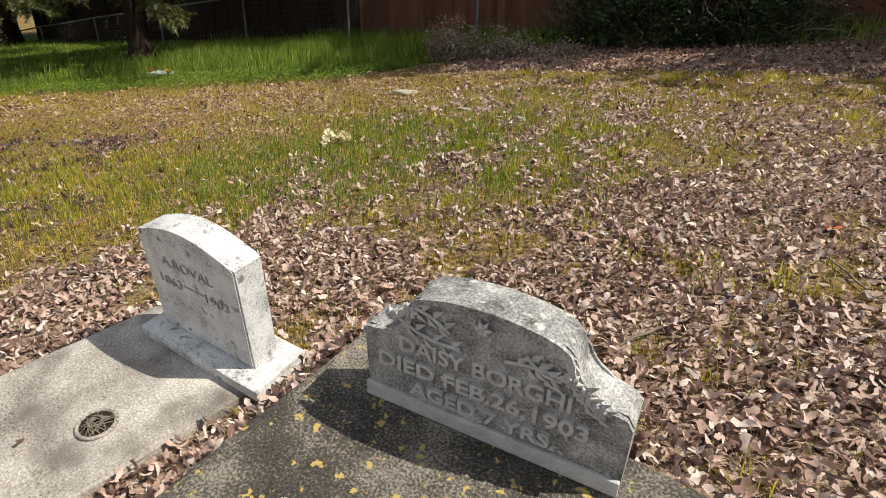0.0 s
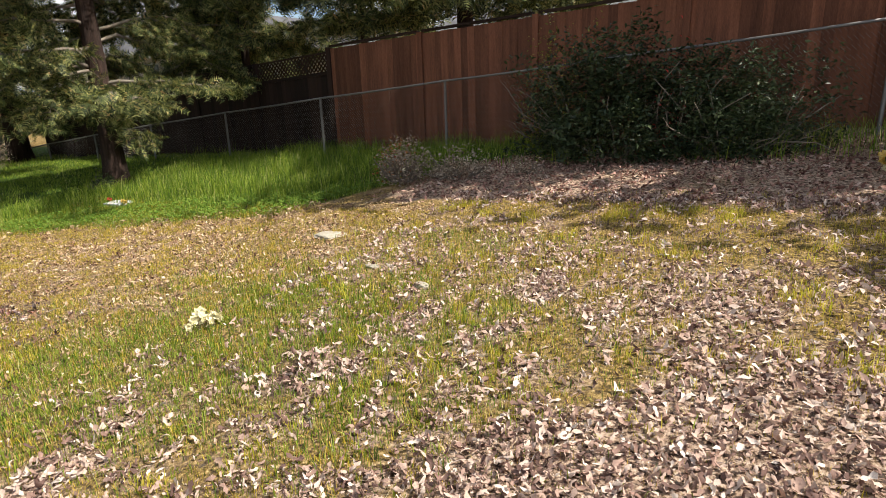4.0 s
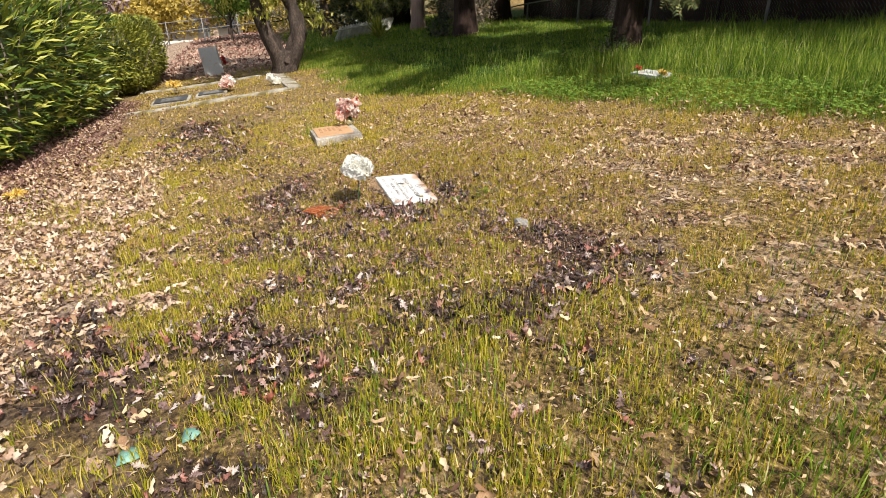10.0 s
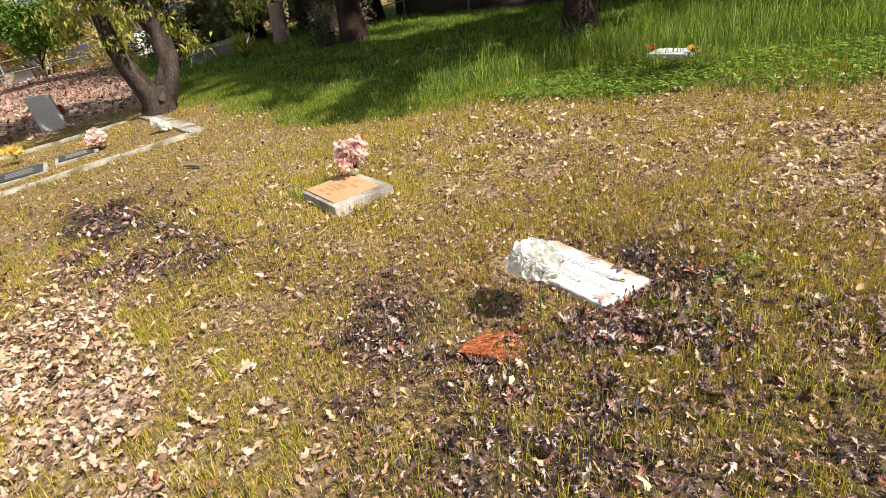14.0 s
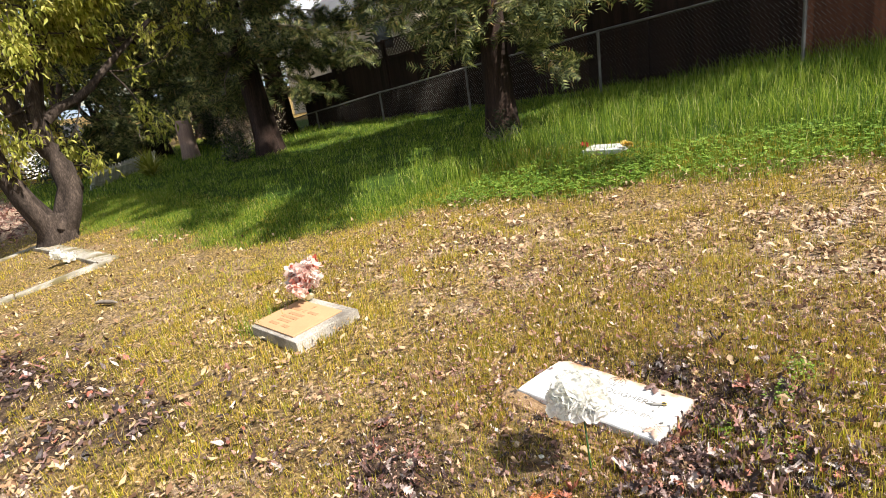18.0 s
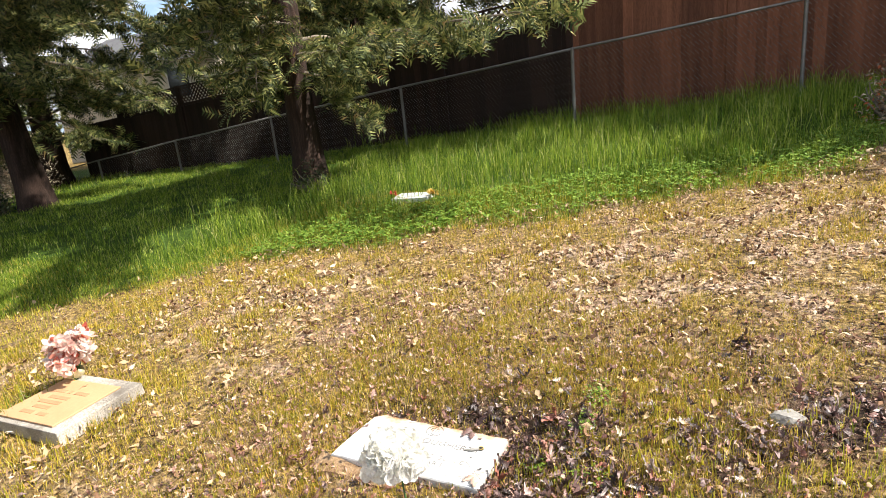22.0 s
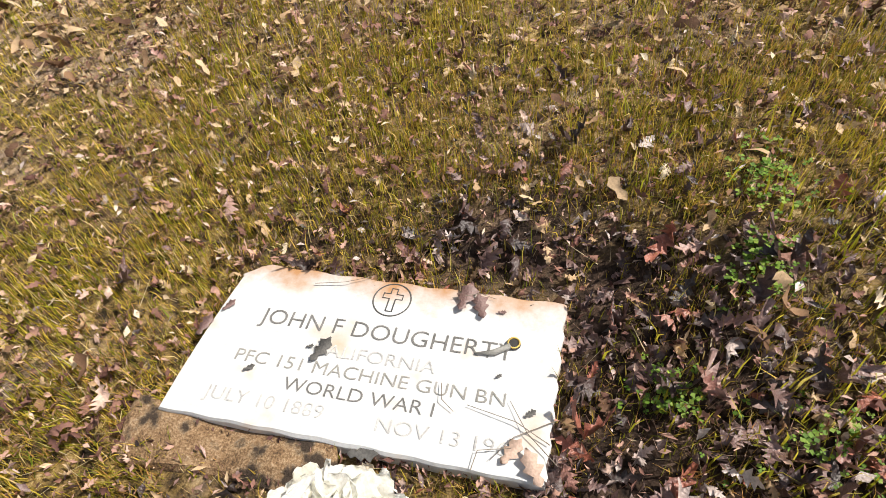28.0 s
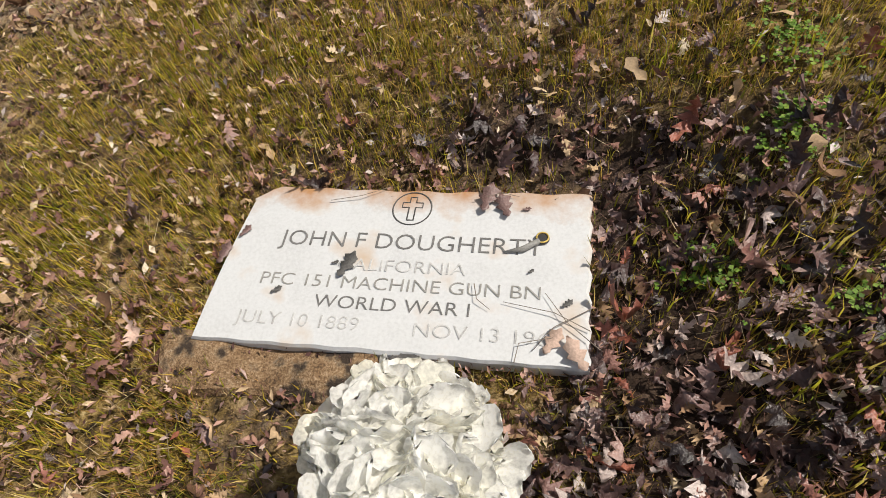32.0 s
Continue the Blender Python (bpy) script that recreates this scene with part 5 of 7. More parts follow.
def leaning_picket():
    t = thing("picket_fence", pose(-16.2, 2.1, 0), "low weathered white picket edging leaning on a bank", "fence")
    for k in range(22):
        s = k / 21
        x, y = -2.0 * s, 2.3 * s
        z = on_ground(-16.2 + x, 2.1 + y)
        bm = bmesh.new()
        box(bm, (-0.05, -0.01, -0.05), (0.05, 0.012, 0.54), bevel=0.004)
        o = part("picket", bm, WHITE_WOOD, t)
        o.matrix_local = pose(x, y, z, 0, 36, 128)
    for zz in (0.12, 0.34):
        pts = [(-2.0 * s + 0.1 * zz, 2.3 * s, on_ground(-16.2 - 2.0 * s, 2.1 + 2.3 * s, zz)) for s in np.linspace(0, 1, 8)]
        np_mesh("rail", *tube(pts, [0.022] * 8, 4), WHITE_WOOD, t)


leaning_picket()


def far_rail():
    t = thing("lane_fence", pose(-27, -9, 0), "distant low wire fence beyond the lane", "fence")
    for k in range(9):
        z = on_ground(-27, -9 + k * 1.6)
        np_mesh("post", *tube([(0, k * 1.6, z - 0.1), (0, k * 1.6, z + 1.0)], [0.03, 0.03], 6), ZINC, t)
    for zz in (0.5, 0.95):
        np_mesh("rail", *tube([(0, k * 1.6, on_ground(-27, -9 + k * 1.6, zz)) for k in range(9)], [0.02] * 9, 5), ZINC, t)


far_rail()


# ---- trees and shrubs ----
def limb(rng, p, d, length, r0, r1, bend=0.25, lift=0.0, n=7):
    """A wandering limb: its points and radii."""
    pts, d = [np.array(p, float)], np.array(d, float)
    for k in range(n - 1):
        d = d + rng.normal(size=3) * bend / n * 2 + np.array([0, 0, lift / n])
        d /= np.linalg.norm(d)
        pts.append(pts[-1] + d * length / (n - 1))
    return np.array(pts), np.linspace(r0, r1, n)


def leaf_card(k=0.34, fold=0.12):
    """A pointed leaf along x of four triangles."""
    return np.array([(0, 0, 0), (0.45, -k / 2, fold), (0.5, 0, 0), (0.45, k / 2, fold), (1, 0, -0.08)]), np.array([(0, 1, 2), (0, 2, 3), (1, 4, 2), (2, 4, 3)])


def foliage(rng, at, size, card, droop=0.3, spread=0.0):
    n = len(at)
    at = np.asarray(at) + rng.normal(size=(n, 3)) * spread
    return strew(*card, at, rng.uniform(0, 6.283, n), rng.normal(droop, 0.5, n), rng.normal(0, 0.6, n), size * rng.uniform(0.6, 1.25, n))


def crown(rng, wood, tips, p, d, length, r, level, spec):
    """Limbs that fork again and again; leaf places gather on the last two orders."""
    pts, rad = limb(rng, p, d, length, r, r * 0.55, spec["bend"], spec["lift"])
    wood.append(tube(pts, rad, 7 if level > 1 else 4))
    if level <= spec.get("leaf_level", 1):
        k = rng.integers(0, len(pts) - 1, spec["leaves"])
        s = rng.random((spec["leaves"], 1))
        tips.append(pts[k] * (1 - s) + pts[k + 1] * s)
    if level == 0:
        return
    for q in range(spec["forks"]):
        s = rng.uniform(0.45, 1.0)
        k = min(len(pts) - 2, int(s * (len(pts) - 1)))
        axis = pts[k + 1] - pts[k]
        axis /= np.linalg.norm(axis)
        out = axis * 0.75 + rng.normal(size=3) * spec["wide"]
        out[2] += spec["up"]
        out /= np.linalg.norm(out)
        crown(rng, wood, tips, pts[k + 1], out, length * rng.uniform(0.5, 0.8), r * 0.5, level - 1, spec)


def spring_tree():
    """The forked tree at the lane, with thin yellow-green leaves and bare twigs."""
    rng = np.random.default_rng(31)
    x, y = -9.15, -0.05
    z = on_ground(x, y)
    t = thing("broadleaf_tree", pose(x, y, z), "forked tree with thin yellow-green spring leaves and bare twigs", "tree", "trees")
    wood, tips = [], []
    s = np.linspace(0, 1, 14)
    w = np.arange(48) / 48 * math.tau
    butt = np.stack([0.02 * (1 - s), -0.03 + 0.06 * s, -0.25 + 0.72 * s], 1)
    R = (0.25 + 0.13 * (1 - s) ** 3 - 0.03 * s ** 4)[:, None] * (1 + 0.10 * np.sin(5 * w)[None] + 0.03 * np.sin(9 * w + 1)[None] + 0.05 * (np.sin(17 * w[None] + 3 * np.sin(6 * s)[:, None]) * rng.uniform(0.3, 1, (14, 48))))
    np_mesh("trunk", *tube(butt, R, 48), BARK, t)
    # forked low down: a stem that leans out, a winding one that crosses it, and their limbs, as y and z, radius, twigs a joint, leafy
    stems = [([(-0.06, 0.15), (-0.14, 0.42), (-0.28, 0.75), (-0.40, 1.15), (-0.46, 1.7), (-0.60, 2.3), (-0.85, 3.0)], 0.19, 2, 0.4),
             ([(0.08, 0.20), (0.20, 0.45), (0.36, 0.80), (0.35, 1.15), (0.28, 1.40), (0.07, 1.72), (-0.05, 2.22), (-0.35, 2.67), (-0.58, 3.25), (-0.90, 3.95)], 0.20, 2, 0.5),
             ([(0.22, 1.50), (0.26, 1.80), (0.29, 2.1), (0.45, 2.67), (0.62, 3.3), (0.66, 5.2), (0.6, 6.6)], 0.15, 4, 1),
             ([(0.34, 1.85), (0.56, 2.0), (0.82, 2.08), (1.09, 2.25), (1.40, 2.52), (1.75, 2.80), (2.3, 3.2)], 0.085, 2, 0.4),
             ([(0.55, 2.95), (1.05, 3.6), (1.65, 4.3), (2.1, 5.1), (2.4, 6.2)], 0.10, 5, 1),
             ([(-0.90, 3.95), (-1.40, 4.30), (-1.85, 4.55), (-2.3, 4.72)], 0.05, 3, 0),
             ([(-1.15, 4.12), (-1.55, 4.22), (-2.0, 4.20), (-2.6, 4.28)], 0.04, 3, 0),
             ([(-0.88, 3.9), (-0.98, 4.4), (-0.95, 5.1), (-0.85, 6.2)], 0.07, 4, 0.8),
             ([(-0.35, 2.67), (-0.10, 3.5), (0.02, 4.4), (-0.1, 5.6), (-0.2, 6.6)], 0.075, 4, 0.9),
             ([(0.50, 2.8), (1.0, 3.3), (1.25, 3.9), (1.3, 5.2)], 0.06, 4, 1)]
    for n, (pts, r, twigs, leafy) in enumerate(stems):
        P = np.array([(0.06 * math.sin(2.1 * b + n), a, b) for a, b in pts])
        P[:, 0] += (0.12 * n - 0.4) * np.linspace(0, 1, len(P)) ** 1.5 * (n > 1)
        rr = np.linspace(r, r * 0.4, len(P))[:, None] * (1 + 0.10 * rng.normal(size=(len(P), 16)))
        wood.append(tube(P, rr, 16))
        for k in range((5, 6, 3, 3, 1, 1, 1, 1, 1, 1)[n], len(P)):
            for q in range(twigs):
                d = rng.normal(size=3) * 0.8 + (P[k] - P[k - 1]) * 0.7
                d /= np.linalg.norm(d)
                spec = dict(bend=0.6, lift=0.1, forks=3, wide=0.55, up=0.16, leaves=int(rng.uniform(22, 78) * leafy) if leafy else 1)
                crown(rng, wood, tips, P[k] - (P[k] - P[k - 1]) * rng.random(), d, rng.uniform(0.55, 1.1), max(0.012, r * 0.2), 2, spec)
    spec = dict(bend=0.5, lift=0.15, forks=3, wide=0.55, up=0.15, leaves=30)
    # water shoots on the butt
    for q in range(7):
        a = rng.uniform(0, 6.28)
        p = np.array([0.05 + 0.15 * math.cos(a), -0.30 + 0.15 * math.sin(a), rng.uniform(1.0, 1.9)])
        crown(rng, wood, tips, p, np.array([math.cos(a), math.sin(a) * 0.6, rng.uniform(-0.5, 0.5)]), 0.32, 0.008, 0, dict(spec, leaves=30))
    tagged(np_mesh("limb_work", *joined(wood), BARK, t, smooth=True), "dark furrowed limbs and bare twigs", kind="stuff")
    np_mesh("leaves", *foliage(rng, np.concatenate(tips), 0.115, leaf_card(0.34), 0.9, 0.07), SPRING, t)
    return t


spring_tree()


def spray_card():
    """A flat needle spray along x: a rib with slanting leaflets on both sides."""
    V, F = [], []
    for k in range(6):
        s = 0.07 + 0.15 * k
        L = 0.34 * (1 - 0.75 * abs(s - 0.4))
        for side in (-1, 1):
            b = len(V)
            V += [(s, 0, -0.25 * s * s), (s + 0.115, 0, -0.25 * s * s), (s + 0.75 * L, side * L, -0.25 * s * s - 0.12 * L)]
            F.append((b, b + 1, b + 2))
    b = len(V)
    V += [(0, -0.008, 0), (0, 0.008, 0), (1.05, 0, -0.28)]
    F.append((b, b + 1, b + 2))
    return np.array(V), np.array(F)


SPRAY = spray_card()


def redwood(x, y, r, tall, first, reach, seed, label, dense=1.0, lean=(0, 0), fine=1.0, clear=0.3, skirt=0, low_reach=2.6, sunward=0.0):
    rng = np.random.default_rng(seed)
    z = on_ground(x, y)
    t = thing("redwood_tree", pose(x, y, z), label, "tree", "trees")
    n, sides = 16, 20
    s = np.linspace(0, 1, n) ** 1.6
    w = np.arange(sides) / sides * math.tau
    R = r * (1 - 0.85 * s) * (1 + 0.6 * np.exp(-s * tall / 0.45))
    R = R[:, None] * (1 + 0.07 * np.sin(7 * w + 0.6)[None] + 0.06 * np.sin(11 * w)[None] + 0.05 * rng.normal(size=(n, sides)))
    P = np.stack([lean[0] * s * tall, lean[1] * s * tall, s * tall - 0.2], 1)
    np_mesh("trunk", *tube(P, R, sides), REDBARK, t)
    wood, at, yaw, pitch, roll, size = [], [], [], [], [], []
    zz = first
    while zz < tall * 0.97:
        f = zz / tall
        L = reach * (1 - f) ** 0.75 * rng.uniform(0.28, 1.1)
        hang = zz < first + 1.2 and skirt and rng.random() < skirt
        L = min(L, low_reach) if zz < 3.0 else L
        if hang:
            L = rng.uniform(0.4, 1.3)
        az = rng.uniform(0, math.tau)
        L *= 1 + sunward * math.cos(az)
        base = np.array([lean[0] * zz, lean[1] * zz, zz])
        m = 9
        u = np.linspace(0, 1, m)
        drop = rng.uniform(0.15, 0.5) * (1 - f)
        out = L * u
        P = base + np.stack([np.cos(az) * out, np.sin(az) * out, L * (0.18 * u - (0.9 if hang else drop * 1.5) * u ** 2.2)], 1)
        P[1:] += np.cumsum(rng.normal(size=(m - 1, 3)), axis=0) * 0.022 * L
        least = 0.7 if hang else clear + rng.uniform(0, 0.5)
        P[:, 2] = np.where(P[:, 2] < least + 0.3, least + 0.3 * np.exp(np.minimum(P[:, 2] - least - 0.3, 0) / 0.5), P[:, 2])
        wood.append(tube(P, np.linspace(0.035 * (1 - f) + 0.012, 0.004, m), 5))
        # side twigs carry the sprays
        low = zz < 7.5
        for q in range(int((34 * fine if low else 9) * dense * max(0.45 if hang else 0.35, L / reach))):
            k = rng.uniform(0.15, 1.0)
            i = min(m - 2, int(k * (m - 1)))
            p = P[i] + (P[i + 1] - P[i]) * rng.random()
            side = rng.choice((-1, 1))
            a2 = az + side * rng.uniform(0.3, 1.2)
            tl = rng.uniform(0.2, 0.7) * (1.1 - 0.5 * k)
            tw = np.array([p + np.array([math.cos(a2) * tl * e, math.sin(a2) * tl * e, -0.32 * tl * e * e]) for e in (0, 0.35, 0.7, 1)])
            wood.append(tube(tw, [0.007, 0.005, 0.004, 0.002], 3))
            for e in range(1, 4):
                for ss in (-1, 1):
                    at.append(tw[e] + rng.normal(size=3) * 0.02)
                    yaw.append(a2 + ss * rng.uniform(0.15, 0.9))
                    pitch.append(rng.normal(0.15, 0.55))
                    roll.append(rng.normal() * 0.9)
                    size.append(rng.uniform(0.26, 0.52) * (fine ** -0.75 if low else 2.0))
        zz += rng.uniform(0.08, 0.17) / dense * (1.0 if low else 1.7)
    tagged(np_mesh("branch_work", *joined(wood), TWIG, t), "thin grey-brown branches", kind="stuff")
    np_mesh("needles", *strew(*SPRAY, np.array(at), np.array(yaw), np.array(pitch), np.array(roll), np.array(size)), REDWOOD, t)
    return t


redwood(-4.35, 5.25, 0.20, 15, 1.5, 3.9, 41, "tall redwood with drooping sprays beside the board fence", 1.25, fine=1.9, clear=1.5, skirt=0.6, low_reach=3.7, sunward=0.4)
redwood(-11.2, 4.95, 0.27, 16, 2.0, 4.5, 42, "tall redwood with dark fibrous trunk in long grass", 1.2, (-0.09, -0.03), 1.6, 1.8, 0.25)
redwood(-15.5, 7.8, 0.32, 14, 1.0, 4.4, 43, "redwood standing behind the others at the fence", 0.9, clear=0.9)
redwood(-20.5, 5.5, 0.34, 15, 0.4, 4.4, 44, "dark redwood at the end of the bank", 1.1)
redwood(-26.0, 9.5, 0.34, 15, 0.5, 4.5, 46, "dark redwood beyond the bank", 0.55)
redwood(-3.2, 12.2, 0.13, 13, 2.4, 3.6, 48, "dark conifer behind the board fence", 1.0, fine=0.9, clear=2.5)
redwood(-7.4, 11.4, 0.14, 14, 2.4, 3.6, 49, "dark conifer behind the board fence", 1.0, fine=0.9, clear=2.5)
redwood(-13.2, 13.6, 0.26, 14, 3.4, 4.8, 40, "dark conifer behind the lattice fence", 1.1, fine=0.7, clear=3.3)
redwood(1.2, 10.4, 0.20, 12, 2.5, 4.4, 45, "dark conifer behind the board fence", 1.4, clear=2.5, low_reach=4.0)
redwood(-9.8, 12.6, 0.30, 14, 1.8, 4.4, 47, "dark conifer rising behind the lattice fence", 1.1, clear=1.6)


def broadleaf(x, y, tall, spread, mat, leaf, seed, label, bark=BARK, leaves=40, trunk=0.14, z=None, level=3, split=4):
    """A round-headed tree whose stems fork into leafy twigs."""
    rng = np.random.default_rng(seed)
    z = on_ground(x, y) if z is None else z
    t = thing("broadleaf_tree", pose(x, y, z), label, "tree", "trees")
    wood, tips = [], []
    low = tall * 0.26
    np_mesh("trunk", *tube([(0, 0, -0.3), (0.02, 0, low * 0.5), (0, 0.03, low)], [trunk * 1.35, trunk, trunk * 0.9], 9), bark, t, smooth=True)
    spec = dict(bend=0.5, lift=0.25, forks=3, wide=0.6, up=0.12, leaves=leaves)
    for k in range(split):
        a = k / split * math.tau + rng.uniform(-0.3, 0.3)
        d = np.array([math.cos(a) * spread / tall * 1.5, math.sin(a) * spread / tall * 1.5, 1.0])
        crown(rng, wood, tips, (0, 0, low * 0.9), d / np.linalg.norm(d), tall * 0.36, trunk * 0.6, level, spec)
    tagged(np_mesh("limb_work", *joined(wood), bark, t), "thin dark limbs", kind="stuff")
    np_mesh("leaves", *foliage(rng, np.concatenate(tips), leaf, leaf_card(0.6), 0.3, leaf * 1.4), mat, t)
    return t


broadleaf(-33, -11.5, 8.6, 7.0, PLUM, 0.30, 51, "purple plum tree beyond the hedge", leaves=60, split=6)
broadleaf(-34, -16.5, 7.6, 6.2, PLUM, 0.22, 52, "purple plum tree beyond the hedge", leaves=80, split=5)
broadleaf(-41, -7.6, 6.4, 5.6, WILLOW, 0.32, 53, "yellow-leaved tree among distant roofs", leaves=60, split=6)
broadleaf(-34, -1.5, 7.4, 4.0, PLUM, 0.26, 54, "reddish bare-twigged tree behind the lane", leaves=16)
broadleaf(-46, -1.0, 7.0, 4.0, WILLOW, 0.26, 57, "yellow-leaved tree beyond the lane", leaves=50)
broadleaf(-24, -1.3, 2.9, 1.6, BRIGHT, 0.14, 55, "small bright green tree by the lane", leaves=90, trunk=0.05)
broadleaf(-19.0, 2.2, 7.5, 3.2, WILLOW, 0.16, 56, "slender pale-trunked tree at the bank's end", leaves=22, trunk=0.17)
broadleaf(-25.5, 5.0, 7.0, 5.0, EVERGREEN, 0.26, 60, "dark leafy tree behind the picket edging", leaves=70, trunk=0.18)
# two trees added for shade on mulch and fence; the first stands unseen
broadleaf(13.0, 9.2, 7.6, 3.2, EVERGREEN, 0.36, 58, "evergreen tree added behind the board fence to cast shade", leaves=42, trunk=0.2)
broadleaf(8.6, 10.1, 9.2, 4.0, EVERGREEN, 0.36, 59, "evergreen tree added behind the board fence to cast shade", leaves=60, trunk=0.2)


def shrub(x, y, rx, ry, h, mat, leaf, count, seed, label, card=None, name="shrub", twig=TWIG, low=0.0, hollow=0.55):
    """An uneven bush: stems from the root and leaves in an outer shell of lumps."""
    rng = np.random.default_rng(seed)
    z = on_ground(x, y)
    t = thing(name, pose(x, y, z), label, "shrub", "shrubs")
    wood = []
    for k in range(26):
        a = rng.uniform(0, math.tau)
        d = np.array([math.cos(a) * rx, math.sin(a) * ry, h * rng.uniform(0.5, 1.0)])
        L = np.linalg.norm(d) * rng.uniform(0.45, 0.75)
        pts, rad = limb(rng, (0.15 * rx * math.cos(a), 0.15 * ry * math.sin(a), -0.05), d / np.linalg.norm(d), L, 0.018, 0.004, 0.5)
        wood.append(tube(pts, rad, 5))
    tagged(np_mesh("stem_work", *joined(wood), twig, t), "thin twiggy stems", kind="stuff")
    v = rng.normal(size=(count, 3))
    v /= np.linalg.norm(v, axis=1)[:, None]
    v[:, 2] = np.abs(v[:, 2])
    lump = 0.72 + 0.75 * np.array([noise.noise(Vector(q) * 2.3 + Vector((seed, 0, 0))) for q in v])
    rr = (hollow + (1 - hollow) * rng.random(count) ** 0.5) * lump
    at = v * rr[:, None] * np.array([rx, ry, h]) + np.array([0, 0, low])
    np_mesh("leaves", *foliage(rng, at, leaf, card or leaf_card(0.45), 0.0, 0.03), mat, t)
    return t


shrub(5.6, 7.15, 1.9, 0.95, 2.1, EVERGREEN, 0.085, 15000, 61, "dark evergreen shrub grown through a chain-link fence")
shrub(7.1, 7.1, 1.3, 0.8, 1.5, EVERGREEN, 0.07, 9000, 62, "dark low evergreen shrub at the fence")
shrub(4.5, 7.7, 1.0, 0.45, 2.5, PRIVET, 0.055, 1500, 63, "thin twiggy shrub leaning over a chain-link fence")
shrub(2.95, 5.60, 0.52, 0.40, 0.75, DRY_BUSH, 0.05, 2000, 64, "dry grey-brown brush heap with a few orange leaves", name="dry_bush")
shrub(3.75, 5.90, 0.75, 0.4, 0.48, DRY_BUSH, 0.05, 1700, 65, "low dry grey brush heap", name="dry_bush")
shrub(4.7, 6.1, 0.3, 0.2, 0.25, DRY_BUSH, 0.05, 350, 66, "small dry brush tuft", name="dry_bush")
shrub(2.80, 5.60, 0.36, 0.28, 0.92, FIRE, 0.055, 260, 67, "orange withered twigs over dry brush", name="dry_bush")
shrub(6.35, 7.0, 0.3, 0.3, 1.75, RED, 0.06, 160, 68, "reddish shoots in a dark shrub")
shrub(-3.85, 4.75, 0.35, 0.3, 0.5, EVERGREEN, 0.07, 350, 69, "dark sprouts at a redwood's foot")
shrub(-11.8, 4.4, 0.5, 0.45, 0.8, EVERGREEN, 0.08, 900, 70, "dark ivy bush at a redwood's foot")
shrub(-14.6, 6.2, 1.5, 0.9, 1.8, DRY_BUSH, 0.06, 4200, 71, "brown twiggy bush under the redwoods")
shrub(-22.0, 3.4, 2.6, 2.0, 2.7, EVERGREEN, 0.13, 7000, 72, "dark bushes behind the picket edging")
shrub(-26.0, 1.4, 2.4, 1.8, 2.0, WILLOW, 0.12, 1800, 73, "yellowish bushes behind the lane")
shrub(-18.8, 7.4, 2.2, 1.4, 3.2, EVERGREEN, 0.13, 7000, 74, "dark bushes at the end of the fence")


def yucca():
    x, y = -14.9, 3.3
    t = thing("yucca", pose(x, y, on_ground(x, y)), "spiky yellow-green yucca beside picket edging", "yucca")
    rng = np.random.default_rng(81)
    n = 130
    T = np.array([(0, -0.035, 0), (0, 0.035, 0), (0.55, -0.03, 0.05), (0.55, 0.03, 0.05), (1, 0, -0.06)])
    F = np.array([(0, 2, 1), (1, 2, 3), (2, 4, 3)])
    np_mesh("leaves", *strew(T, F, np.tile([(0, 0, 0.08)], (n, 1)) + rng.normal(size=(n, 3)) * 0.04, rng.uniform(0, 6.28, n), -rng.uniform(0.05, 1.45, n), np.zeros(n), rng.uniform(0.55, 0.85, n)), SPRING, t)
    np_mesh("stalk", *tube([(0, 0, -0.1), (0, 0, 0.15)], [0.09, 0.06], 8), TWIG, t)


yucca()


def stump():
    x, y = -16.9, 5.2
    t = thing("cut_trunk", pose(x, y, on_ground(x, y)), "pale cut trunk standing among dark bushes", "stump")
    w = np.arange(12) / 12 * math.tau
    R = np.array([0.34, 0.27, 0.25, 0.25])[:, None] * (1 + 0.08 * np.sin(4 * w)[None])
    np_mesh("trunk", *tube([(0, 0, -0.1), (0, 0, 0.25), (0, 0, 0.7), (0.02, 0, 1.15)], R, 12), STUMP_WOOD, t)


stump()


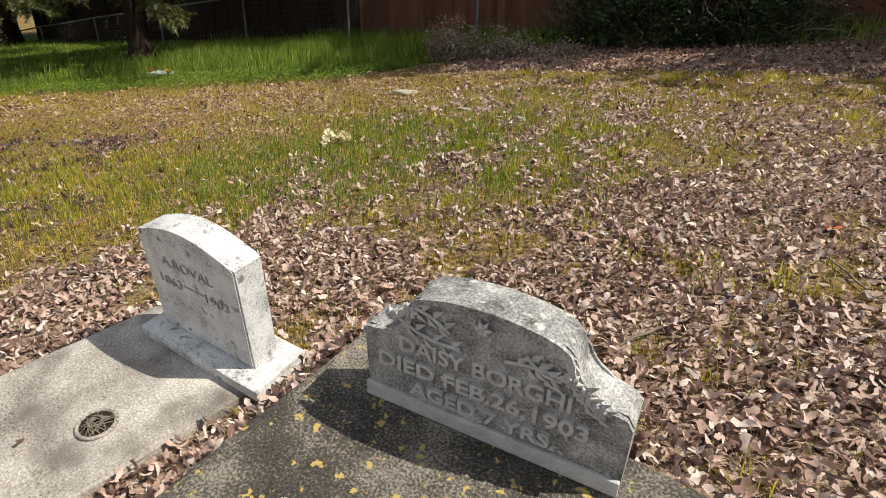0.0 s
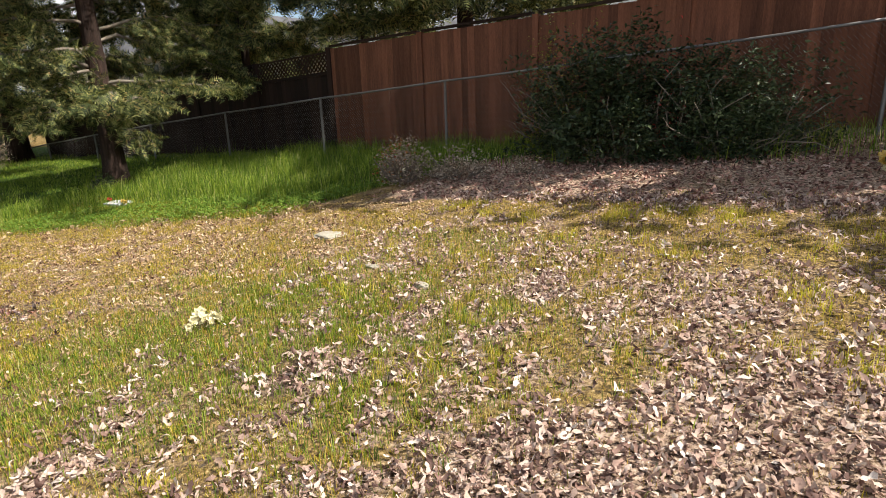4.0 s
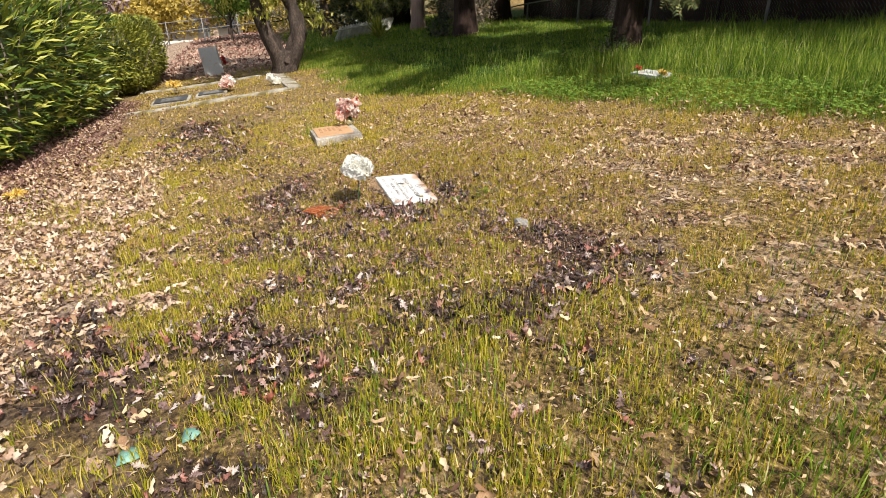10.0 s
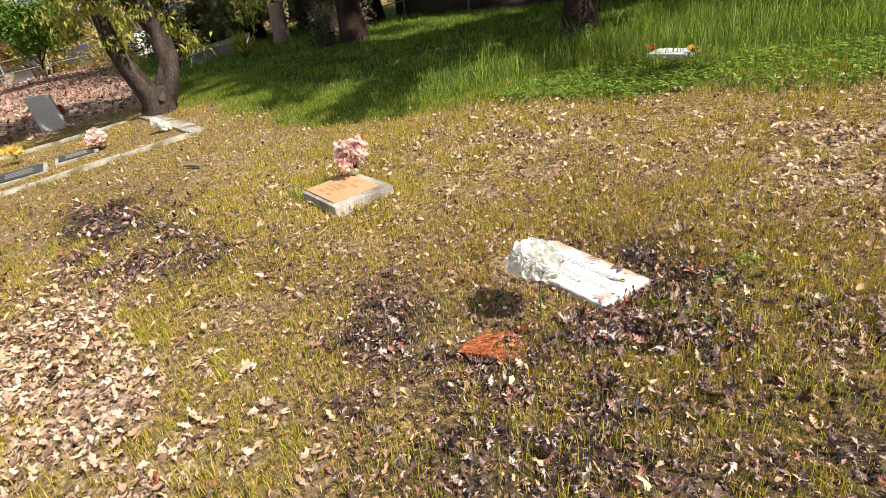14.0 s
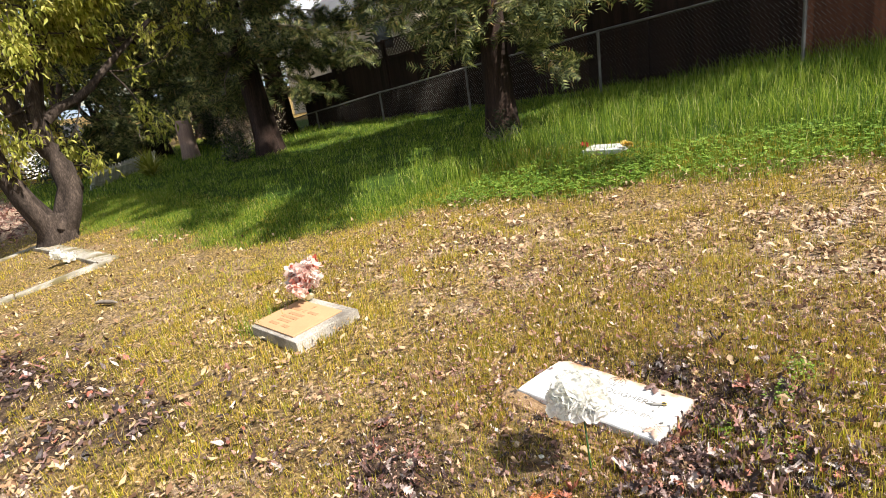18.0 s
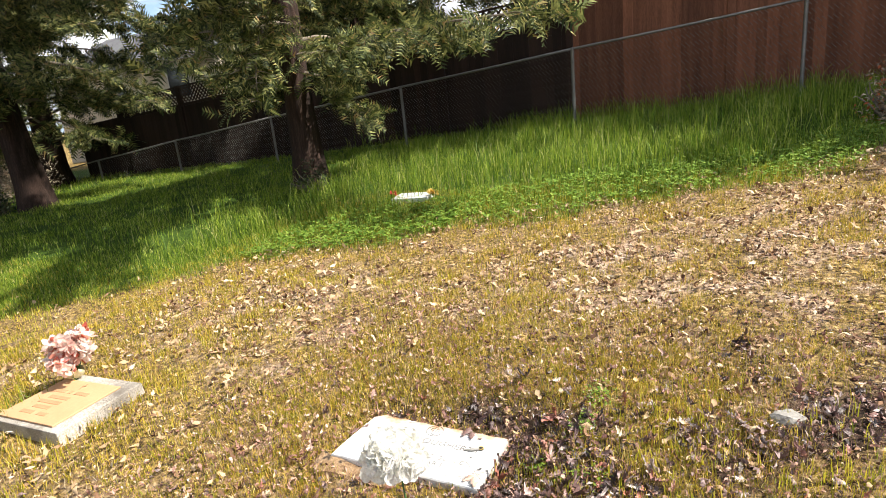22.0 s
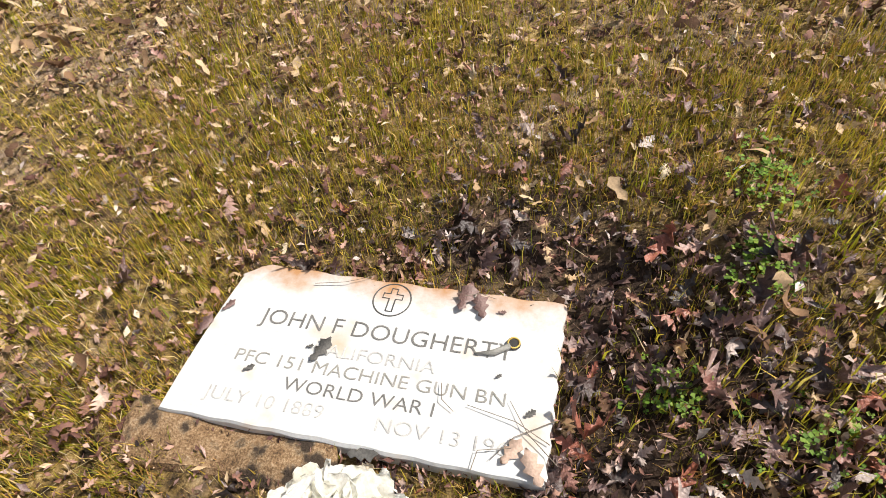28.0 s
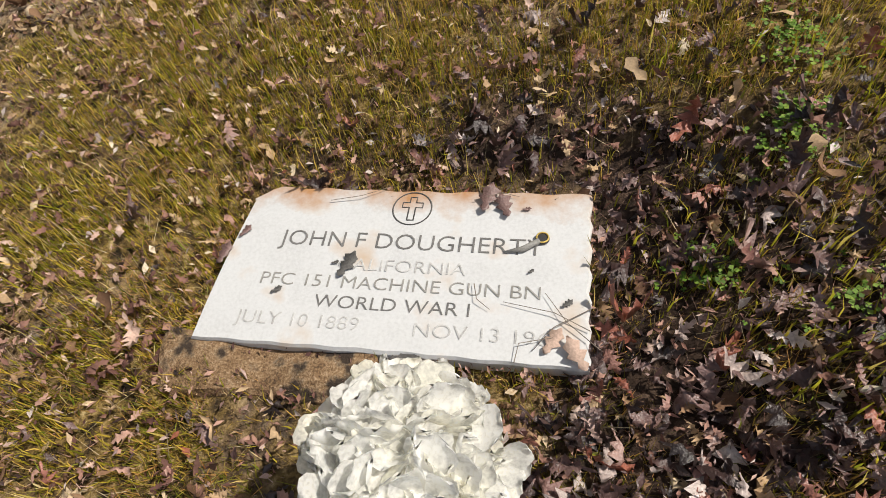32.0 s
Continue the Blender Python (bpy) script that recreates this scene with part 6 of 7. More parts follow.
def hedge(x0, x1, y_front, depth, top, mat, leaf, count, seed, label, card, rz=0.0):
    """A clipped but shaggy hedge: stems, a shade-dark core and leaves pointing outwards."""
    rng = np.random.default_rng(seed)
    xm, ym = (x0 + x1) / 2, y_front - depth / 2
    t = thing("hedge", pose(xm, ym, 0, 0, 0, rz), label, "hedge", "hedges")
    hx, hy = (x1 - x0) / 2, depth / 2
    wood = []
    for k in range(60):
        px, py = rng.uniform(-hx, hx) * 0.92, rng.uniform(-hy, hy) * 0.85
        z0 = on_ground(xm + px, ym + py)
        pts, rad = limb(rng, (px, py, z0 - 0.05), (rng.normal() * 0.25, rng.normal() * 0.25, 1), (top - z0) * 0.95, 0.022, 0.006, 0.3)
        wood.append(tube(pts, rad, 5))
    np_mesh("stem_work", *joined(wood), TWIG, t)
    # leaf places: a rounded block, thick near its skin
    u = rng.uniform(-1, 1, (count * 3, 3))
    q = (np.abs(u) ** 4).sum(1) ** 0.25
    u = u / q[:, None] * (0.62 + 0.38 * rng.random(count * 3) ** 0.4)[:, None]
    keep = rng.random(len(u)) < 0.9
    u = u[keep][:count]
    px, py = u[:, 0] * hx, u[:, 1] * hy
    lump = 0.20 * (vnoise(px + 50, u[:, 2] * 1.2 + py * 0.5 + 9, 0.55, seed) - 0.5)
    z0 = height(xm + px, ym + py)
    pz = z0 + (top - z0) * (0.5 + 0.5 * u[:, 2]) + lump
    py = py + lump * np.sign(u[:, 1]) * 1.2
    out = np.stack([u[:, 0] * 0.5, u[:, 1], np.maximum(u[:, 2], -0.2) * 0.9 + 0.25], 1) + rng.normal(size=u.shape) * 0.45
    yaw, pitch = np.arctan2(out[:, 1], out[:, 0]), -np.arctan2(out[:, 2], np.hypot(out[:, 0], out[:, 1]))
    np_mesh("leaves", *strew(*card, np.stack([px, py, pz], 1), yaw, pitch, rng.normal(0, 0.6, len(u)), leaf * rng.uniform(0.65, 1.2, len(u))), mat, t)
    # solid dark block, coloured as the shaded depth behind the leaves
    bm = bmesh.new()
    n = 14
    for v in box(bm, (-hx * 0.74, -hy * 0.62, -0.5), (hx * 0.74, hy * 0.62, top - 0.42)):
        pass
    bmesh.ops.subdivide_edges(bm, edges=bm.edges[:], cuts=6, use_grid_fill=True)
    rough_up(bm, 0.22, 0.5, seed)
    part("shade_core", bm, EVERGREEN, t)
    return t


hedge(-9.0, -0.6, -3.28, 2.8, 1.60, OLEANDER, 0.20, 20000, 91, "shaggy oleander hedge with narrow glossy leaves", leaf_card(0.22, 0.03), -5.0)
hedge(-14.4, -9.3, -2.85, 2.4, 0.68, PRIVET, 0.085, 26000, 92, "clipped yellow-green hedge by the lane", leaf_card(0.45, 0.05))


# ---- far distance ----
def far_wood():
    rng = np.random.default_rng(95)
    n = 9000
    x, y = rng.uniform(-120, -70, n), rng.uniform(-75, 30, n)
    lift = 2.6 * vnoise(x, y, 9.0, 62) + 1.2 * vnoise(x, y, 3.0, 63)
    z = height(x, y) + lift * rng.random(n) ** 0.6
    V, F = strew(*leaf_card(0.6), np.stack([x, y, z], 1), rng.uniform(0, 6.28, n), rng.normal(0, 0.6, n), rng.normal(0, 0.6, n), rng.uniform(0.5, 1.3, n))
    tagged(np_mesh("far_wood", V, F, FAR_WOOD), "distant olive and brown trees beyond the roofs", "trees", kind="stuff")


far_wood()


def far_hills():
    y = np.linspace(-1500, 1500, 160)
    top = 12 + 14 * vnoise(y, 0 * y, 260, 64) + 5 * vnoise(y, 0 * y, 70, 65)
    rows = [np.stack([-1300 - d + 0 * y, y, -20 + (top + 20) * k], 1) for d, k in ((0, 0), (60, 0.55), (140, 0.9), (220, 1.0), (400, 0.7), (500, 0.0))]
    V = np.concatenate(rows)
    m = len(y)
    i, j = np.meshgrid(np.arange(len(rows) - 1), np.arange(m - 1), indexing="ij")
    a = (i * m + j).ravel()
    tagged(np_mesh("backdrop", V, np.stack([a, a + 1, a + m + 1, a + m], 1), HILL, smooth=True), "hills on the horizon coloured blue-grey for haze", "hills", kind="structure")


far_hills()


# ---- ground cover ----
def oak_leaf(rich=2, curl=0.22, seed=0):
    """A lobed leaf along x, folded at the rib and curled."""
    w = {3: (0.012, 0.05, 0.03, 0.15, 0.06, 0.23, 0.08, 0.27, 0.09, 0.21, 0.07, 0.11, 0.01), 2: (0.02, 0.15, 0.09, 0.27, 0.15, 0.28, 0.11, 0.02), 1: (0.03, 0.20, 0.11, 0.27, 0.03), 0: (0.05, 0.28, 0.04)}[int(rich)]
    rng = np.random.default_rng(seed)
    n = len(w)
    V, F = [], []
    for k, h in enumerate(w):
        s = k / (n - 1)
        z = curl * (s - 0.5) ** 2 * 2.2
        e = curl * h * rng.uniform(0.2, 1.6)
        shift = 0.06 if h > 0.2 else 0.0
        k1, k2 = (rng.normal(size=2) * 0.07 if rich == 3 else (0, 0))
        V += [(s - 0.5 + shift, -h * rng.uniform(0.8, 1.1), z + e + k1), (s - 0.5, 0.02 * math.sin(5 * s + seed), z), (s - 0.5 + shift, h * rng.uniform(0.8, 1.1), z + curl * h * rng.uniform(0.2, 1.6) + k2)]
    for k in range(n - 1):
        a = 3 * k
        F += [(a, a + 3, a + 4), (a, a + 4, a + 1), (a + 1, a + 4, a + 5), (a + 1, a + 5, a + 2)]
    return np.array(V), np.array(F)


def scattered(lo, hi, per_m2, density, seed):
    """Places drawn at random over a rectangle, thinned by a cover function."""
    rng = np.random.default_rng(seed)
    n = int((hi[0] - lo[0]) * (hi[1] - lo[1]) * per_m2)
    p = rng.uniform(lo, hi, (n, 2))
    return p[rng.random(n) < density(p[:, 0], p[:, 1])], rng


SOLID = [(pose(0, 0, 0), 0.0, 0.65, 0.0, 0.32), (pose(0, 0, 0), -0.03, 0.33, -0.050, 0.0), (pose(0, 0, 0), -2.05, -1.40, -0.32, 0.19), (PALE_SLAB_AT, 0.0, PALE_SLAB_SIZE[0], -PALE_SLAB_SIZE[1], 0.0), (DARK_SLAB_AT, 0.0, DARK_SLAB_SIZE[0], -DARK_SLAB_SIZE[1], 0.0), (MARBLE_STONE_AT, -0.055, 0.60, -0.075, 0.18)]


def free(x, y, keep=0.0):
    """0 where a slab or marker lies, 1 elsewhere."""
    k = np.ones_like(x)
    for at, x0, x1, y0, y1 in SOLID:
        m = at.inverted()
        z = at.translation.z + 0 * x
        u = m[0][0] * x + m[0][1] * y + m[0][2] * z + m[0][3]
        v = m[1][0] * x + m[1][1] * y + m[1][2] * z + m[1][3]
        k = np.where((u > x0) & (u < x1) & (v > y0) & (v < y1), keep, k)
    return k


def leaves(name, lo, hi, per_m2, density, size, mat, seed, label, rich=1, tilt=0.45, lift=0.045):
    p, rng = scattered(lo, hi, per_m2, density, seed)
    pieces = []
    for k in range(4):
        q = p[k::4]
        n = len(q)
        if not n:
            continue
        z = height(q[:, 0], q[:, 1]) + rng.uniform(0.006, lift, n)
        flip = np.where(rng.random(n) < 0.5, math.pi, 0.0)
        s = size * rng.uniform(0.55, 1.3, n)
        pieces.append(strew(*oak_leaf(rich, (0.15, 0.35, 0.55, 0.9)[k] * (1.6 if rich == 3 else 1), k), np.column_stack([q, z]), rng.uniform(0, 6.283, n), rng.normal(0, tilt, n), flip + rng.normal(0, tilt, n), np.column_stack([s, s * rng.uniform(0.6 if rich < 2 else 0.8, 1.1, n), s])))
    ob = np_mesh(name, *joined(pieces), mat, smooth=rich > 1)
    return tagged(ob, label, "leaf litter", kind="stuff")


def blades(name, lo, hi, per_m2, density, tall, wide, mat, seed, label, lean=0.35, bend=True, height_of=None):
    p, rng = scattered(lo, hi, per_m2, density, seed)
    n = len(p)
    h = tall * rng.uniform(0.4, 1.25, n) * (height_of(p[:, 0], p[:, 1]) if height_of else 1.0)
    a, q = rng.uniform(0, 6.283, n), rng.uniform(0, 6.283, n)
    l = np.abs(rng.normal(0, lean, n))
    base = np.column_stack([p, height(p[:, 0], p[:, 1]) - 0.004])
    side = np.column_stack([np.cos(q), np.sin(q), np.zeros(n)]) * (wide * rng.uniform(0.6, 1.3, n))[:, None] / 2
    way = np.column_stack([np.cos(a) * np.sin(l), np.sin(a) * np.sin(l), np.cos(l)])
    tip = base + way * h[:, None]
    if bend:
        mid = base + (way * [0.7, 0.7, 1.05]) * (h * 0.55)[:, None]
        tip = tip + np.column_stack([np.cos(a), np.sin(a), -0.5 * np.ones(n)]) * (h * l * 0.45)[:, None]
        V = np.stack([base - side, base + side, mid - side * 0.8, mid + side * 0.8, tip], 1).reshape(-1, 3)
        k = np.arange(n)[:, None] * 5
        F = np.concatenate([k + [0, 1, 3], k + [0, 3, 2], k + [2, 3, 4]])
    else:
        V = np.stack([base - side, base + side, tip], 1).reshape(-1, 3)
        F = np.arange(n)[:, None] * 3 + [0, 1, 2]
    return tagged(np_mesh(name, V, F, mat), label, "grass", kind="stuff")


def turf(x, y):
    tuft = 0.10 + 1.2 * ease(0.36, 0.64, vnoise(x, y, 0.055, 44) * 0.55 + vnoise(x, y, 0.13, 45) * 0.45)
    patch = tuft * (0.45 + 0.9 * vnoise(x, y, 0.5, 42))
    return np.clip(patch, 0, 1) * (1 - 0.78 * pile(x, y)) * (1 - spot(x, y, 0.61, -0.31, 0.15)) * (1 - 0.80 * litter(x, y)) * (1 - 0.9 * damp(x, y)) * free(x, y)


def greener(x, y):
    g = 1.4 * spot(x, y, 5.3, 1.4, 1.5, 0.9) + 1.1 * spot(x, y, 4.4, 0.25, 0.9, 0.6) + 0.6 * spot(x, y, 5.6, 3.8, 0.9, 0.7) + 0.5 * spot(x, y, 1.6, -0.6, 0.9, 0.5) + 0.3 * spot(x, y, 3.0, -0.6, 0.9, 0.5) + 0.5 * ease(0.6, -0.2, -lush(x, y)) + 0.05
    return np.clip(g * (0.3 + 1.2 * vnoise(x, y, 0.3, 43)), 0, 1) * free(x, y) * (1 - 0.7 * litter(x, y)) * (1 - 0.7 * damp(x, y)) * (1 - 0.78 * pile(x, y))




def pile(x, y):
    """Where dark leaves lie heaped beside the marble marker."""
    return np.clip(1.2 * spot(x, y, 0.73, 0.12, 0.08, 0.24) + 0.85 * spot(x, y, 0.80, -0.07, 0.19, 0.09) + 0.6 * spot(x, y, 0.88, 0.28, 0.13, 0.09) + 0.55 * spot(x, y, 0.62, 0.42, 0.28, 0.06) + 0.4 * spot(x, y, 1.02, 0.05, 0.12, 0.09), 0, 1) * ease(0.15, 0.5, vnoise(x, y, 0.12, 26))


tufts = lambda x, y: (1 - 0.78 * pile(x, y)) * ease(0.40, 0.66, vnoise(x, y, 0.06, 77) * 0.55 + vnoise(x, y, 0.16, 78) * 0.45)
# fallen leaves
leaves("fallen_leaves", (4.3, -3.2), (8.9, 1.3), 1250, lambda x, y: litter(x, y) * free(x, y, 0.004), 0.055, DRY_LEAF, 101, "thick dry curled brown oak leaves on the ground", 1, 0.6)
leaves("fallen_leaves", (4.3, 1.3), (10.6, 5.0), 1150, lambda x, y: litter(x, y) * free(x, y), 0.052, DRY_LEAF, 110, "thick dry curled brown oak leaves on the ground", 0, 0.6)
leaves("fallen_leaves", (8.9, -3.2), (10.6, 1.3), 900, lambda x, y: litter(x, y) * free(x, y), 0.052, DRY_LEAF, 121, "thick dry curled brown oak leaves on the ground", 0, 0.6)
leaves("fallen_leaves", (-0.8, -3.6), (4.3, 1.6), 640, lambda x, y: litter(x, y) * free(x, y, 0.0) * (1 - 0.7 * damp(x, y)) * (1 - 0.75 * spot(x, y, 0.4, 0.25, 1.1, 0.9)), 0.046, LAWN_LEAF, 102, "scattered pale dry oak leaves in short turf")
leaves("fallen_leaves", (-0.8, 1.6), (4.3, 4.4), 950, lambda x, y: litter(x, y) * free(x, y, 0.0), 0.047, LAWN_LEAF, 142, "scattered pale dry oak leaves in short turf", 1, 0.5, 0.055)
leaves("fallen_leaves", (-2.6, -3.6), (-0.8, 4.4), 950, lambda x, y: litter(x, y) * free(x, y, 0.0), 0.047, LAWN_LEAF, 143, "scattered pale dry oak leaves in short turf", 0, 0.5, 0.055)
leaves("fallen_leaves", (-1.6, -3.3), (2.8, -1.3), 760, lambda x, y: ease(0.2, 0.7, litter(x, y)) * (1 - 0.75 * damp(x, y)), 0.056, PALE_LEAF, 141, "thick pale dry oak leaves beside the turf", 2, 0.55)
leaves("fallen_leaves", (-9.0, -3.4), (-2.6, 1.6), 330, lambda x, y: litter(x, y) * free(x, y), 0.05, LAWN_LEAF, 103, "scattered dry leaves on a lawn", 0)
# mulch by the hedge is coloured darker to stand for the shade there
leaves("mulch_leaves", (-8.5, -3.9), (-0.6, -2.3), 620, lambda x, y: ease(-2.35, -2.9, y - 0.06 * (x + 3)), 0.055, SHADED_MULCH, 104, "reddish-brown leaf mulch beside an oleander hedge", 0)
leaves("mulch_leaves", (2.8, 4.4), (11.0, 8.0), 300, lambda x, y: litter(x, y), 0.06, RED_LEAF, 105, "brown leaf mulch in the shade of a shrub", 0)
leaves("mulch_leaves", (-30.0, -3.2), (-11.0, 1.6), 60, lambda x, y: litter(x, y), 0.12, RED_LEAF, 106, "pinkish-brown leaf mulch along a lane", 0)
leaves("wet_leaves", (-0.6, -2.0), (3.6, 1.3), 420, lambda x, y: damp(x, y) * free(x, y, 0.0), 0.060, WET_LEAF, 107, "dark wet oak leaves matted in short grass", 3, 0.45, 0.024)
leaves("wet_leaves", (0.40, -0.45), (1.5, 0.65), 1700, lambda x, y: np.clip(pile(x, y) + 0.06, 0, 1) * (0.35 + 0.65 * ease(0.3, 0.6, vnoise(x, y, 0.09, 25))) * free(x, y, 0.0), 0.064, WET_LEAF, 108, "pile of dark wet oak leaves against a marble marker", 3, 0.55, 0.036)
leaves("fallen_leaves", (-0.6, -0.6), (1.6, 1.3), 260, lambda x, y: (0.15 + 0.85 * ease(0.4, 0.6, vnoise(x, y, 0.14, 27))) * free(x, y, 0.0) * (1 - spot(x, y, 0.61, -0.31, 0.15)), 0.042, LAWN_LEAF, 167, "small tan oak leaves in the grass round a marble marker", 3, 0.5, 0.02)
leaves("fallen_leaves", (-0.28, -0.16), (0.02, 0.14), 900, lambda x, y: spot(x, y, -0.09, -0.01, 0.07, 0.08), 0.055, RED_LEAF, 166, "curled red-brown oak leaves at a footing's corner", 3, 0.5, 0.03)
leaves("wet_leaves", (-5.0, -2.6), (-0.6, -0.5), 340, lambda x, y: damp(x, y) * free(x, y), 0.06, WET_LEAF, 109, "dark damp leaves on a lawn", 0)



def crumbs(lo, hi, per_m2, density, size, mat, seed, label):
    """Broken bits of leaf and straw."""
    p, rng = scattered(lo, hi, per_m2, density, seed)
    n = len(p)
    T, F = np.array([(-0.5, 0, 0), (0.05, -0.28, 0.12), (0.5, 0.05, 0), (-0.05, 0.26, 0.15)]), np.array([(0, 1, 2), (0, 2, 3)])
    at = np.column_stack([p, height(p[:, 0], p[:, 1]) + rng.uniform(0.004, 0.028, n)])
    s = size * rng.uniform(0.4, 1.5, n)
    V, F = strew(T, F, at, rng.uniform(0, 6.283, n), rng.normal(0, 0.6, n), rng.normal(0, 0.7, n), np.column_stack([s, s * rng.uniform(0.3, 1.0, n), s]))
    tagged(np_mesh("leaf_crumbs", V, F, mat), label, "leaf litter", kind="stuff")


crumbs((-3.0, -3.0), (4.4, 4.4), 2200, lambda x, y: (0.3 + 0.7 * vnoise(x, y, 0.4, 71)) * free(x, y) * (1 - 0.7 * damp(x, y)) * (1 - 0.8 * spot(x, y, 0.4, 0.2, 1.2, 0.9)) * ease(0.3, -0.1, lush(x, y)), 0.019, LAWN_LEAF, 131, "broken pale bits of dry leaf in turf")
crumbs((4.4, -1.2), (10.2, 5.0), 1200, lambda x, y: free(x, y) * (0.12 + litter(x, y)), 0.026, DRY_LEAF, 132, "broken pale bits of dry leaf")
crumbs((-0.8, -1.2), (2.4, 1.4), 1500, lambda x, y: free(x, y) * (0.3 + damp(x, y)), 0.020, WET_LEAF, 133, "dark broken bits of wet leaf in turf")
crumbs((-0.9, -1.3), (2.2, 1.4), 2200, lambda x, y: free(x, y) * 0.7, 0.014, RED_LEAF, 134, "reddish-brown bits of leaf in turf")
crumbs((-0.06, -0.05), (0.72, 0.40), 9000, lambda x, y: np.clip(0.75 * np.exp(-((np.maximum(np.abs(x - 0.327) - 0.327, np.abs(y - 0.163) - 0.163)) / 0.012) ** 2), 0, 1) * ease(0.02, 0.10, y), 0.012, RED_LEAF, 135, "brown soil crumbs along a marker's edge")
# soil crumbs, kept dark to draw the shadow line under the slab's front
crumbs((-0.05, -0.10), (0.66, 0.004), 9000, lambda x, y: np.clip(np.exp(-((y + 0.006) / 0.009) ** 2) + 0.10, 0, 1), 0.013, SHADED_MULCH, 137, "dark soil crumbs drawn as the shadow line along a marker's lower edge")
leaves("fallen_leaves", (-0.9, -1.3), (2.2, 1.5), 420, lambda x, y: (0.2 + 0.8 * vnoise(x, y, 0.22, 72)) * free(x, y), 0.027, RED_LEAF, 161, "small broken dry leaves in short turf", 2, 0.6, 0.03)
leaves("fallen_leaves", (-0.5, -0.4), (1.5, 1.1), 130, lambda x, y: (0.1 + 0.9 * vnoise(x, y, 0.22, 73)) * free(x, y), 0.040, RED_LEAF, 162, "curled reddish-brown oak leaves in short turf", 3, 0.6, 0.03)
blades("needles", (-0.7, -0.7), (1.8, 1.4), 8500, lambda x, y: (0.2 + 0.8 * vnoise(x, y, 0.15, 74)) * free(x, y, 0.01), 0.030, 0.0016, RED_LEAF, 163, "reddish-brown needles and stalks lying in turf", lean=1.2, bend=False)
mossy = lambda x, y: ease(0.40, 0.62, vnoise(x, y, 0.11, 75) * 0.65 + vnoise(x, y, 0.04, 76) * 0.35) * free(x, y) * (1 - 0.75 * pile(x, y))
blades("moss_grass", (-0.45, -0.5), (1.6, 0.95), 26000, mossy, 0.036, 0.0024, MOSS, 164, "low yellow-green mossy grass patches", lean=0.7, bend=False)
blades("grass_tuft", (-0.5, 0.1), (1.7, 1.5), 9000, lambda x, y: tufts(x, y) * free(x, y), 0.048, 0.0020, GOLD_GRASS, 165, "fine upright golden-green grass stems", lean=0.35)
# short turf
blades("short_grass", (-0.9, -1.6), (2.4, 1.7), 15000, lambda x, y: turf(x, y), 0.042, 0.0021, GOLD_GRASS, 111, "short mossy golden-green turf")
blades("short_grass", (-0.9, -1.6), (2.4, 1.7), 5200, lambda x, y: greener(x, y), 0.044, 0.0022, GREEN_GRASS, 112, "short fresh green grass tufts")
blades("short_grass", (-3.2, -3.2), (4.6, 4.2), 7500, lambda x, y: turf(x, y) * np.where((x > -0.9) & (x < 2.4) & (y > -1.6) & (y < 1.7), 0, 1), 0.052, 0.0046, GOLD_GRASS, 113, "short mossy golden-green turf", bend=False)
blades("short_grass", (4.6, -1.2), (10.2, 5.2), 4800, lambda x, y: turf(x, y), 0.046, 0.0050, GOLD_GRASS, 114, "short golden turf under fallen leaves", bend=False)
blades("short_grass", (2.4, -2.0), (8.0, 3.6), 4200, lambda x, y: greener(x, y), 0.070, 0.0048, GREEN_GRASS, 115, "fresh green grass tufts among leaves")
blades("short_grass", (-14.0, -3.2), (-3.2, 2.0), 900, lambda x, y: turf(x, y) * ease(1.0, 0.0, litter(x, y)), 0.05, 0.008, GOLD_GRASS, 116, "short golden-green turf", bend=False)
blades("short_grass", (-3.2, -3.2), (2.4, 3.6), 500, lambda x, y: greener(x, y), 0.045, 0.004, GREEN_GRASS, 117, "short fresh green grass", bend=False)
blades("straw", (-3.2, -3.2), (10.0, 5.0), 190, lambda x, y: 0.8 * free(x, y), 0.075, 0.0030, STRAW, 118, "dry straw lying in turf", lean=1.25, bend=False)
blades("straw", (-1.0, -1.2), (2.2, 1.4), 1100, lambda x, y: 0.8 * free(x, y), 0.055, 0.0016, STRAW, 119, "dry straw and needles lying in turf", lean=1.3, bend=False)
# upright sunlit tufts with bare soil between
tufted = lambda x, y: ease(0.42, 0.66, vnoise(x, y, 0.07, 46) * 0.5 + vnoise(x, y, 0.18, 47) * 0.5) * free(x, y) * (1 - 0.55 * damp(x, y)) * (1 - spot(x, y, 0.61, -0.31, 0.2))
blades("grass_tuft", (0.5, -1.9), (3.9, 0.75), 8500, lambda x, y: tufted(x, y) * np.clip(1.5 * spot(x, y, 2.1, -0.6, 1.4, 0.95), 0, 1) * (1 - 0.8 * litter(x, y)), 0.066, 0.0036, SUN_GRASS, 151, "upright sunlit yellow-green grass tufts", lean=0.22)
blades("grass_tuft", (-4.0, -3.0), (0.8, 1.8), 2200, lambda x, y: tufted(x, y) * (1 - 0.5 * litter(x, y)) * 0.9, 0.06, 0.0045, SUN_GRASS, 152, "short yellow-green grass tufts", lean=0.3, bend=False)
blades("grass_tuft", (-1.2, -3.2), (3.2, -1.3), 2400, lambda x, y: ease(0.5, 0.7, vnoise(x, y, 0.28, 50) * 0.6 + vnoise(x, y, 0.08, 55) * 0.4), 0.08, 0.0045, SUN_GRASS, 154, "green grass tufts through pale leaf litter", lean=0.35)
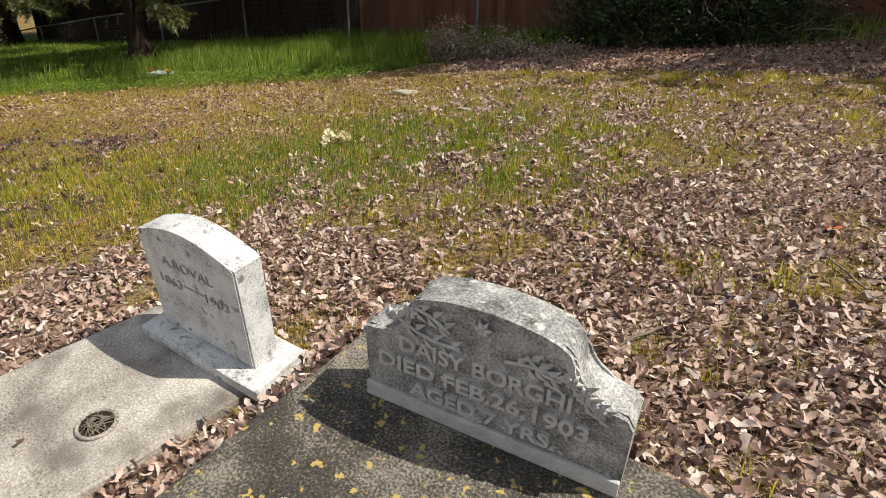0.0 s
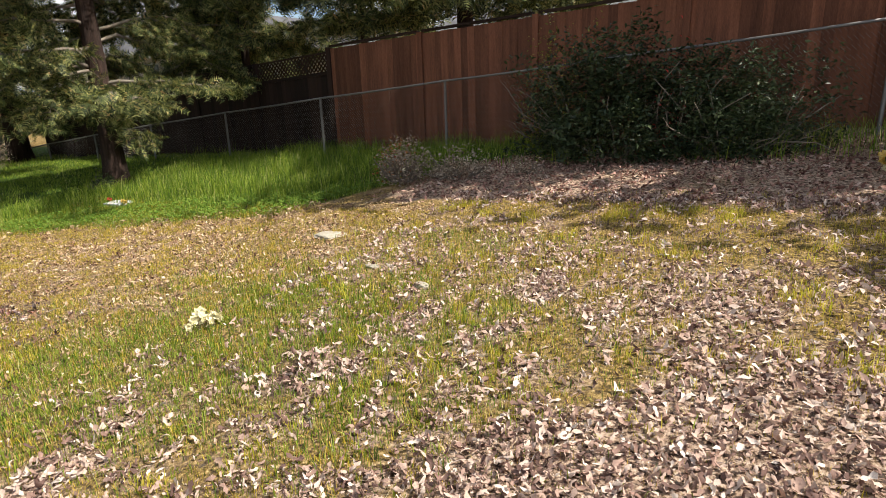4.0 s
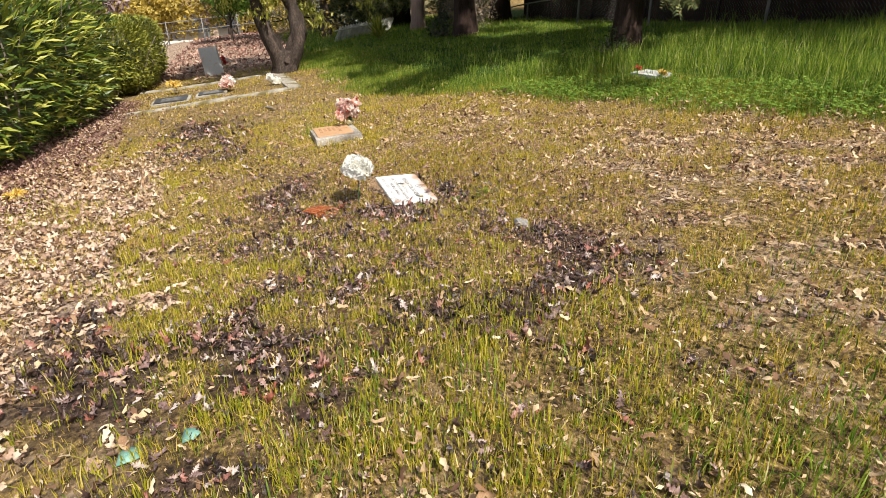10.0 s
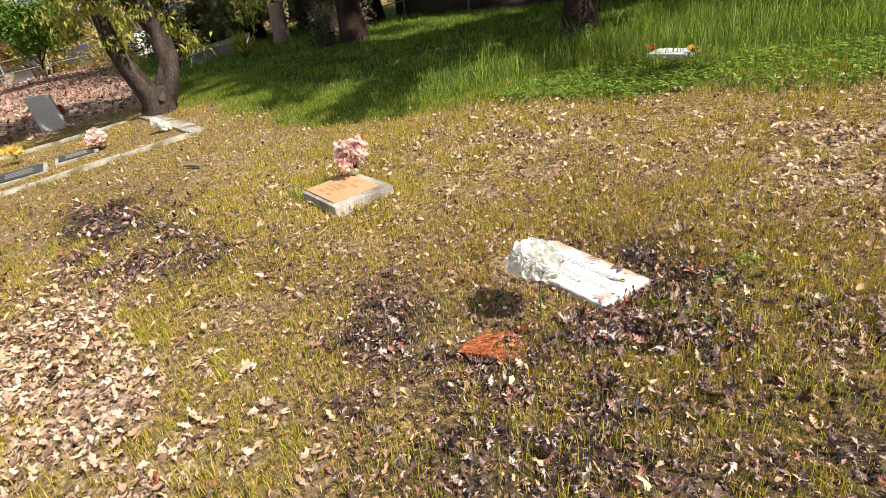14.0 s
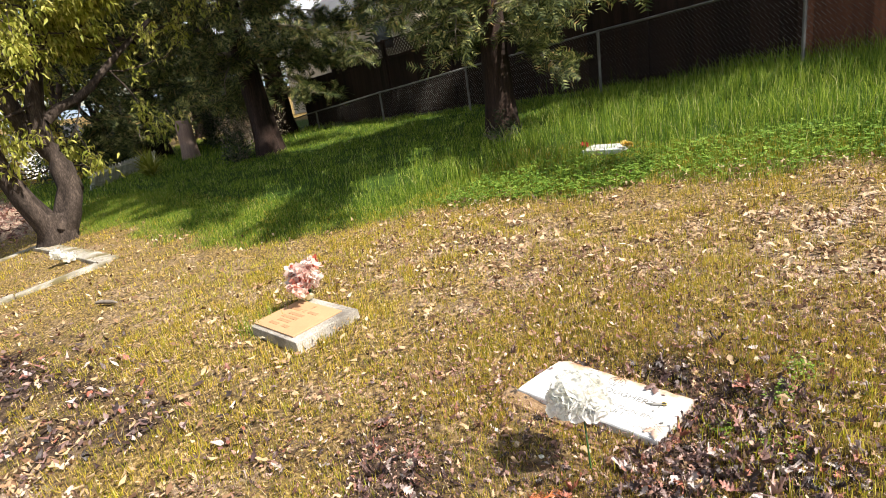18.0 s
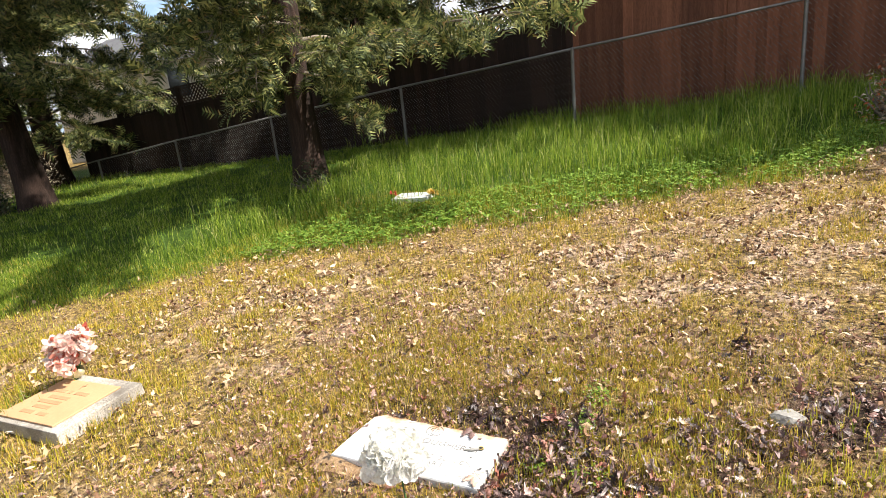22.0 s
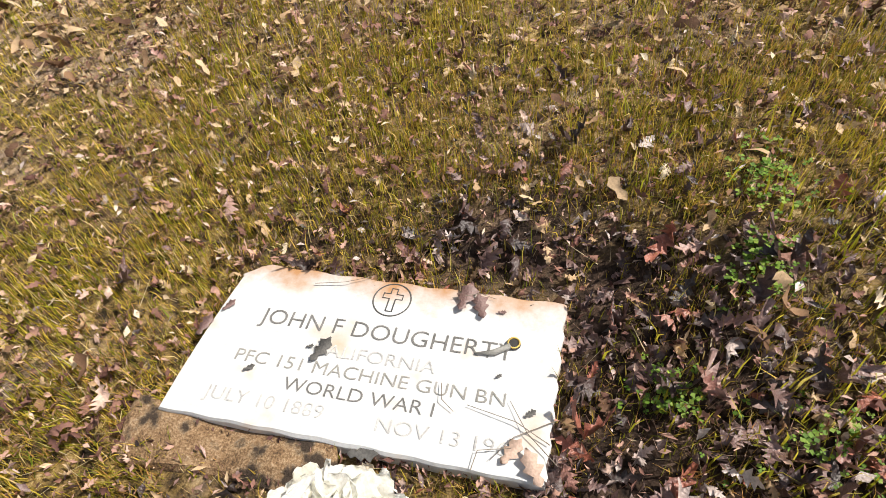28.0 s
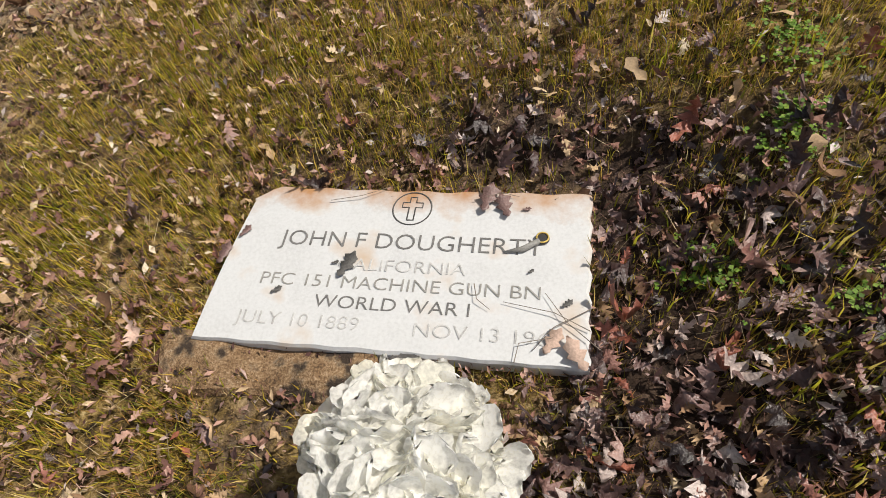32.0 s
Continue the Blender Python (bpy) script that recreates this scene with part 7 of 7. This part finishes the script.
blades("grass_tuft", (4.4, -1.2), (9.6, 4.6), 2600, lambda x, y: ease(0.66, 0.8, vnoise(x, y, 0.3, 48) * 0.6 + vnoise(x, y, 0.1, 49) * 0.4) * free(x, y), 0.09, 0.0048, SUN_GRASS, 153, "small green grass tufts among dry leaves", lean=0.4)
# tufts against the markers
blades("grass_tuft", (-2.2, -0.42), (-1.9, 0.1), 1500, lambda x, y: spot(x, y, -2.08, -0.2, 0.12, 0.2), 0.15, 0.004, GREEN_GRASS, 120, "green grass tuft beside a tan plaque")
blades("grass_tuft", (-2.1, -0.50), (-1.3, 0.2), 2600, lambda x, y: np.clip(spot(x, y, -1.72, -0.36, 0.4, 0.05) + spot(x, y, -1.35, -0.1, 0.05, 0.3), 0, 1) * ease(0.35, 0.6, vnoise(x, y, 0.08, 59)), 0.075, 0.004, GOLD_GRASS, 126, "short grass against a tan marker's base")
# long grass by the fence
blades("long_grass", (-13.0, 0.3), (4.4, 8.6), 1150, lambda x, y: ease(0.15, 0.9, lush(x, y)) * (1 - 0.93 * spot(x, y, -1.6, 3.5, 0.35, 0.45)) * (0.12 + 0.88 * ease(0.25, 0.7, vnoise(x, y, 0.22, 51) * 0.6 + vnoise(x, y, 0.5, 57) * 0.4)), 0.275, 0.0064, GREEN_GRASS, 121, "long fresh green grass along a fence", lean=0.42,
       height_of=lambda x, y: (0.35 + 0.75 * ease(0.3, 1.8, lush(x, y))) * (0.6 + 0.7 * vnoise(x, y, 0.6, 52)) * (0.34 + 0.66 * ease(-5.5, -1.5, x)) * (0.75 + 0.5 * vnoise(x, y, 0.18, 54)))
blades("long_grass", (-13.0, 0.0), (4.4, 6.0), 2600, lambda x, y: ease(-0.25, 0.1, lush(x, y)) * ease(1.8, 0.9, lush(x, y)), 0.085, 0.0065, GREEN_GRASS, 122, "ankle-high green grass edge", bend=False)
blades("long_grass", (-6.0, 2.2), (3.6, 8.4), 70, lambda x, y: ease(0.6, 1.6, lush(x, y)) * ease(0.45, 0.7, vnoise(x, y, 0.35, 58)), 0.46, 0.0065, GREEN_GRASS, 125, "tall pale seeding grass stalks along a fence", lean=0.5)
blades("long_grass", (3.6, 6.6), (11.5, 8.6), 260, lambda x, y: vnoise(x, y, 0.8, 53), 0.30, 0.008, GREEN_GRASS, 123, "thin green grass under a fence")
blades("long_grass", (-24.0, 0.6), (-13.0, 8.6), 260, lambda x, y: 0.8 * ease(-0.3, 0.5, lush(x, y)), 0.16, 0.014, GREEN_GRASS, 124, "green grass on a bank", bend=False)


def clover(lo, hi, per_m2, density, seed, small, large, lift, label):
    """Three-leaved weeds over a rectangle."""
    p, rng = scattered(lo, hi, per_m2, density, seed)
    n = len(p)
    T, F = np.array([(0, 0, 0), (0.6, -0.5, 0.1), (1.0, 0, 0.05), (0.6, 0.5, 0.1)]), np.array([(0, 1, 2), (0, 2, 3)])
    at = np.column_stack([p, height(p[:, 0], p[:, 1]) + rng.uniform(0.3 * lift, lift, n)])
    yaw = rng.uniform(0, 6.28, n)
    pieces = [strew(T, F, at, yaw + k * 2.094, rng.normal(0, 0.3, n), np.zeros(n), rng.uniform(small, large, n)) for k in range(3)]
    tagged(np_mesh("clover", *joined(pieces), CLOVER), label, "clover", kind="stuff")


clover((-2.7, 0.8), (3.6, 6.0), 900, lambda x, y: ease(-0.2, 0.15, lush(x, y)) * ease(1.5, 0.8, lush(x, y)) * (0.3 + 0.7 * vnoise(x, y, 0.45, 61)), 130, 0.018, 0.034, 0.09, "low bright green clover at a lawn's edge")
clover((0.70, -0.1), (1.2, 0.75), 16000, lambda x, y: np.clip(spot(x, y, 0.82, 0.16, 0.035, 0.04) + spot(x, y, 0.95, 0.38, 0.04, 0.05) + 0.7 * spot(x, y, 0.97, 0.56, 0.05, 0.06) + 0.3 * spot(x, y, 1.02, 0.10, 0.06, 0.05), 0, 1), 136, 0.004, 0.010, 0.035, "small green weeds among wet leaves")


def leaf_on_marker(x, y, rz, size, mat, label, seed, z=0.004):
    V, F = oak_leaf(2, 0.12, seed)
    o = np_mesh("fallen_leaf", V * size, F, mat)
    o.matrix_world = pose(x, y, z, 0, 0, rz)
    o.modifiers.new("thick", "SOLIDIFY").thickness = 0.0006
    tagged(o, label, "leaf", "leaves on the marker")


leaf_on_marker(0.245, 0.155, 70, 0.055, INK, "small black wet leaf on a marble marker", 1)
leaf_on_marker(0.222, 0.158, 20, 0.014, INK, "black leaf crumb on a marble marker", 2)
leaf_on_marker(0.475, 0.305, 80, 0.065, WET_LEAF, "dark wet leaf over a marker's edge", 3, 0.008)
leaf_on_marker(0.505, 0.290, 110, 0.055, WET_LEAF, "dark wet leaf over a marker's edge", 4, 0.006)
leaf_on_marker(0.600, 0.040, 60, 0.050, DRY_LEAF, "brown dry leaf on a marble marker", 5)
leaf_on_marker(0.635, 0.020, 120, 0.060, DRY_LEAF, "brown dry leaf on a marble marker", 6, 0.010)
leaf_on_marker(0.130, 0.098, 35, 0.022, INK, "black leaf crumb on a marble marker", 7)
leaf_on_marker(0.545, 0.285, 10, 0.016, WET_LEAF, "dark leaf crumb on a marble marker", 8)
leaf_on_marker(0.620, 0.105, 40, 0.020, INK, "black leaf crumb on a marble marker", 9)
leaf_on_marker(0.560, 0.160, 40, 0.012, INK, "black leaf crumb on a marble marker", 10)
leaf_on_marker(0.005, 0.165, 80, 0.050, WET_LEAF, "dark wet leaf over a marker's edge", 11)
leaf_on_marker(0.030, 0.215, 60, 0.030, WET_LEAF, "dark wet leaf over a marker's edge", 12)
leaf_on_marker(0.375, -0.005, 10, 0.05, INK, "black wet leaf over a marker's lower edge", 13, -0.004)


def twigs_on_marker():
    t = thing("twigs", pose(0, 0, 0.004), "thin dry twigs lying over a marker's corner", "twigs")
    for pts in ([(0.655, 0.06), (0.60, 0.085), (0.52, 0.10)], [(0.67, 0.03), (0.62, 0.07), (0.585, 0.12)], [(0.545, 0.0), (0.55, 0.03), (0.60, 0.045)], [(0.47, 0.13), (0.478, 0.10), (0.50, 0.085)], [(0.45, 0.30), (0.50, 0.315), (0.53, 0.31)], [(0.18, 0.29), (0.24, 0.30), (0.29, 0.325)], [(0.66, 0.10), (0.60, 0.06), (0.57, 0.02)]):
        np_mesh("twig", *tube([(a, b, 0.002 + 0.004 * (k == 1)) for k, (a, b) in enumerate(pts)], [0.0008, 0.0007, 0.0005], 4), TWIG, t)


twigs_on_marker()
